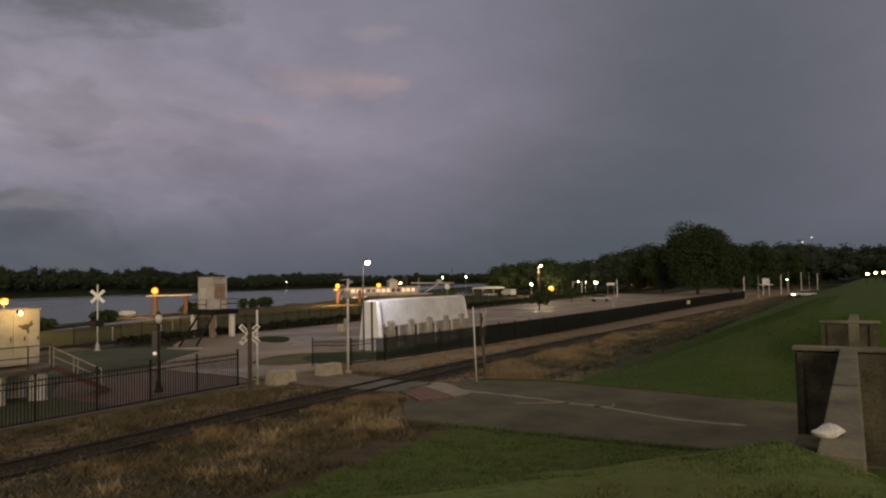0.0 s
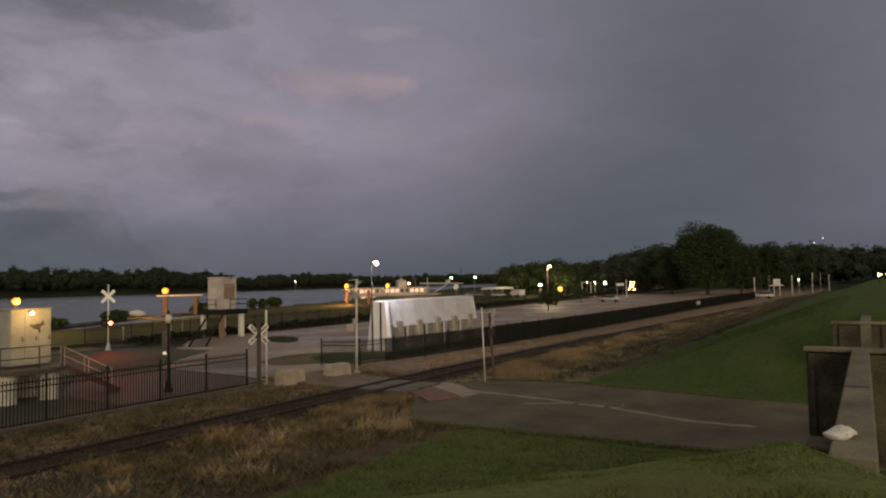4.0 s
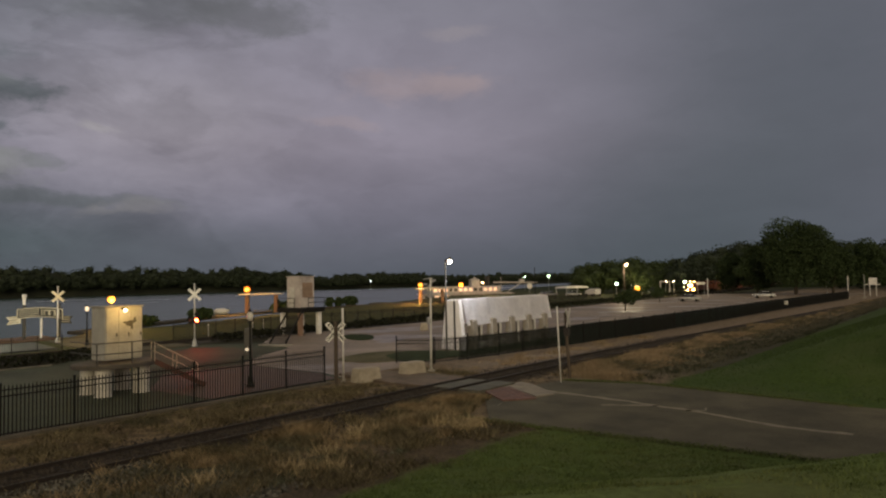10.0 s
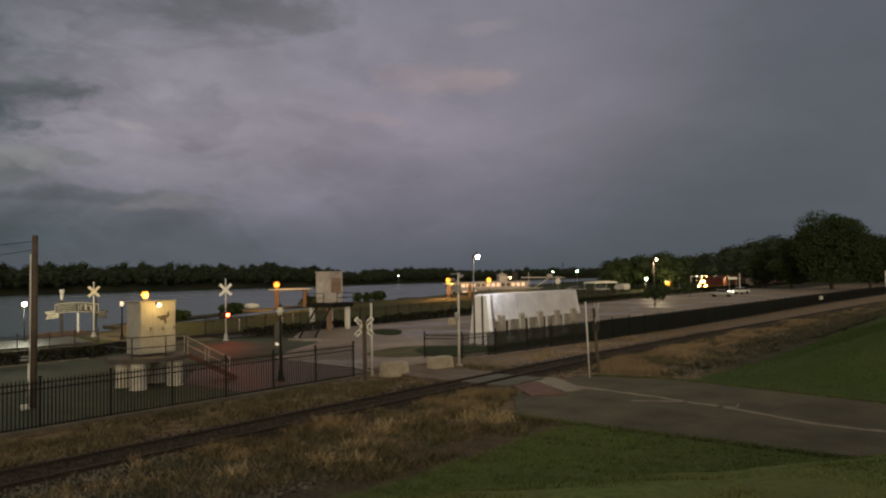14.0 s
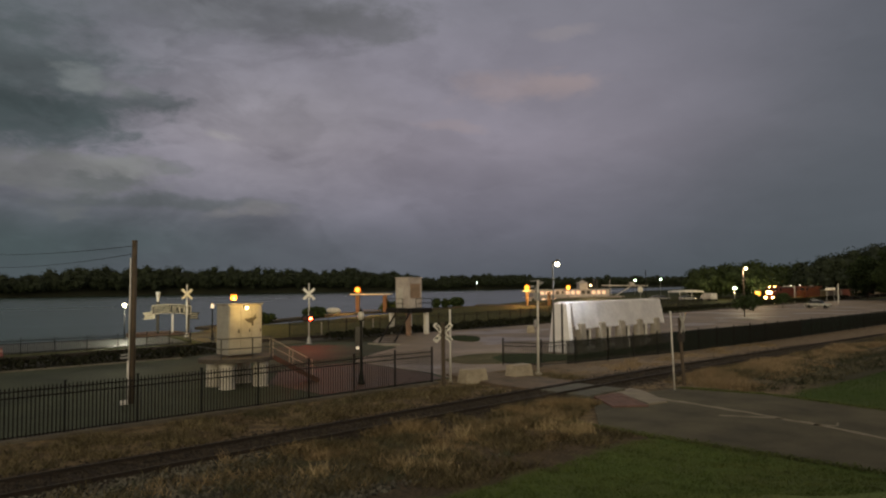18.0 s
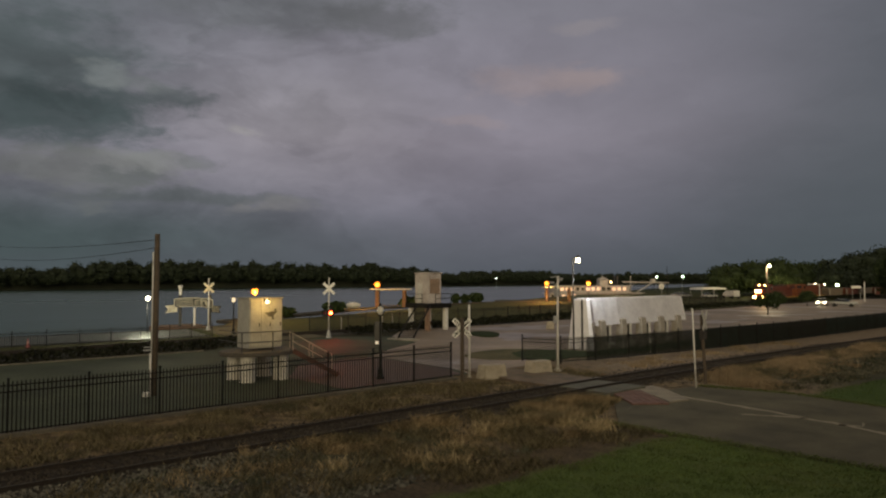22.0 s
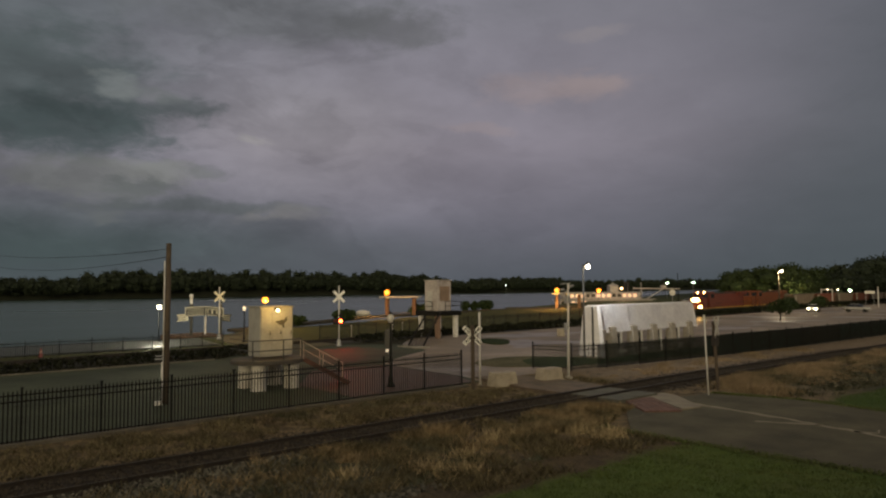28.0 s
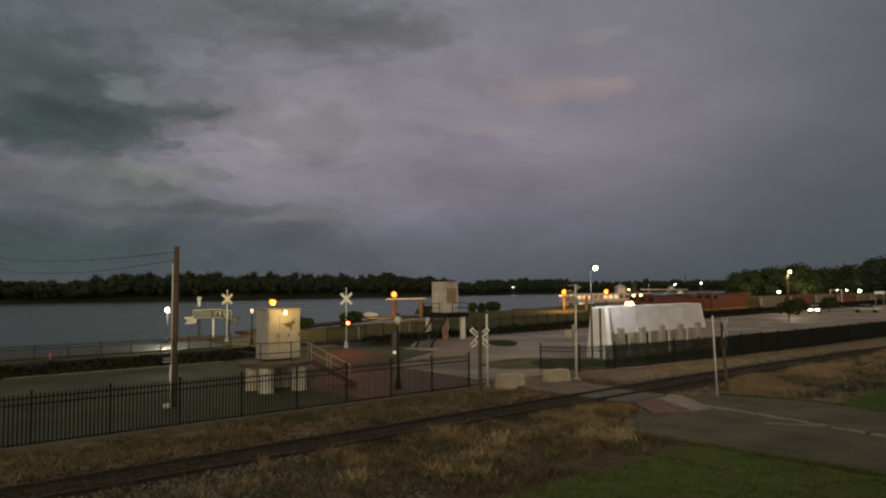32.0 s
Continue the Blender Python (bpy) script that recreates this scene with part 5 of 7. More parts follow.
# ---------------------------------------------------------------- train
def loco(name, at, body_c, label, lit):
    root = thing(name, at, label, "locomotive")
    B = mat(name + "_paint", tuple(v * 0.42 for v in body_c), tuple(v * 0.25 for v in body_c), 1.2, 0.5, bump=0.05)
    K = mat("loco_black", (0.02, 0.02, 0.02), (0.012, 0.012, 0.012), 2, 0.6)

    def p(nm, c, s, m, b=0.06, label=""):
        bm = bmesh.new()
        box(bm, c, s)
        if b:
            bevel(bm, b, 2)
        return part(nm, bm, m, root, label)

    # y points back along the train; the nose is at y = 0
    p("frame", (0, 11.0, 1.25), (2.9, 21.6, 0.45), K)
    p("nose", (0, 1.9, 2.42), (2.3, 2.4, 2.0), B, 0.15)
    cab = p("cab", (0, 4.2, 2.95), (3.0, 2.4, 3.0), B, 0.12)
    p("hood", (0, 12.6, 2.75), (1.9, 14.4, 2.55), B, 0.1)
    p("hood_roof", (0, 12.2, 4.12), (1.7, 12.0, 0.25), K)
    p("radiator", (0, 18.4, 4.05), (2.9, 3.6, 0.65), B, 0.1)
    p("fuel_tank", (0, 11.2, 0.78), (2.4, 5.2, 0.75), K, 0.15)
    p("yellow_stripe", (0, 11.0, 1.52), (2.94, 21.4, 0.10), mat("stripe_yellow", (0.55, 0.33, 0.03), (0.4, 0.25, 0.03), 2, 0.5), 0)
    for s in (-0.75, 0.75):
        bm = bmesh.new()
        box(bm, (s, 2.98, 3.75), (1.0, 0.06, 0.7))
        part("windshield", bm, mat("cab_glass", (0.03, 0.035, 0.04), (0.02, 0.022, 0.026), 3, 0.08, bump=0), cab)
        bm = bmesh.new()
        box(bm, (s * 2.02, 4.3, 3.7), (0.05, 1.3, 0.7))
        part("side_window", bm, MATS["cab_glass"], cab)
    p("coupler", (0, -0.25, 1.0), (0.3, 0.8, 0.3), K, 0.05)
    p("plow", (0, 0.1, 0.65), (2.6, 0.25, 0.7), K, 0.05)
    for s in (-1.45, 1.45):
        bm = bmesh.new()
        for y in np.arange(0.4, 21.8, 1.8):
            rod(bm, (s, y, 1.45), (s, y, 2.45), 0.02, n=5)
        rod(bm, (s, 0.4, 2.45), (s, 21.6, 2.45), 0.022, n=5)
        part("handrail", bm, K, root)
    for yb in (4.2, 17.6):
        t = p("truck", (0, yb, 0.72), (2.3, 3.9, 0.42), K)
        for s in (-0.76, 0.76):
            for k in (-1.35, 0, 1.35):
                bm = bmesh.new()
                rod(bm, (s - 0.07, yb + k, 0.53), (s + 0.07, yb + k, 0.53), 0.52, n=16)
                part("wheel", bm, rusty_steel(), t)
    if lit:
        # discs enlarged to stand in for the headlights' glare
        H = glow("headlight", (1.0, 0.52, 0.15), 36)
        for c, r in (((-0.30, 0.62, 3.02), 0.34), ((0.30, 0.62, 3.02), 0.34), ((-0.85, 0.55, 1.75), 0.30), ((0.85, 0.55, 1.75), 0.30), ((-0.6, 2.95, 4.3), 0.13), ((0.6, 2.95, 4.3), 0.13)):
            bm = bmesh.new()
            rod(bm, (c[0], c[1] - 0.04, c[2]), (c[0], c[1] + 0.1, c[2]), r, n=14)
            part("headlight", bm, H, root, "lit headlight")
    return root


def hopper(at, tone, label):
    root = thing("hopper_car", at, label, "freight car", "freight cars")
    C = mat("hopper_" + str(tone), *(((0.25, 0.195, 0.145), (0.15, 0.118, 0.088)) if tone == 0 else ((0.24, 0.075, 0.045), (0.15, 0.05, 0.03))), 1.0, 0.7, bump=0.15)
    K = MATS["loco_black"]
    bm = bmesh.new()
    g = box(bm, (0, 8.0, 2.35), (3.0, 14.6, 2.1))
    for v in g:
        if v.co.z < 1.9:
            v.co.y = 8 + (v.co.y - 8) * 0.78
    part("body", bm, C, root)
    rib = bmesh.new()
    box(rib, (0, 0, 0), (0.10, 0.12, 1.85))
    rib_me = mesh_of("rib", rib, C)
    for k in range(9):
        for s in (-1.52, 1.52):
            ob = new("rib", rib_me)
            ob.parent, ob.location = root, (s, 1.9 + k * 1.53, 2.42)
    bm = bmesh.new()
    for s in (-1.5, 1.5):
        box(bm, (s, 8.0, 3.42), (0.16, 14.8, 0.16))
    for y in (0.7, 15.3):
        box(bm, (0, y, 3.42), (3.1, 0.16, 0.16))
    part("top_chord", bm, C, root)
    bm = bmesh.new()
    box(bm, (0, 8.0, 3.40), (2.7, 14.3, 0.25))
    part("load", bm, mat("coal", (0.02, 0.02, 0.02), (0.01, 0.01, 0.01), 4, 0.8, bump=0.6), root)
    bm = bmesh.new()
    box(bm, (1.58, 2.0, 2.45), (0.02, 1.5, 1.5))
    part("light_panel", bm, mat("pale_panel", (0.42, 0.37, 0.30), (0.3, 0.27, 0.22), 2, 0.6), root)
    bm = bmesh.new()
    box(bm, (0, 8.0, 1.15), (0.8, 15.6, 0.35))
    part("sill", bm, K, root)
    for yb in (2.2, 13.8):
        bm = bmesh.new()
        box(bm, (0, yb, 0.62), (2.2, 2.4, 0.35))
        t = part("truck", bm, K, root)
        for s in (-0.76, 0.76):
            for k in (-0.88, 0.88):
                bm = bmesh.new()
                rod(bm, (s - 0.06, yb + k, 0.42), (s + 0.06, yb + k, 0.42), 0.42, n=14)
                part("wheel", bm, rusty_steel(), t)
    return root


def along(y):
    """A vehicle's pose on the river track with its front at y; local y runs back along the train."""
    return pose(float(x_river(y)), y, bed(y) + 0.24, 0, 0, 4.5)


TRAIN = []
TRAIN.append((loco("locomotive", along(265), (0.34, 0.066, 0.032), "red and orange diesel locomotive with lit headlights", True), 0.0))
TRAIN.append((loco("second_locomotive", along(288), (0.46, 0.13, 0.04), "orange diesel locomotive coupled behind the first", False), 22.6))
first = hopper(along(311), 0, "grey-brown coal hopper car with a pale end panel")
TRAIN.append((first, 45.4))
second = hopper(along(327), 1, "rust-red coal hopper car")
TRAIN.append((second, 45.4 + 16.3))
for k in range(2, 10):
    TRAIN.append((copy_thing(first if k % 3 else second, along(311 + 16.3 * k)), 45.4 + 16.3 * k))


# ---------------------------------------------------------------- cars
def car(name, at, paint, label, lit=False, kind="sedan"):
    root = thing(name, at, label, "car", "cars")
    P = mat("car_paint_" + paint[0], paint[1], tuple(v * 0.85 for v in paint[1]), 2, 0.3, 0.2, bump=0)
    bm = bmesh.new()
    tall = 1.0 if kind == "sedan" else 1.22
    prism(bm, [(-2.2, 0.35), (2.2, 0.35), (2.28, 0.62), (2.15, 0.85), (1.15, 0.95 * tall), (-1.5, 0.98 * tall), (-2.2, 0.92 * tall), (-2.28, 0.6)], -0.87, 0.87)
    bevel(bm, 0.09, 2)
    part("body", bm, P, root, smooth=True)
    bm = bmesh.new()
    g = prism(bm, [(1.15, 0.95 * tall), (0.45, 1.42 * tall), (-0.95, 1.44 * tall), (-1.7, 0.98 * tall)], -0.80, 0.80)
    for v in g:
        if v.co.z > 1.2 * tall:
            v.co.y *= 0.82
    part("glasshouse", bm, mat("car_glass", (0.02, 0.022, 0.025), (0.015, 0.016, 0.018), 3, 0.08, bump=0), root)
    bm = bmesh.new()
    box(bm, (-0.25, 0, 1.44 * tall), (1.35, 1.28, 0.05))
    part("roof", bm, P, root)
    for x in (-1.35, 1.4):
        for y in (-0.8, 0.8):
            bm = bmesh.new()
            rod(bm, (x, y - 0.1, 0.32), (x, y + 0.1, 0.32), 0.32, n=16)
            part("wheel", bm, mat("tyre", (0.02, 0.02, 0.02), (0.014, 0.014, 0.014), 4, 0.85), root)
    for y in (-0.6, 0.6):
        bm = bmesh.new()
        ball(bm, (2.22, y, 0.68), 0.15, (0.5, 1.2, 0.8), 10)
        part("headlight", bm, glow("car_headlight", (1.0, 0.80, 0.52), 40) if lit else mat("lamp_lens", (0.5, 0.5, 0.5), (0.4, 0.4, 0.4), 4, 0.2, bump=0), root, "lit headlight" if lit else "")
        bm = bmesh.new()
        box(bm, (-2.24, y, 0.75), (0.08, 0.36, 0.16))
        part("tail_light", bm, mat("tail_red", (0.25, 0.01, 0.01), (0.2, 0.01, 0.01), 4, 0.3), root)
    return root


moving_car = car("moving_car", pose(-10, 163, 0.05, 0, 0, 180), ("white", (0.7, 0.7, 0.68)), "pale car with lit headlights driving into the car park", True)
car("parked_car", pose(-47.0, 141, 0.03, 0, 0, 8), ("silver", (0.42, 0.42, 0.40)), "silver car parked in the car park")


# ---------------------------------------------------------------- riverside park
def hedge(name, pts, wide, high, material, label, leaf=0.16, per_m=160):
    """A clipped row of shrubs as many small leaf clumps on woody stems."""
    rng = np.random.default_rng(len(pts) + int(abs(pts[0][0])))
    P = []
    for (ax, ay), (bx, by) in zip(pts, pts[1:]):
        d = math.hypot(bx - ax, by - ay)
        n = int(d * per_m)
        t = rng.random(n)
        x, y = ax + (bx - ax) * t, ay + (by - ay) * t
        a = rng.random(n) * math.pi
        bumps = 0.82 + 0.18 * np.sin(t * d * 1.7 + ax) * np.sin(t * d * 0.6)
        off = np.cos(a) * wide / 2 * (0.6 + 0.4 * rng.random(n))
        z = np.sin(a) ** 0.6 * high * bumps * (0.55 + 0.45 * rng.random(n))
        nx, ny = (by - ay) / d, -(bx - ax) / d
        P.append(np.stack([x + nx * off, y + ny * off, z + 0.05], 1))
    P = np.concatenate(P)
    v, f = leaf_quads(P, np.full(len(P), leaf), rng)
    return tagged(raw(name, v.tolist(), f.tolist(), material), label, "hedge", kind="stuff")


WEED = leaf_mat("dark_weeds", (0.008, 0.010, 0.005), (0.017, 0.019, 0.009))
hedge("track_weeds", [(x_river(-15) + 5.6, -15), (x_river(26) + 4.6, 26)], 3.2, 0.75, WEED, "dark weeds along the river track bank", 0.15, 150)
hedge("track_weeds", [(x_river(36.5) + 2.6, 36.5), (x_river(70) + 2.2, 70), (x_river(150) + 2.0, 150), (x_river(240) + 2.0, 240)], 1.6, 0.95, WEED, "dark weeds along the river track bank", 0.18, 90)
toe_line = [(-11.5 + 0.00006 * (y - 40) ** 2 - 1.2, y) for y in (34, 55, 75, 95, 120, 150, 180)]
DITCH = leaf_mat("ditch_leaves", (0.030, 0.031, 0.018), (0.150, 0.138, 0.096))
hedge("ditch_weeds", [(x - 0.3, y) for x, y in toe_line], 1.6, 0.34, DITCH, "dark grey-green weeds in the ditch at the levee foot", 0.06, 120)
hedge("ditch_weeds", [(x - 1.9, y + 3.0) for x, y in toe_line], 2.6, 0.26, DITCH, "grey-brown weeds between the track and the ditch", 0.06, 60)
build_fence("iron_fence", [(x_river(36) - 3.6, 36), (x_river(75) - 3.6, 75), (x_river(140) - 3.6, 140)], "dark iron fence between the river track and the park lawn", 1.6, 0, 0.16)


def shrub(at, w, h, seed, label, leafm=None):
    rng = np.random.default_rng(seed)
    root = thing("shrub", at, label, "shrub", "shrubs")
    bm = bmesh.new()
    for k in range(6):
        a = k * 1.05 + seed
        rod(bm, (0, 0, 0), (math.cos(a) * w * 0.25, math.sin(a) * w * 0.25, h * 0.7), 0.03, 0.012, 5)
    part("stems", bm, mat("bark", (0.07, 0.055, 0.042), (0.04, 0.032, 0.025), 4, 0.95, bump=0.5), root)
    n = 420
    d = rng.normal(size=(n, 3))
    d /= np.linalg.norm(d, axis=1)[:, None]
    d *= (0.55 + 0.45 * rng.random(n))[:, None] * (1 + 0.2 * np.sin(3 * np.arctan2(d[:, 1], d[:, 0]) + seed))[:, None]
    P = d * np.array([w / 2, w / 2, h / 2]) + np.array([0, 0, h * 0.52])
    v, f = leaf_quads(P, np.full(n, 0.09 * (w + h)), rng)
    c = raw("foliage", v.tolist(), f.tolist(), leafm or DARK_LEAF)
    c.parent = root


for k, (x, y, w, h) in enumerate(((-116.5, 113.5, 3.6, 2.0), (-113.4, 104.0, 1.7, 2.1), (-112.4, 105.8, 1.9, 1.9), (-92, 46, 4.0, 1.3), (-89, 48, 3.6, 1.2), (-97, 62, 3.6, 1.6),  (-104, 84, 4.6, 1.8), (-103, 88, 2.6, 1.5))):
    shrub(pose(x, y, 0), w, h, 40 + k, "dark rounded shrub on the park lawn")


def shelter(at, label):
    root = thing("park_shelter", at, label, "shelter", "park shelters")
    BR = mat("shelter_brick", (0.13, 0.075, 0.055), (0.08, 0.048, 0.036), 3, 0.85, bump=0.3)
    for x, y in ((-2.6, 0), (2.6, 0)):
        bm = bmesh.new()
        box(bm, (x, y, 1.6), (0.75, 0.75, 3.2))
        bevel(bm, 0.03, 1)
        part("column", bm, BR, root)
    bm = bmesh.new()
    box(bm, (0, 0, 3.45), (7.6, 3.6, 0.22))
    bevel(bm, 0.04, 1)
    part("roof", bm, mat("shelter_roof", (0.42, 0.38, 0.34), (0.3, 0.27, 0.24), 2, 0.7), root)
    bm = bmesh.new()
    box(bm, (0, 0.2, 0.45), (3.2, 0.5, 0.1))
    for s in (-1.3, 1.3):
        box(bm, (s, 0.2, 0.2), (0.12, 0.4, 0.4))
    part("bench", bm, old_wood(), root)
    bm = bmesh.new()
    rod(bm, (-2.6, -0.2, 3.5), (-2.6, -0.2, 4.1), 0.05, n=8)
    part("lamp_stem", bm, black_metal(), root)
    # halo of the shelter lamp, shaped as a glowing see-through ball
    bm = bmesh.new()
    ball(bm, (-2.6, -0.2, 4.3), 0.60)
    halo_ball = part("lamp_globe", bm, HALO, root, "glowing orange shell imitating the bulb's halo", smooth=True)
    bm = bmesh.new()
    ball(bm, (-2.6, -0.2, 4.3), 0.30)
    part("bulb", bm, SODIUM_CORE, halo_ball, "lit bulb", smooth=True)


def put_light(name, at, energy, color, size=0.25):
    lamp(name, "POINT", at, energy, color, size)


shelter(pose(-105.0, 79.5, 0, 0, 0, 44), "open brick park shelter with a flat roof and orange lamp")
put_light("shelter_light", (-101.0, 72.6, 3.0), 3600, SODIUM)
shelter(pose(-105.2, 129.5, 0, 0, 0, 40), "open brick park shelter with a flat roof and orange lamp")
put_light("shelter_light", (-104.2, 123.5, 2.6), 5200, SODIUM)
sod = street_lamp("sodium_lamp", pose(-80.0, 39.3, 0), 3.9, 0.05, 0, "lit orange sodium lamp on a black post by the river", GLOW_S, 0.42, black_metal(), 0.06)
put_light("sodium_lamp_light", (-79.4, 39.2, 3.4), 1700, (1.0, 0.56, 0.13))
boat_lamp = street_lamp("sodium_lamp", pose(-113, 152, 0), 4.3, 0.05, 0, "lit orange sodium lamp on a black post at the landing", GLOW_S, 0.6, black_metal(), 0.06)
put_light("sodium_lamp_light", (-112.6, 151.5, 3.7), 900, SODIUM)

# promenade, paths and deck
PALE = mat("pale_paving", (0.080, 0.071, 0.054), (0.048, 0.043, 0.034), 0.6, 0.95, bump=0.2, fine=8, spec=0.1)
slab("promenade", [(-72.8, -30), (-64.0, -30), (-61.6, 26), (-72.8, 28)], -0.3, 0.06, mat("wet_paving", (0.052, 0.056, 0.045), (0.028, 0.031, 0.025), 0.5, 0.5, bump=0.12, fine=9, spec=0.35), "pale paved river promenade behind a low railing", "promenade")
slab("park_path", [(-72.8, 36), (-74, 32), (-84, 40), (-104, 74), (-112, 112), (-108, 150), (-111, 151), (-115.5, 112), (-107, 73), (-86, 37)], -0.3, 0.05, PALE, "pale winding path across the park lawn", "path")
slab("landing_road", rounded([(-96, 120.5), (-104, 117.5), (-122, 124), (-124, 131), (-113, 129.5), (-106, 131), (-110, 150), (-118, 175), (-124, 172), (-117, 148), (-100, 136)], 1), -0.3, 0.055, PALE, "pale landing road lit by orange lamps", "road")
slab("river_deck", [(-78.6, 26.2), (-73, 27.2), (-73, 31), (-79.4, 31.6)], -3.6, 0.16, mat("deck_wood", (0.15, 0.09, 0.058), (0.10, 0.06, 0.04), 1.5, 0.8, bump=0.4), "reddish wooden deck at the river edge", "deck")


def banner_sign():
    root = thing("scroll_sign", pose(-75.2, 29.7, 0.16, 0, 0, 62), "dark scroll-shaped sign with pale edges on two posts", "sign")
    K = mat("sign_dark", (0.016, 0.015, 0.010), (0.010, 0.009, 0.006), 3, 0.6)
    E_ = mat("sign_edge", (0.56, 0.52, 0.40), (0.40, 0.36, 0.26), 3, 0.5)
    for x in (-1.35, 1.75):
        bm = bmesh.new()
        box(bm, (x, 0.12, 1.7), (0.28, 0.28, 3.4))
        bevel(bm, 0.03, 1)
        part("post", bm, K, root)
    bm = bmesh.new()
    lathe(bm, [(0.13, 3.40), (0.15, 3.5), (0.16, 3.9), (0.25, 4.40), (0.22, 4.45)], 14, (-1.35, 0.12, 0))
    part("torch", bm, white_paint(), root, "white torch-shaped finial")
    bm = bmesh.new()
    rod(bm, (0.15, 0.12, 0), (0.15, 0.12, 2.0), 0.11, n=10)
    part("centre_post", bm, white_paint(), root)

    def arch(x):
        return 2.62 - 0.045 * (x + 0.2) ** 2

    # body of the scroll in short upright pieces under one arch, with swallow-tailed ends
    top = [(x, arch(x) + 0.42) for x in np.linspace(-1.9, 2.0, 12)]
    low = [(x, arch(x) - 0.42) for x in np.linspace(2.0, -1.9, 12)]
    for name, grow, y0, y1, m in (("rim", 0.07, -0.05, 0.05, E_), ("panel", 0.0, -0.075, 0.07, K)):
        bm = bmesh.new()
        prism(bm, [(x + (grow if x > 0 else -grow), z + (grow if k < 12 else -grow)) for k, (x, z) in enumerate(top + low)], y0, y1)
        part(name, bm, m, root, "pale yellow rim" if name == "rim" else "")
    for sx, x0, m in ((-1, -1.9, E_), (1, 2.0, K)):
        bm = bmesh.new()
        z0 = arch(x0) - 0.62
        prism(bm, [(x0 - sx * 0.25, z0 - 0.3), (x0 + sx * 0.95, z0 - 0.42), (x0 + sx * 0.70, z0 - 0.02), (x0 + sx * 1.0, z0 + 0.36), (x0 - sx * 0.25, z0 + 0.46)], 0.06, 0.14)
        part("scroll_end", bm, m, root)
        for dz in (-0.18, 0.05, 0.28):
            bm = bmesh.new()
            bar(bm, (x0, 0.04, z0 + dz), (x0 + sx * 0.72, 0.04, z0 + dz - 0.04), 0.03, 0.05)
            part("stripe", bm, K if sx < 0 else E_, root)
    for k in range(4):
        bm = bmesh.new()
        for x in np.linspace(-1.75, -0.05, 6)[:-1]:
            bar(bm, (x, -0.09, arch(x) - 0.28 + 0.19 * k), (x + 0.34, -0.09, arch(x + 0.34) - 0.28 + 0.19 * k), 0.03, 0.045)
        part("stripe", bm, E_, root)
    for x, wide in ((0.22, 0.10), (0.62, 0.40), (1.12, 0.40), (1.58, 0.32)):
        bm = bmesh.new()
        z = arch(x)
        for ox in ((-wide / 2, wide / 2) if wide > 0.2 else (0,)):
            box(bm, (x + ox, -0.085, z), (0.07, 0.03, 0.54))
        if wide > 0.2:
            box(bm, (x, -0.085, z - 0.22 + 0.44 * (wide > 0.35)), (wide, 0.03, 0.07))
        part("letter_bar", bm, E_, root)


banner_sign()
bm = bmesh.new()
ball(bm, (0, 0, 0.42), 1.0, (1.35, 0.8, 0.55), 18)
for v in bm.verts:
    if v.co.x < -0.9:
        v.co.z *= 0.75
tagged(part("upturned_boat", bm, mat("boat_hull", (0.70, 0.67, 0.62), (0.55, 0.52, 0.48), 2, 0.5), at=pose(-97.3, 65.6, 0.5, 0, 0, 45), smooth=True), "white upturned boat hull lying on the lawn", "boat")


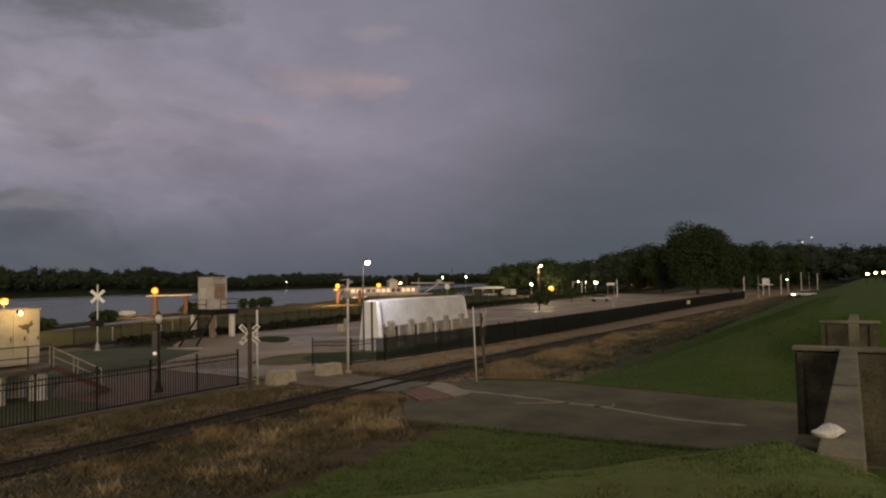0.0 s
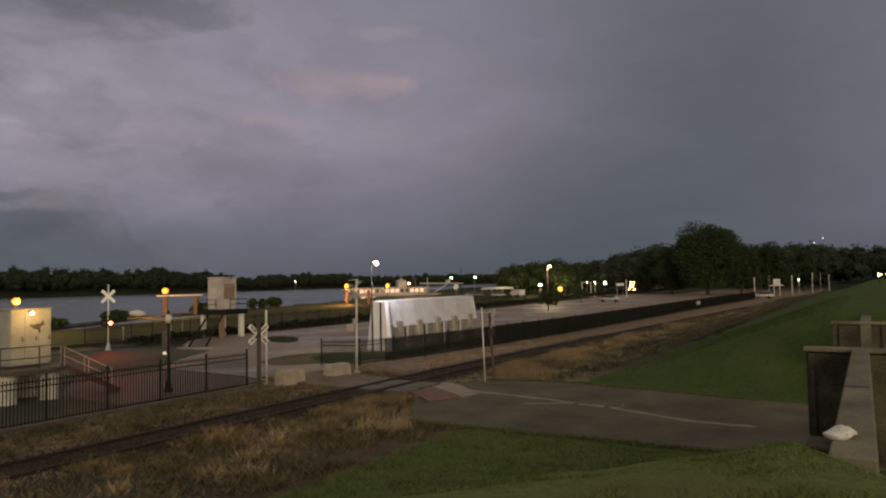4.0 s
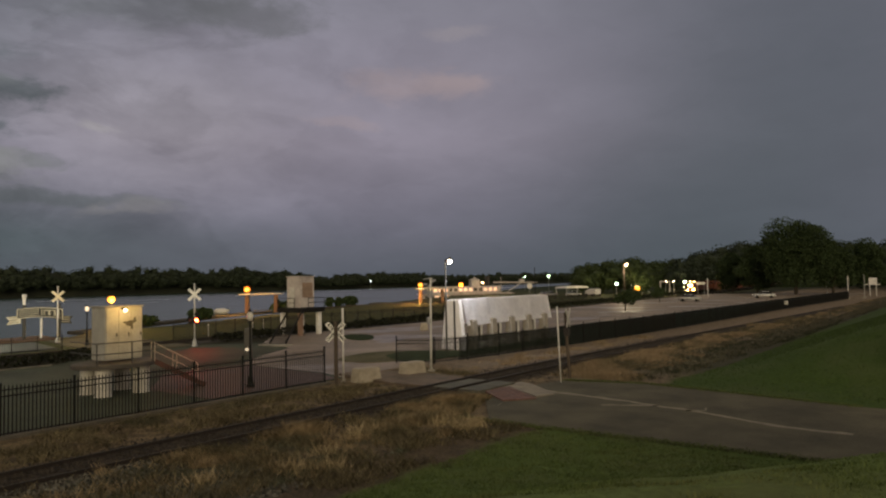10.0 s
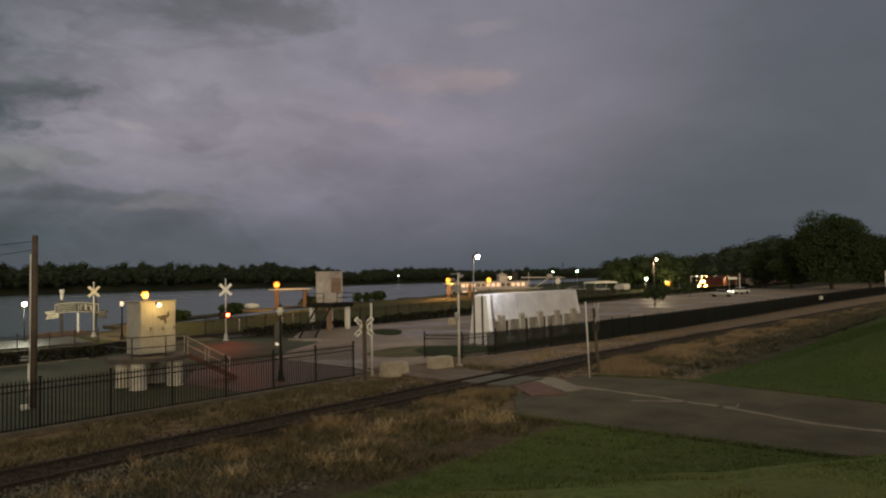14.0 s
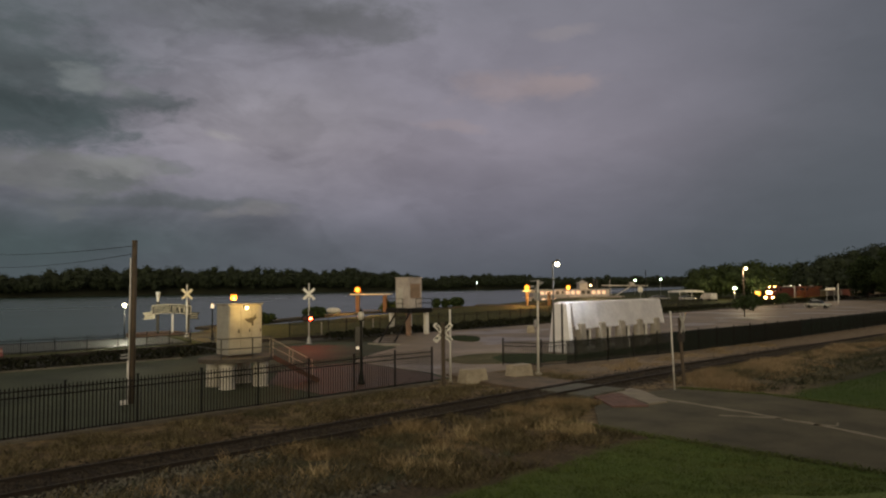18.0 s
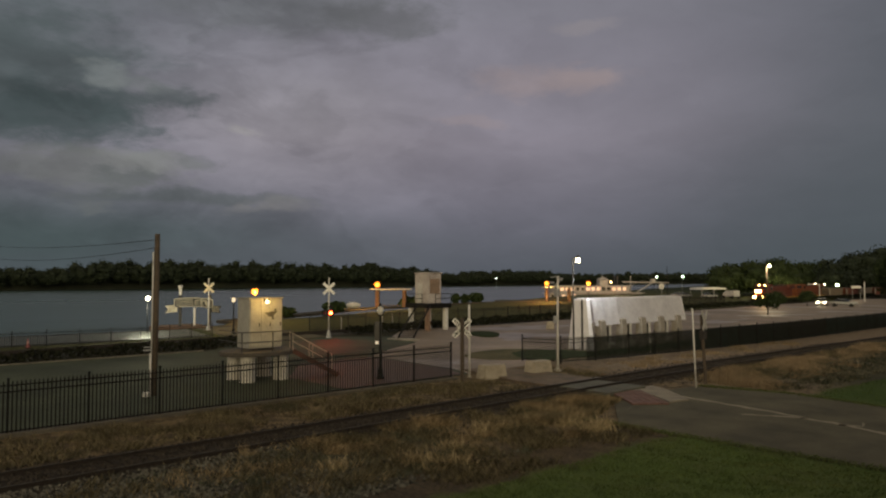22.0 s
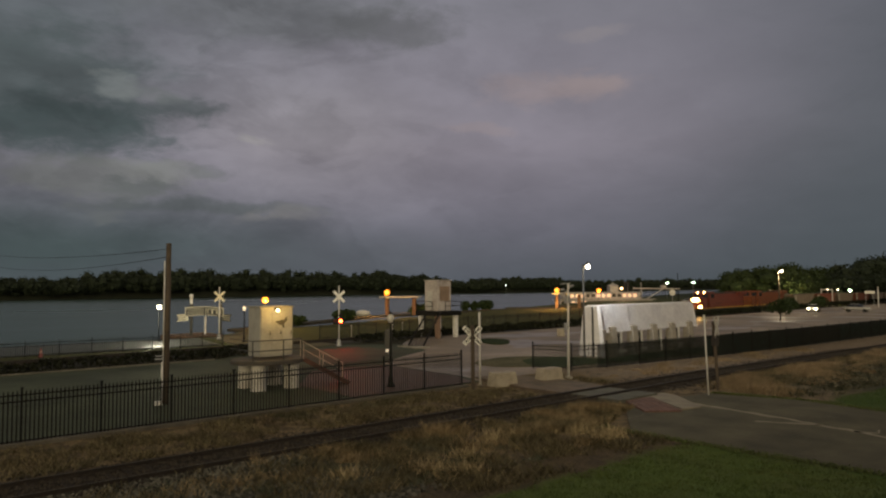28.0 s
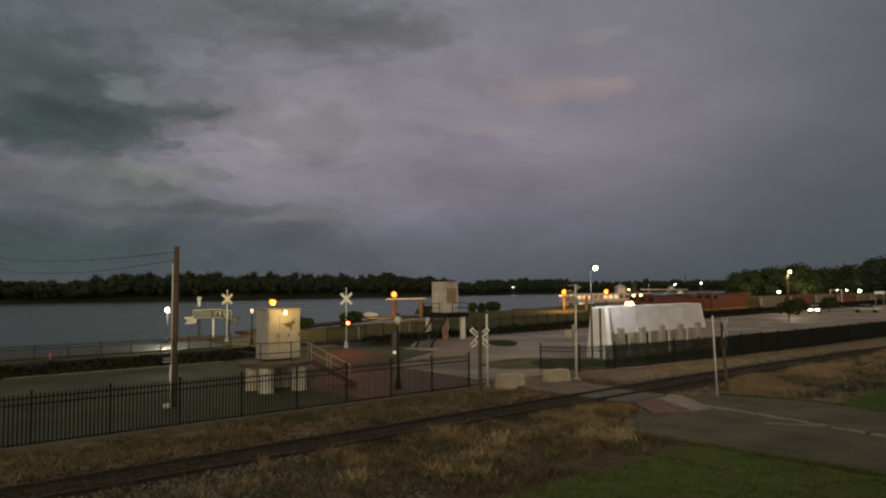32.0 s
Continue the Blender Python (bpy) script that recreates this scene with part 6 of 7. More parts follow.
# ---------------------------------------------------------------- excursion boat and landing
def excursion_boat():
    root = thing("excursion_boat", pose(-150, 207, -3.0, 0, 0, 54), "white excursion boat with rows of orange-lit windows", "boat")
    W = mat("boat_white", (0.50, 0.47, 0.45), (0.36, 0.33, 0.31), 0.8, 0.6)
    bm = bmesh.new()
    prism(bm, [(-20, 0.9), (-18.5, -0.4), (17.5, -0.4), (21, 1.0), (-20, 1.0)], -4.2, 4.2)
    part("hull", bm, mat("hull_paint", (0.20, 0.19, 0.18), (0.13, 0.12, 0.12), 1, 0.6), root)
    for z, x0, x1, w in ((1.0, -18.5, 15.5, 3.9), (3.6, -17, 11.0, 3.5)):
        bm = bmesh.new()
        box(bm, ((x0 + x1) / 2, 0, z + 1.2), (x1 - x0, w * 2 - 0.5, 2.3))
        cab = part("cabin", bm, W, root)
        bm = bmesh.new()
        box(bm, ((x0 + x1) / 2, 0, z + 2.48), (x1 - x0 + 1.6, w * 2 + 1.0, 0.16))
        part("deck_roof", bm, W, root)
        n = int((x1 - x0) / 1.9)
        for k in range(n):
            x = x0 + 1.2 + k * 1.9
            for s in (-1,):
                bm = bmesh.new()
                box(bm, (x, s * (w - 0.23), z + 1.35), (1.25, 0.06, 1.2))
                part("window", bm, glow("boat_window", (1.0, 0.66, 0.45), 0.75) if (k * 7 + int(z)) % 5 not in (1, 3) else mat("boat_dark_window", (0.06, 0.05, 0.04), (0.04, 0.035, 0.03), 3, 0.2), cab)
        for k in range(18):
            x = x0 - 0.5 + k * (x1 - x0 + 1) / 17
            bm = bmesh.new()
            rod(bm, (x, -w - 0.4, z), (x, -w - 0.4, z + 2.4), 0.05, n=5)
            part("stanchion", bm, W, root)
    bm = bmesh.new()
    box(bm, (2.0, 0, 7.2), (3.2, 3.2, 2.2))
    bevel(bm, 0.08, 1)
    part("pilothouse", bm, W, root)
    bm = bmesh.new()
    lathe(bm, [(2.5, 8.3), (1.2, 8.8), (0.15, 9.3), (0.1, 9.8)], 8, (2.0, 0, 0))
    part("pilothouse_roof", bm, W, root)
    for y in (-1.6, 1.6):
        bm = bmesh.new()
        lathe(bm, [(0.4, 6.1), (0.4, 9.0), (0.55, 9.3), (0.5, 9.6)], 12, (7.0, y, 0))
        part("chimney", bm, mat("chimney_black", (0.03, 0.03, 0.03), (0.02, 0.02, 0.02), 3, 0.6), root)
    for x, z in ((4.4, 7.4),):
        bm = bmesh.new()
        ball(bm, (x, -2.2, z), 0.35)
        part("deck_lamp", bm, glow("boat_lamp", (1.0, 0.62, 0.3), 12), root, "lit deck lamp", smooth=True)
    bm = bmesh.new()
    rod(bm, (12.5, 0, 1), (12.5, 0, 9.4), 0.14, n=8)
    bar(bm, (9.5, 0, 7.4), (27.0, 0, 7.1), 0.5, 0.45)
    bar(bm, (13.0, 0, 2.6), (20.5, 0, 7.0), 0.3, 0.3)
    box(bm, (20.8, 0, 7.9), (1.6, 1.2, 1.2))
    part("stage_crane", bm, W, root)


excursion_boat()
# added light without a fixture, brightens the boat's white walls
put_light("boat_fill_light", (-134, 194, 3.2), 3200, (1.0, 0.60, 0.34), 0.5)


def marina():
    root = thing("marina_canopy", pose(-99, 190, 0, 0, 0, 62), "white flat boat canopy on posts at the marina", "canopy")
    bm = bmesh.new()
    prism(bm, [(-4.3, 2.3), (4.3, 2.3), (3.6, 2.75), (0.4, 3.0), (-3.6, 2.75)], -3.0, 3.0)
    part("roof", bm, white_paint(), root)
    for x in (-3.9, 0, 3.9):
        for y in (-2.6, 2.6):
            bm = bmesh.new()
            rod(bm, (x, y, 0), (x, y, 2.35), 0.08, n=8)
            part("post", bm, galvanised(), root)


marina()


def van(at, label):
    root = thing("box_truck", at, label, "truck")
    bm = bmesh.new()
    box(bm, (-0.5, 0, 1.35), (3.4, 1.9, 1.6))
    bevel(bm, 0.06, 1)
    part("cargo_box", bm, white_paint(), root)
    bm = bmesh.new()
    prism(bm, [(1.25, 0.5), (2.9, 0.5), (2.9, 1.1), (2.2, 1.75), (1.25, 1.75)], -0.95, 0.95)
    bevel(bm, 0.06, 1)
    part("cab", bm, white_paint(), root)
    for x in (-1.6, 2.2):
        for y in (-0.95, 0.95):
            bm = bmesh.new()
            rod(bm, (x, y - 0.12, 0.42), (x, y + 0.12, 0.42), 0.42, n=14)
            part("wheel", bm, mat("tyre", (0.02, 0.02, 0.02), (0.014, 0.014, 0.014), 4, 0.85), root)


van(pose(-88.5, 183, 0, 0, 0, 150), "white box truck parked at the marina")
for k, (x, y, a) in enumerate(((-95, 183, 60), (-102, 182, 70), (-106, 186, 65))):
    car("parked_car", pose(x, y, 0.0, 0, 0, a), (("silver", (0.42, 0.42, 0.40)), ("grey", (0.18, 0.18, 0.19)))[k % 2], "pale car parked beside the marina canopy")


# ---------------------------------------------------------------- lamps of the car park and beyond
street_lamp("street_lamp", pose(-55.5, 128.5, 0), 7.85, 0.5, 30, "lit white lamp on a wooden pole in the car park", GLOW_W, 0.20, old_wood(), 0.13)
put_light("car_park_light", (-55.0, 128.2, 7.3), 950, (1.0, 0.78, 0.52))
# azimuth, distance, height, glow, bulb radius (enlarged for glare)
for k, (az, r, h, gl, b) in enumerate(((24.0, 215, 3.6, GLOW_G, 0.40), (22.8, 222, 3.9, GLOW_G, 0.26), (22.4, 214, 2.4, GLOW_S, 0.8), (22.0, 226, 4.2, GLOW_G, 0.22), (20.2, 225, 3.9, GLOW_W, 0.22), (19.6, 226, 3.8, GLOW_W, 0.2), (18.8, 228, 3.7, GLOW_G, 0.40),
                                         (31.35, 330, 6.7, GLOW_G, 0.38), (29.4, 320, 6.8, GLOW_G, 0.42), (9.0, 215, 4.4, GLOW_W, 0.28), (4.7, 225, 3.5, GLOW_G, 0.22), (21.5, 230, 3.0, GLOW_S, 0.4))):
    x, y = polar(az, r)
    street_lamp("street_lamp", pose(x, y, float(height(x, y))), h - float(height(x, y)) + 0.1, 0.3, 90, ("lit orange street lamp" if gl is GLOW_S else "lit pale street lamp") + " on a grey pole behind the railway", gl, b, galvanised(), 0.07)
for az, r in ((24.0, 213), (22.4, 212), (18.8, 226)):
    x, y = polar(az, r)
    put_light("street_light", (x, y, 3.4), 1700, (1.0, 0.76, 0.42))
for az, r, z, b in ((-1.4, 150, 5.2, 0.24), (-0.9, 150, 5.2, 0.24), (-0.4, 150, 5.0, 0.26)):
    x, y = polar(az, r)
    street_lamp("levee_lamp", pose(x, y, float(height(x, y))), z - float(height(x, y)), 0.1, 90, "lit warm lamp on a short post beyond the levee", glow("levee_glow", (1.0, 0.72, 0.36), 14), b, black_metal(), 0.05)
for az, r, z, b in ((3.6, 330, 18.6, 0.35), (3.0, 335, 20.6, 0.3), (5.9, 330, 14.2, 0.3)):
    x, y = polar(az, r)
    street_lamp("hill_lamp", pose(x, y, float(height(x, y))), z - float(height(x, y)), 0.2, 90, "lit white lamp above the trees on the hill", glow("hill_glow", (0.92, 0.95, 0.85), 1.2), b, black_metal(), 0.08)
beacon = street_lamp("river_beacon", pose(-640, 660, -3), 11.5, 0.1, 0, "small white navigation beacon near the far bank", glow("beacon_glow", (0.95, 1.0, 0.95), 10), 0.7, galvanised(), 0.12)
dark_pole = thing("dark_pole", pose(-112, 190, -0.5), "tall thin dark pole at the landing", "pole")
bm = bmesh.new()
rod(bm, (0, 0, 0), (0, 0, 9.5), 0.16, 0.1, 8)
part("shaft", bm, black_metal(), dark_pole)


x, y = polar(30.95, 213)
root = thing("round_sign", pose(x, y, -0.3, 0, 0, 31), "white round-topped board on a thin post at the landing", "sign")
bm = bmesh.new()
rod(bm, (0, 0, 0), (0, 0, 3.2), 0.07, n=8)
part("post", bm, galvanised(), root)
bm = bmesh.new()
prism(bm, [(-0.55, 2.7), (0.55, 2.7)] + [(0.82 * math.cos(a), 3.55 + 0.82 * math.sin(a)) for a in np.linspace(-0.5, math.pi + 0.5, 14)], -0.06, 0.06)
part("board", bm, white_paint(), root)

# small ornamental trees in the car park
for k, (x, y, h) in enumerate(((-43.7, 101.1, 2.95), (-50.85, 121.4, 2.9), (-52.1, 137.6, 2.9))):
    tree(60 + k, h, 3.7, 1100, 0.17, DARK_LEAF, "small dark round tree in a car park island", pose(x, y, 0), 0.42, "car park trees")


# posts and a white board beside the railway
for az, r, hgt in ((17.1, 185, 4.9), (20.6, 198, 4.4), (19.9, 198, 4.2)):
    x, y = polar(az, r)
    root = thing("white_post", pose(x, y, -0.3), "white painted post beside the river railway", "pole", "railway posts")
    bm = bmesh.new()
    rod(bm, (0, 0, 0), (0, 0, hgt), 0.12, n=8)
    part("shaft", bm, white_paint(), root)
    if az == 20.6:
        bm = bmesh.new()
        bar(bm, (0, 0, hgt - 0.2), (2.3, 0.95, hgt - 0.2), 0.12, 0.16)
        part("crossbar", bm, white_paint(), root)
    bm = bmesh.new()
    box(bm, (0, 0, 0.15), (0.5, 0.5, 0.3))
    part("foot", bm, concrete(), root)
x, y = polar(17.6, 192)
root = thing("white_board", pose(x, y, -0.3, 0, 0, 18), "white lit board on two legs beside the railway", "sign")
for dx in (-0.8, 0.8):
    bm = bmesh.new()
    rod(bm, (dx, 0, 0), (dx, 0, 3.4), 0.05, n=8)
    part("leg", bm, galvanised(), root)
bm = bmesh.new()
box(bm, (0, 0, 3.55), (2.1, 0.2, 0.6))
bevel(bm, 0.04, 1)
part("board", bm, white_paint(), root)
# added light with no lamp of its own, brightens the white board
put_light("board_fill_light", (x + 1.6, y - 5.0, 4.2), 170, (1.0, 0.72, 0.4))

# far crossing with white posts
for k, (px_, py_, h) in enumerate(((-21.3, 158, 4.6), (-19.2, 164, 4.9), (-16.9, 188, 4.9), (-15.6, 192, 5.6), (-13.6, 205, 5.4), (-12.3, 215, 5.6), (-10.8, 226, 5.0))):
    root = thing("white_post", pose(px_, py_, 0), "white painted pole at the far road crossing", "pole", "far crossing poles")
    bm = bmesh.new()
    rod(bm, (0, 0, 0), (0.05, 0, h), 0.095 if k in (0, 2, 4, 6) else 0.045, n=8)
    part("shaft", bm, white_paint() if k in (0, 2, 4, 6) else galvanised(), root)
    bm = bmesh.new()
    box(bm, (0, 0, 0.2), (0.6, 0.6, 0.4))
    part("foot", bm, concrete(), root)
root = thing("signal_cabinet", pose(-19.6, 182, 0, 0, 0, 5), "pale sign board on two legs at the far crossing", "sign")
for x in (-0.9, 0.9):
    bm = bmesh.new()
    rod(bm, (x * 0.7, 0, 0), (x * 0.7, 0, 2.6), 0.085, n=8)
    part("leg", bm, white_paint(), root)
bm = bmesh.new()
box(bm, (0, 0, 2.55), (3.0, 0.22, 0.2))
part("beam", bm, white_paint(), root)
bm = bmesh.new()
box(bm, (0, 0, 3.35), (1.6, 0.22, 1.4))
bevel(bm, 0.05, 1)
part("board", bm, white_paint(), root)

# ---------------------------------------------------------------- lawn islands, crossing and patches
# dark green with the fence strip's shade in it; the bed shares it
SHADED_LAWN = mat("lawn", (0.034, 0.050, 0.018), (0.018, 0.027, 0.010), 1.2, 0.95, bump=0.6, fine=25, wear=0.5, spec=0.1)
slab("lawn_island", rounded([(-34.4, 32.0), (-35.4, 35.2), (-35.0, 37.4), (-32.6, 39.3), (-30.6, 36.5), (-29.6, 33.6), (-30.8, 31.5), (-32.6, 31.2)]), -0.2, 0.066, mat("worn_lawn", (0.125, 0.110, 0.066), (0.062, 0.062, 0.032), 0.5, 0.95, bump=0.6, fine=25, wear=0.5, spec=0.1), "worn olive lawn island behind the fence gap", "lawn")
slab("fence_lawn", [(-31.0, 33.9), (-28.5, 32.9), (-27.5, 42), (-26.8, 58), (-29.6, 58), (-29.62, 39.9), (-31.9, 39.5), (-33.0, 38.4), (-33.4, 37.0), (-32.8, 35.2)], -0.2, 0.072, SHADED_LAWN, "lawn strip behind the iron fence, shade put into its colour", "lawn")
slab("planting_bed", rounded([(-48.6, 45.6), (-49.3, 48.4), (-46.3, 48.2), (-42.8, 44.4), (-44.0, 43.1)]), -0.2, 0.10, SHADED_LAWN, "small oval planting bed in the plaza", "planting bed")
PANEL = mat("crossing_panel", (0.135, 0.130, 0.105), (0.085, 0.083, 0.068), 1.5, 0.85, bump=0.3, spec=0.2)
crossing = thing("track_crossing", pose(0, 0, 0), "grey concrete panels laid between the rails at the footpath crossing", "track crossing", kind="structure")
for k in range(2):
    for x0, x1 in ((-20.62, -19.58), (-19.10, -17.95)):
        bm = bmesh.new()
        y0 = 25.4 + k * 1.5
        box(bm, ((x0 + x1) / 2, y0 + 0.73, 0.06), (x1 - x0, 1.46, 0.24))
        bevel(bm, 0.015, 1)
        part("panel", bm, PANEL, crossing)
slab("footpath", [(-28.3, 26.6), (-28.0, 28.5), (-24.5, 29.2), (-21.1, 28.9), (-21.1, 25.6), (-23.5, 25.5)], -0.2, 0.13, mat("tan_path", (0.19, 0.145, 0.108), (0.105, 0.082, 0.062), 1.2, 0.85, spec=0.2), "tan worn footpath between two concrete blocks", "footpath")
slab("path_flare", [(-18.15, 27.3), (-18.15, 29.2), (-17.2, 28.8), (-15.0, 26.95), (-15.3, 25.9), (-16.5, 26.75)], -0.2, 0.10, mat("pale_flare", (0.30, 0.265, 0.21), (0.21, 0.185, 0.15), 1.5, 0.85, spec=0.2), "pale concrete flare at the path crossing", "footpath")
pad = thing("tactile_pad", pose(-16.85, 25.95, 0.0, 0, 0, -38), "red tactile paving tiles before the track", "paving", kind="structure")
tile = bmesh.new()
box(tile, (0, 0, 0.055), (0.29, 0.29, 0.11))
bevel(tile, 0.012, 1)
tile_me = mesh_of("tile", tile, mat("red_tile", (0.185, 0.105, 0.088), (0.125, 0.075, 0.063), 3, 0.8, spec=0.2, random_tint=0.35))
for i in range(11):
    for j in range(5):
        ob = new("tile", tile_me)
        ob.parent, ob.location = pad, (-1.53 + 0.305 * i, -0.61 + 0.305 * j, 0.0)

# pale sealed cracks in the levee road
SEAL = mat("pale_seal", (0.30, 0.265, 0.20), (0.20, 0.175, 0.135), 4, 0.85, bump=0.2, spec=0.2)


def ribbon(pts, w, label="pale sealed crack in the asphalt road"):
    bm = bmesh.new()
    rng = np.random.default_rng(int(abs(pts[0][0]) * 100))
    fine = []
    for (ax, ay), (bx, by) in zip(pts, pts[1:]):
        n = max(2, int(math.hypot(bx - ax, by - ay) / 0.4))
        fine += [(ax + (bx - ax) * k / n + rng.normal(0, 0.03), ay + (by - ay) * k / n + rng.normal(0, 0.05)) for k in range(n)]
    fine.append(pts[-1])
    prev = None
    for k, (x, y) in enumerate(fine):
        ww = w * (0.5 + rng.random() * 0.7)
        cur = (bm.verts.new((x, y - ww, 0.051)), bm.verts.new((x, y + ww, 0.051)))
        if prev:
            bm.faces.new((prev[0], cur[0], cur[1], prev[1]))
        prev = cur
    tagged(part("sealed_crack", bm, SEAL), label, "crack", kind="structure")


ribbon([(-16.0, 27.7), (-13.8, 27.4), (-11.8, 27.0), (-8.9, 26.4), (-5.8, 25.2), (-3.4, 25.1)], 0.16)
ribbon([(-12.2, 25.7), (-11.1, 26.3), (-10.2, 26.75)], 0.14)
ribbon([(-9.1, 26.4), (-8.4, 26.6), (-8.6, 27.2)], 0.12)
ribbon([(-15.6, 21.6), (-15.7, 23.5), (-16.0, 25.6), (-16.1, 27.3)], 0.06)

slab("brick_yard", [(-32.6, 18.0), (-27.45, 18.0), (-27.45, 25.6), (-29.5, 26.4), (-37.5, 26.9), (-37.5, 21.5)], -0.2, 0.05, mat("yard_brick", (0.105, 0.058, 0.044), (0.064, 0.040, 0.032), 0.8, 0.62, bump=0.4, fine=10, spec=0.3), "dull red brick paving inside the yard fence", "pavement")

# ---------------------------------------------------------------- small things
box_at = thing("utility_pedestal", pose(-42.8, 31.2, 0.03, 0, 0, 12), "grey metal utility pedestal with a glowing plate on the plaza", "utility box")
bm = bmesh.new()
box(bm, (0, 0, 0.95), (0.42, 0.42, 1.9))
bevel(bm, 0.03, 2)
part("body", bm, mat("pedestal_grey", (0.12, 0.112, 0.095), (0.08, 0.075, 0.062), 2, 0.6), box_at)
# faint emission put on the plate for its bright spot
bm = bmesh.new()
box(bm, (0.08, -0.24, 0.36), (0.30, 0.06, 0.22))
bevel(bm, 0.02, 1)
part("plate", bm, glow("plate_glow", (1.0, 0.84, 0.68), 0.4), box_at, "white plate with a faint glow")
for k, (x, y) in enumerate(((-60.8, 39.6), (-62.6, 47.6), (-61.0, 52.0), (-59.6, 44.0))):
    root = thing("marker_post", pose(x, y, 0), "thin white marker post beside the river track", "marker post", "marker posts")
    bm = bmesh.new()
    rod(bm, (0, 0, 0), (0, 0, 1.25), 0.042, n=8)
    part("shaft", bm, galvanised(), root)
    bm = bmesh.new()
    ball(bm, (0, 0, 1.25), 0.065, n=8)
    part("cap", bm, white_paint(), root)
for x, y, rz, w, h in ((-23.3, 110.7, 11, 1.3, 0.5),):
    root = thing("fence_notice", pose(x, y, 1.0, 0, 0, rz), "small white notice board fixed to the iron fence", "notice", "fence notices")
    bm = bmesh.new()
    box(bm, (0, 0, 0), (w, 0.03, h))
    part("board", bm, white_paint(), root)
    bm = bmesh.new()
    box(bm, (0, -0.02, 0.03), (w * 0.7, 0.012, h * 0.12))
    part("text_bar", bm, black_metal(), root)


# kerb between the yard and the track bank
yard_kerb = thing("yard_kerb", pose(0, 0, 0), "low pale concrete kerb along the yard edge", "kerb", kind="structure")
for k in range(20):
    bm = bmesh.new()
    box(bm, (-48.80, -18.9 + 2.0 * k, 0.0), (0.13, 1.97, 0.24))
    bevel(bm, 0.02, 1)
    part("kerb_stone", bm, mat("worn_kerb", (0.19, 0.175, 0.14), (0.10, 0.09, 0.073), 0.7, 0.85, bump=0.3), yard_kerb)
# cone on the promenade
cone = thing("traffic_cone", pose(-60.4, 11.2, 0.0), "red traffic cone at the promenade railing", "traffic cone")
bm = bmesh.new()
box(bm, (0, 0, 0.03), (0.42, 0.42, 0.06))
bevel(bm, 0.015, 1)
part("base", bm, black_metal(), cone)
bm = bmesh.new()
lathe(bm, [(0.17, 0.06), (0.14, 0.12), (0.045, 0.72), (0.03, 0.75)], 16)
part("body", bm, mat("cone_red", (0.20, 0.05, 0.05), (0.15, 0.04, 0.04), 4, 0.5, bump=0.03), cone, smooth=True)
bm = bmesh.new()
lathe(bm, [(0.102, 0.38), (0.076, 0.54)], 16)
part("band", bm, mat("cone_band", (0.5, 0.30, 0.28), (0.4, 0.25, 0.23), 4, 0.4), cone, "pale reflective band", smooth=True)


def wire(name, a, b, sag, r, label):
    cu = bpy.data.curves.new(name, "CURVE")
    cu.dimensions, cu.bevel_depth, cu.bevel_resolution = "3D", r, 1
    sp = cu.splines.new("POLY")
    sp.points.add(24)
    a, b = Vector(a), Vector(b)
    for k, p in enumerate(sp.points):
        t = k / 24
        p.co = (*(a.lerp(b, t) - Vector((0, 0, sag * 4 * t * (1 - t)))), 1)
    cu.materials.append(black_metal())
    tagged(new(name, cu), label, "wire")


wire("overhead_wire", (-31.65, 10.85, 6.95), (-105, 9.0, 11.2), 1.0, 0.014, "thin dark overhead wire from the wooden pole")
wire("overhead_wire", (-31.65, 10.85, 6.6), (-106, 9.4, 10.3), 1.4, 0.014, "thin dark overhead wire from the wooden pole")

# ---------------------------------------------------------------- sleepers and ballast stones
TIE = mat("sleeper_wood", (0.036, 0.028, 0.022), (0.020, 0.016, 0.013), 3, 0.95, bump=0.5, spec=0.15, random_tint=0.5)
bm = bmesh.new()
box(bm, (0, 0, 0), (2.55, 0.22, 0.16))
bevel(bm, 0.012, 1)
tie_me = mesh_of("sleeper", bm, TIE)
rng = np.random.default_rng(4)
for k in range(150):
    y = -6 + k * 0.52
    if 25.2 < y < 28.6:
        continue
    ob = new("sleeper", tie_me)
    ob.parent = near_track
    ob.matrix_basis = pose(float(lane(y)) + rng.normal(0, 0.03), y, 0.03 + rng.normal(0, 0.008), 0, 0, rng.normal(0, 0.8))


def stones(name, pts, size, material, label):
    rng = np.random.default_rng(len(pts))
    n = len(pts)
    oct_ = np.array([(1, 0, 0), (0, 1, 0), (-1, 0, 0), (0, -1, 0), (0, 0, 0.8), (0, 0, -0.6)])
    s = size * (0.5 + rng.random((n, 1, 1)))
    a = rng.random(n) * 6.28
    v = oct_[None] * s * (0.7 + 0.6 * rng.random((n, 6, 1)))
    x, y = v[..., 0] * np.cos(a)[:, None] - v[..., 1] * np.sin(a)[:, None], v[..., 0] * np.sin(a)[:, None] + v[..., 1] * np.cos(a)[:, None]
    v = np.stack([x, y, v[..., 2]], -1) + pts[:, None, :]
    f = np.array([(0, 1, 4), (1, 2, 4), (2, 3, 4), (3, 0, 4), (1, 0, 5), (2, 1, 5), (3, 2, 5), (0, 3, 5)])
    faces = (f[None] + 6 * np.arange(n)[:, None, None]).reshape(-1, 3)
    return tagged(raw(name, v.reshape(-1, 3).tolist(), faces.tolist(), material), label, "gravel", kind="stuff")


def on_ground(x, y, dz=0.0):
    return np.stack([x, y, height(x, y) + dz], 1)


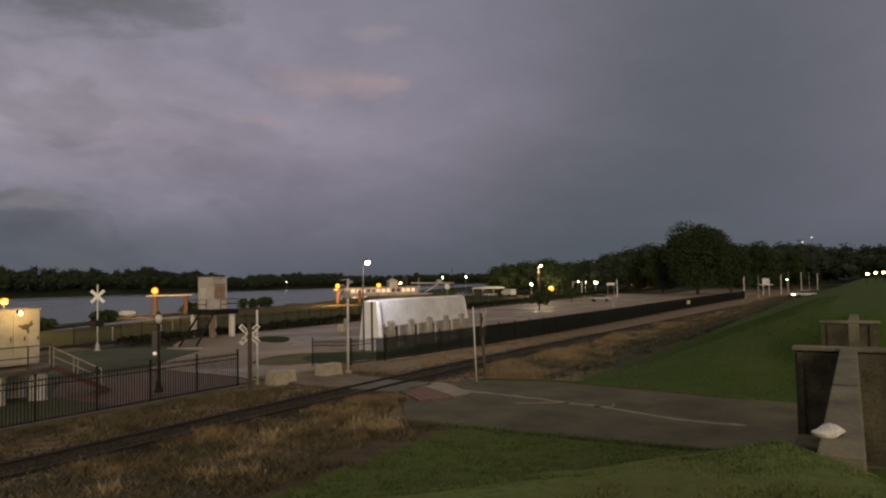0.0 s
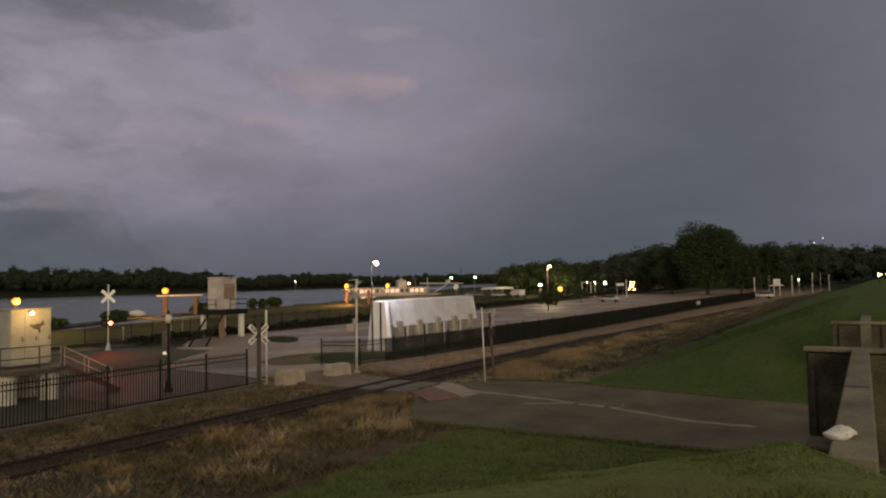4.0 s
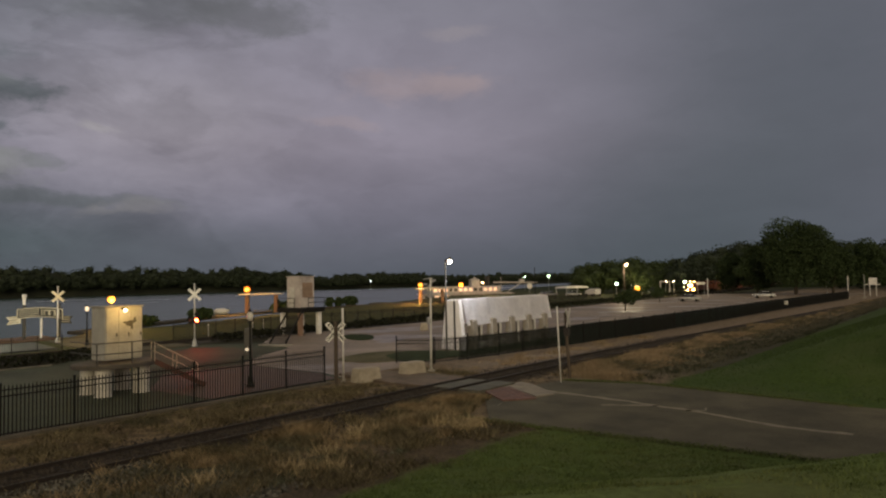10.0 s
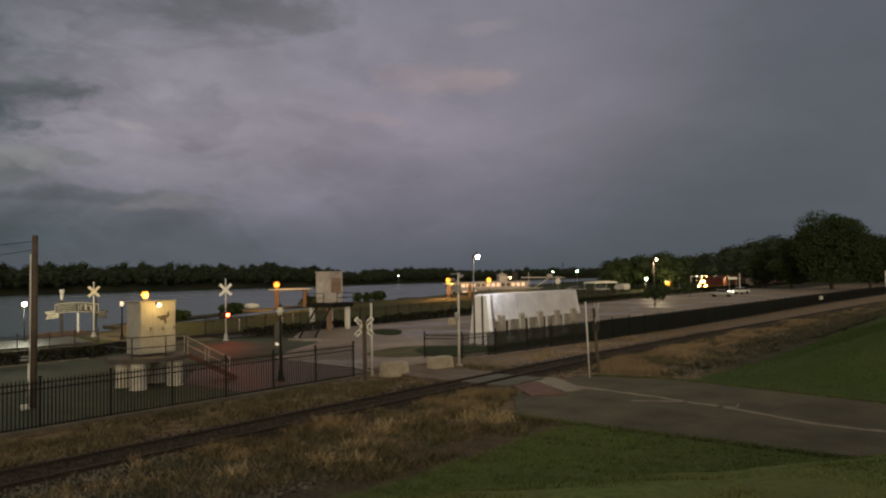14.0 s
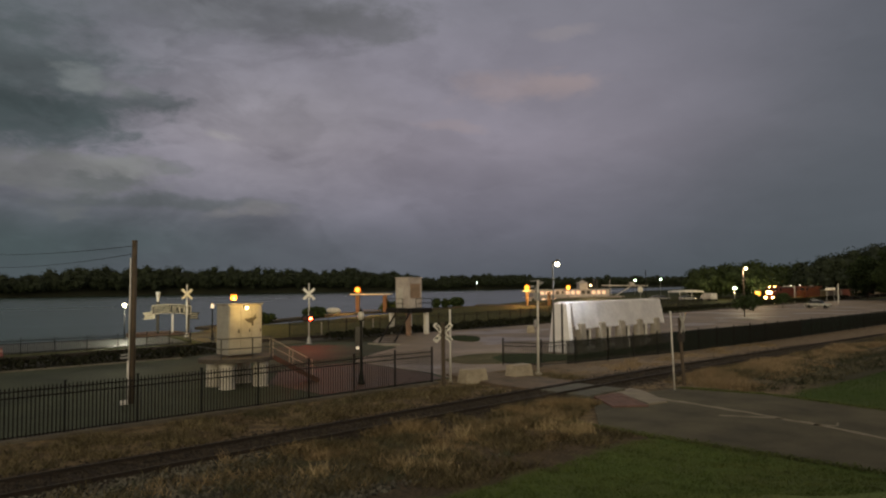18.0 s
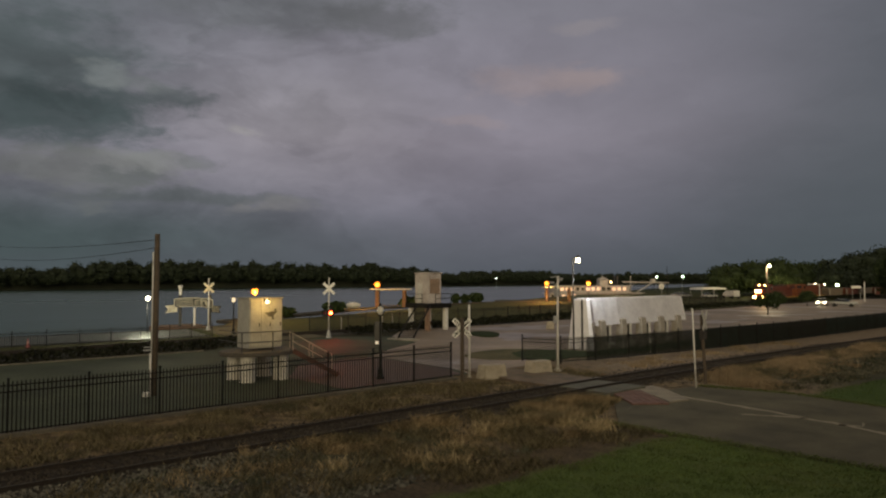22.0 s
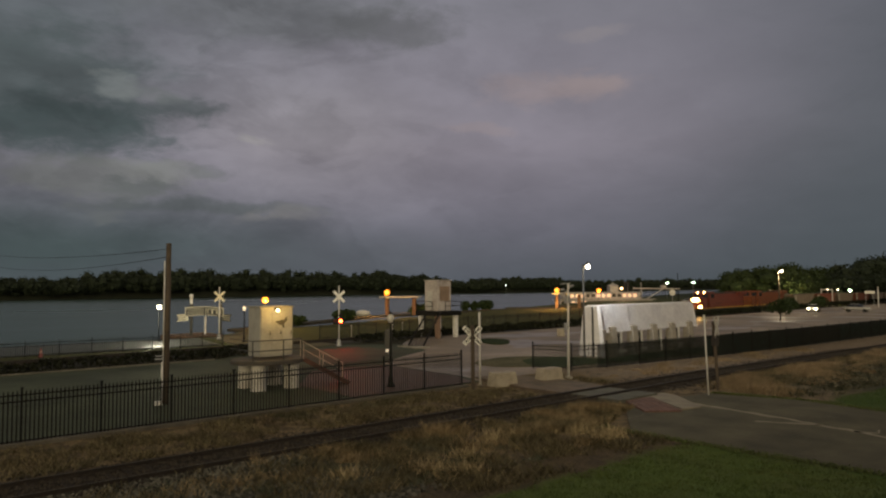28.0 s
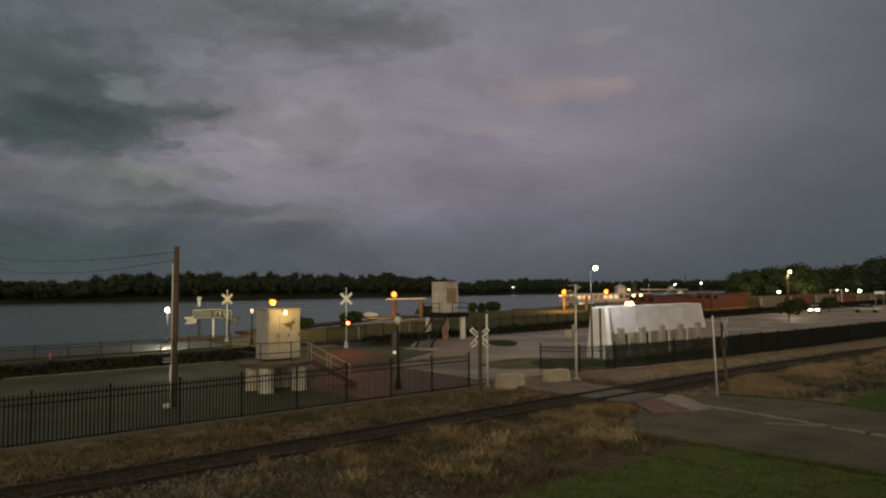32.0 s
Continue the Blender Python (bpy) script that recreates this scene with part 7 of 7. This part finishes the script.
GRAVEL = leaf_mat("gravel_stone", (0.016, 0.016, 0.013), (0.175, 0.165, 0.135))
n = 14000
x, y = rng.uniform(-19.2, -13.6, n), rng.uniform(2.0, 15.5, n)
keep = (np.array([noise.noise(Vector((a * 0.45, b * 0.45, 3.0))) for a, b in zip(x, y)]) + (10.8 - y) * 0.10 - np.where((x < -16.8) & (y > 10.5), 0.6, 0) + rng.normal(0, 0.12, n)) > 0.0
stones("gravel", on_ground(x[keep], y[keep], 0.01), 0.055, GRAVEL, "loose grey gravel at the foot of the levee")
n = 15000
y = rng.uniform(-4, 60, n)
x = lane(y) + rng.normal(0, 1.0, n)
stones("ballast_stones", on_ground(x, y, 0.015), 0.045, leaf_mat("ballast_stone", (0.014, 0.012, 0.010), (0.058, 0.047, 0.037)), "dark ballast stones between the sleepers")


# ---------------------------------------------------------------- dry grass and lawn blades
def blades(name, base, h, w, lean, material, label, seed=1):
    rng = np.random.default_rng(seed)
    n = len(base)
    a = rng.random(n) * 6.28
    side = np.stack([np.cos(a), np.sin(a), np.zeros(n)], 1) * w[:, None]
    b = rng.random(n) * 6.28
    tip = np.stack([np.cos(b) * lean * h, np.sin(b) * lean * h, h], 1)
    v = np.stack([base - side, base + side, base + tip], 1).reshape(-1, 3)
    f = np.arange(3 * n).reshape(n, 3)
    return tagged(raw(name, v.tolist(), f.tolist(), material), label, "grass", kind="stuff")


def tufts(cx, cy, per, spread, rng):
    n = len(cx)
    x = np.repeat(cx, per) + rng.normal(0, spread, n * per)
    y = np.repeat(cy, per) + rng.normal(0, spread, n * per)
    return x, y


def field(x0, x1, y0, y1, n, cut, freq, rng, seed):
    x, y = rng.uniform(x0, x1, n), rng.uniform(y0, y1, n)
    v = np.array([noise.noise(Vector((a * freq, b * freq, seed))) + 0.5 * noise.noise(Vector((a * freq * 3, b * freq * 3, seed + 5))) for a, b in zip(x, y)])
    k = v > cut
    return x[k], y[k]


STRAW = leaf_mat("straw_blades", (0.092, 0.068, 0.037), (0.50, 0.375, 0.215), (0.118, 0.106, 0.062))
BRUSH = leaf_mat("brown_weeds", (0.046, 0.040, 0.022), (0.25, 0.205, 0.115), (0.075, 0.075, 0.045))
rng = np.random.default_rng(9)


def off_road(x, y):
    road = (y > 20.6) & (y < 32.4) & (x > -15.4 - 0.35 * (y - 20.6))
    cross = (y > 24.8) & (y < 29.9) & (x < -18.1)
    rails = (np.abs(np.abs(x - lane(y)) - 0.755) < 0.16) | ((np.abs(x - lane(y)) < 0.6) & (np.sin(x * 31 + y * 17) > -0.4))
    return ~(road | cross | rails)


X, Y = [], []
for a in (field(-18.9, -16.0, 10.6, 24.8, 1500, 0.04, 0.45, rng, 1.0), field(-16.4, -13.9, 12.0, 24.0, 700, 0.32, 0.6, rng, 14.0), field(-18.8, -14.2, 4.0, 10.6, 240, 0.30, 0.6, rng, 12.0), field(-25.9, -21.9, 0, 31.0, 700, 0.1, 0.5, rng, 2.0), field(-18.2, -13.9, 31.5, 46, 900, -0.05, 0.4, rng, 15.0), field(-18.2, -15.4, 31, 75, 2000, -0.05, 0.3, rng, 3.0), field(-25.0, -22.2, 31, 60, 500, 0.1, 0.4, rng, 4.0), field(-16.5, -13.6, 70, 150, 700, 0.0, 0.2, rng, 6.0)):
    tx, ty = tufts(*a, 32, 0.15, rng)
    X.append(tx)
    Y.append(ty)
X, Y = np.concatenate(X), np.concatenate(Y)
k = off_road(X, Y)
X, Y = X[k], Y[k]
hh = (0.10 + 0.26 * rng.random(len(X)) ** 1.5) * (1 + 0.45 * np.sin(X * 1.3) * np.sin(Y * 0.9))
hh = np.where(X < -21.5, hh * 0.7, hh)
w_ = 0.006 + 0.008 * rng.random(len(X)) + Y * 0.00012
far_ = Y > 30
blades("dry_grass", on_ground(X[far_], Y[far_], -0.02), hh[far_], w_[far_], 0.45, leaf_mat("pale_straw", (0.17, 0.125, 0.074), (0.45, 0.34, 0.215), (0.15, 0.125, 0.078)), "pale straw-coloured dry grass between the track and the levee", 12)
X, Y, hh, w_ = X[~far_], Y[~far_], hh[~far_], w_[~far_]
strip_ = X < -21.5
blades("dry_grass", on_ground(X[strip_], Y[strip_], -0.02), hh[strip_], w_[strip_], 0.9, leaf_mat("dull_straw", (0.040, 0.032, 0.019), (0.18, 0.138, 0.085), (0.070, 0.068, 0.040)), "dull brown dry grass between the fence and the track", 13)
X, Y, hh, w_ = X[~strip_], Y[~strip_], hh[~strip_], w_[~strip_]
blades("dry_grass", on_ground(X, Y, -0.02), hh, w_, 1.0, STRAW, "matted straw-coloured dry grass beside the railway", 2)
X, Y = [], []
for a in (field(-19.0, -12.6, 10.5, 24.8, 2300, 0.02, 0.6, rng, 7.0), field(-19.0, -13.8, 2.0, 11.0, 560, 0.1, 0.5, rng, 13.0), field(-26.0, -21.8, -2, 31, 1700, -0.1, 0.6, rng, 8.0), field(-18.4, -13.2, 31, 90, 3000, -0.1, 0.35, rng, 9.0), field(-16.5, -12.5, 60, 170, 1600, -0.1, 0.25, rng, 11.0)):
    tx, ty = tufts(*a, 18, 0.22, rng)
    X.append(tx)
    Y.append(ty)
X, Y = np.concatenate(X), np.concatenate(Y)
k = off_road(X, Y)
X, Y = X[k], Y[k]
ditch = (Y > 33) & (X > -15.4 + 0.03 * np.maximum(Y - 35, 0))
blades("ditch_weeds", on_ground(X[ditch], Y[ditch], -0.02), 0.10 + 0.24 * rng.random(ditch.sum()), 0.010 + 0.012 * rng.random(ditch.sum()) + Y[ditch] * 0.00012, 0.9, leaf_mat("ditch_blades", (0.022, 0.027, 0.014), (0.090, 0.096, 0.056), (0.040, 0.045, 0.028)), "dark grey-green weeds along the levee foot", 31)
X, Y = X[~ditch], Y[~ditch]
blades("brown_weeds", on_ground(X, Y, -0.02), 0.08 + 0.22 * rng.random(len(X)), 0.009 + 0.011 * rng.random(len(X)) + Y * 0.00012, 0.9, BRUSH, "low brown weeds and stubble beside the railway", 3)
# a few large pale clumps and low grey-green weeds in the gravel
X, Y = tufts(rng.uniform(-17.6, -14.2, 16), rng.uniform(9.5, 24.0, 16), 150, 0.26, rng)
k = off_road(X, Y)
X, Y = X[k], Y[k]
blades("dry_grass", on_ground(X, Y, -0.02), 0.16 + 0.26 * rng.random(len(X)), 0.012 + 0.012 * rng.random(len(X)), 0.8, leaf_mat("clump_straw", (0.20, 0.155, 0.085), (0.56, 0.45, 0.27)), "large pale clumps of dry grass", 21)
X, Y = tufts(*field(-18.6, -13.9, 3.0, 16.0, 900, 0.0, 0.7, rng, 16.0), 22, 0.16, rng)
blades("low_weeds", on_ground(X, Y, -0.01), 0.05 + 0.12 * rng.random(len(X)), 0.008 + 0.010 * rng.random(len(X)), 1.2, leaf_mat("grey_weeds", (0.030, 0.036, 0.020), (0.135, 0.140, 0.092)), "low grey-green weeds in the gravel", 22)
# brighter grass copy, light on the crest and shoulder put into its colour
LIT_LAWN_BLADE = leaf_mat("lit_lawn_blades", (0.064, 0.092, 0.024), (0.155, 0.208, 0.062), (0.150, 0.152, 0.060))
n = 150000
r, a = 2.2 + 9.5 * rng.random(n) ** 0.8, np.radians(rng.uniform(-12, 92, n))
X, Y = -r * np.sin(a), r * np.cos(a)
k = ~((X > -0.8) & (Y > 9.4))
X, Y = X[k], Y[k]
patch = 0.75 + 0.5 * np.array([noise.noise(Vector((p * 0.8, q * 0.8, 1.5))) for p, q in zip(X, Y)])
blades("levee_grass", on_ground(X, Y, -0.01), (0.026 + 0.038 * rng.random(len(X))) * patch, 0.005 + 0.004 * rng.random(len(X)), 0.6, LIT_LAWN_BLADE, "short mown green grass on the levee crest", 4)
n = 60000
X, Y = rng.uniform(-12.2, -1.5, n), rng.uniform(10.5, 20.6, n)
blades("levee_grass", on_ground(X, Y, -0.01), 0.03 + 0.06 * rng.random(n), 0.007 + 0.007 * rng.random(n), 0.6, LIT_LAWN_BLADE, "short green grass on the levee shoulder", 5)
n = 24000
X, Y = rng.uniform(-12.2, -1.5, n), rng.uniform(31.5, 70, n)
# darker grass copy, the far slope's shade put into its colour
blades("levee_grass", on_ground(X, Y, -0.01), 0.05 + 0.06 * rng.random(n), 0.012 + 0.012 * rng.random(n), 0.6, leaf_mat("shaded_slope_blades", (0.034, 0.058, 0.013), (0.078, 0.118, 0.030)), "short green grass on the far levee slope", 7)
n = 9000
t = rng.random(n)
X = np.concatenate([-15.6 + 12.6 * t[:4500], -16.8 + 13.0 * t[4500:]])
Y = np.concatenate([20.7 + 0.5 * t[:4500] * 0.9 + rng.normal(0, 0.16, 4500), np.interp(t[4500:], [0, 0.3, 1.0], [31.2, 32.0, 30.45]) + rng.normal(0, 0.14, 4500)])
blades("road_fringe", np.stack([X, Y, np.maximum(height(X, Y), 0.03)], 1), 0.03 + 0.06 * rng.random(n), 0.012 + 0.014 * rng.random(n), 0.9, leaf_mat("fringe_blades", (0.052, 0.072, 0.020), (0.135, 0.160, 0.058)), "ragged grass fringe along the asphalt road edge", 6)


# ---------------------------------------------------------------- motions
def motions():
    def head(t):
        return 265.28 - 4.767 * t - 0.02423 * t * t

    times = [0, 4, 8, 12, 16, 20, 24, 28, 32]
    for ob, back in TRAIN:
        walk(ob, [(t, along(head(t) + back)) for t in times])
    path = [(0, -10.3, 163), (2, -14.6, 161), (3.5, -18.7, 161), (6, -25.6, 162), (8, -32, 163), (10, -38, 163), (12, -43.6, 161.5), (13.5, -47.6, 158), (16, -50.2, 155),
            (18, -50.9, 151), (20, -51.6, 147), (23, -51.6, 142), (25, -51.0, 139.5), (28, -52.7, 136), (30, -53.2, 134.6), (32, -52.9, 133.2)]
    rows = []
    for k, (t, x, y) in enumerate(path):
        x0, y0 = path[max(0, k - 1)][1:]
        x1, y1 = path[min(len(path) - 1, k + 1)][1:]
        turn = math.degrees(math.atan2(y1 - y0, x1 - x0)) % 360
        if t >= 16:
            turn = -72 % 360
        rows.append((t, pose(x, y, 0.05, 0, 0, turn)))
    walk(moving_car, rows)
    # the added cover leaves the lens when the signal lights
    shut = lens_blocker.matrix_basis.copy()
    swung = shut @ Matrix.Translation((0, 0.04, 0.5))
    walk(lens_blocker, [(0, shut), (2.66, shut), (2.76, swung), (32, swung)])


motions()
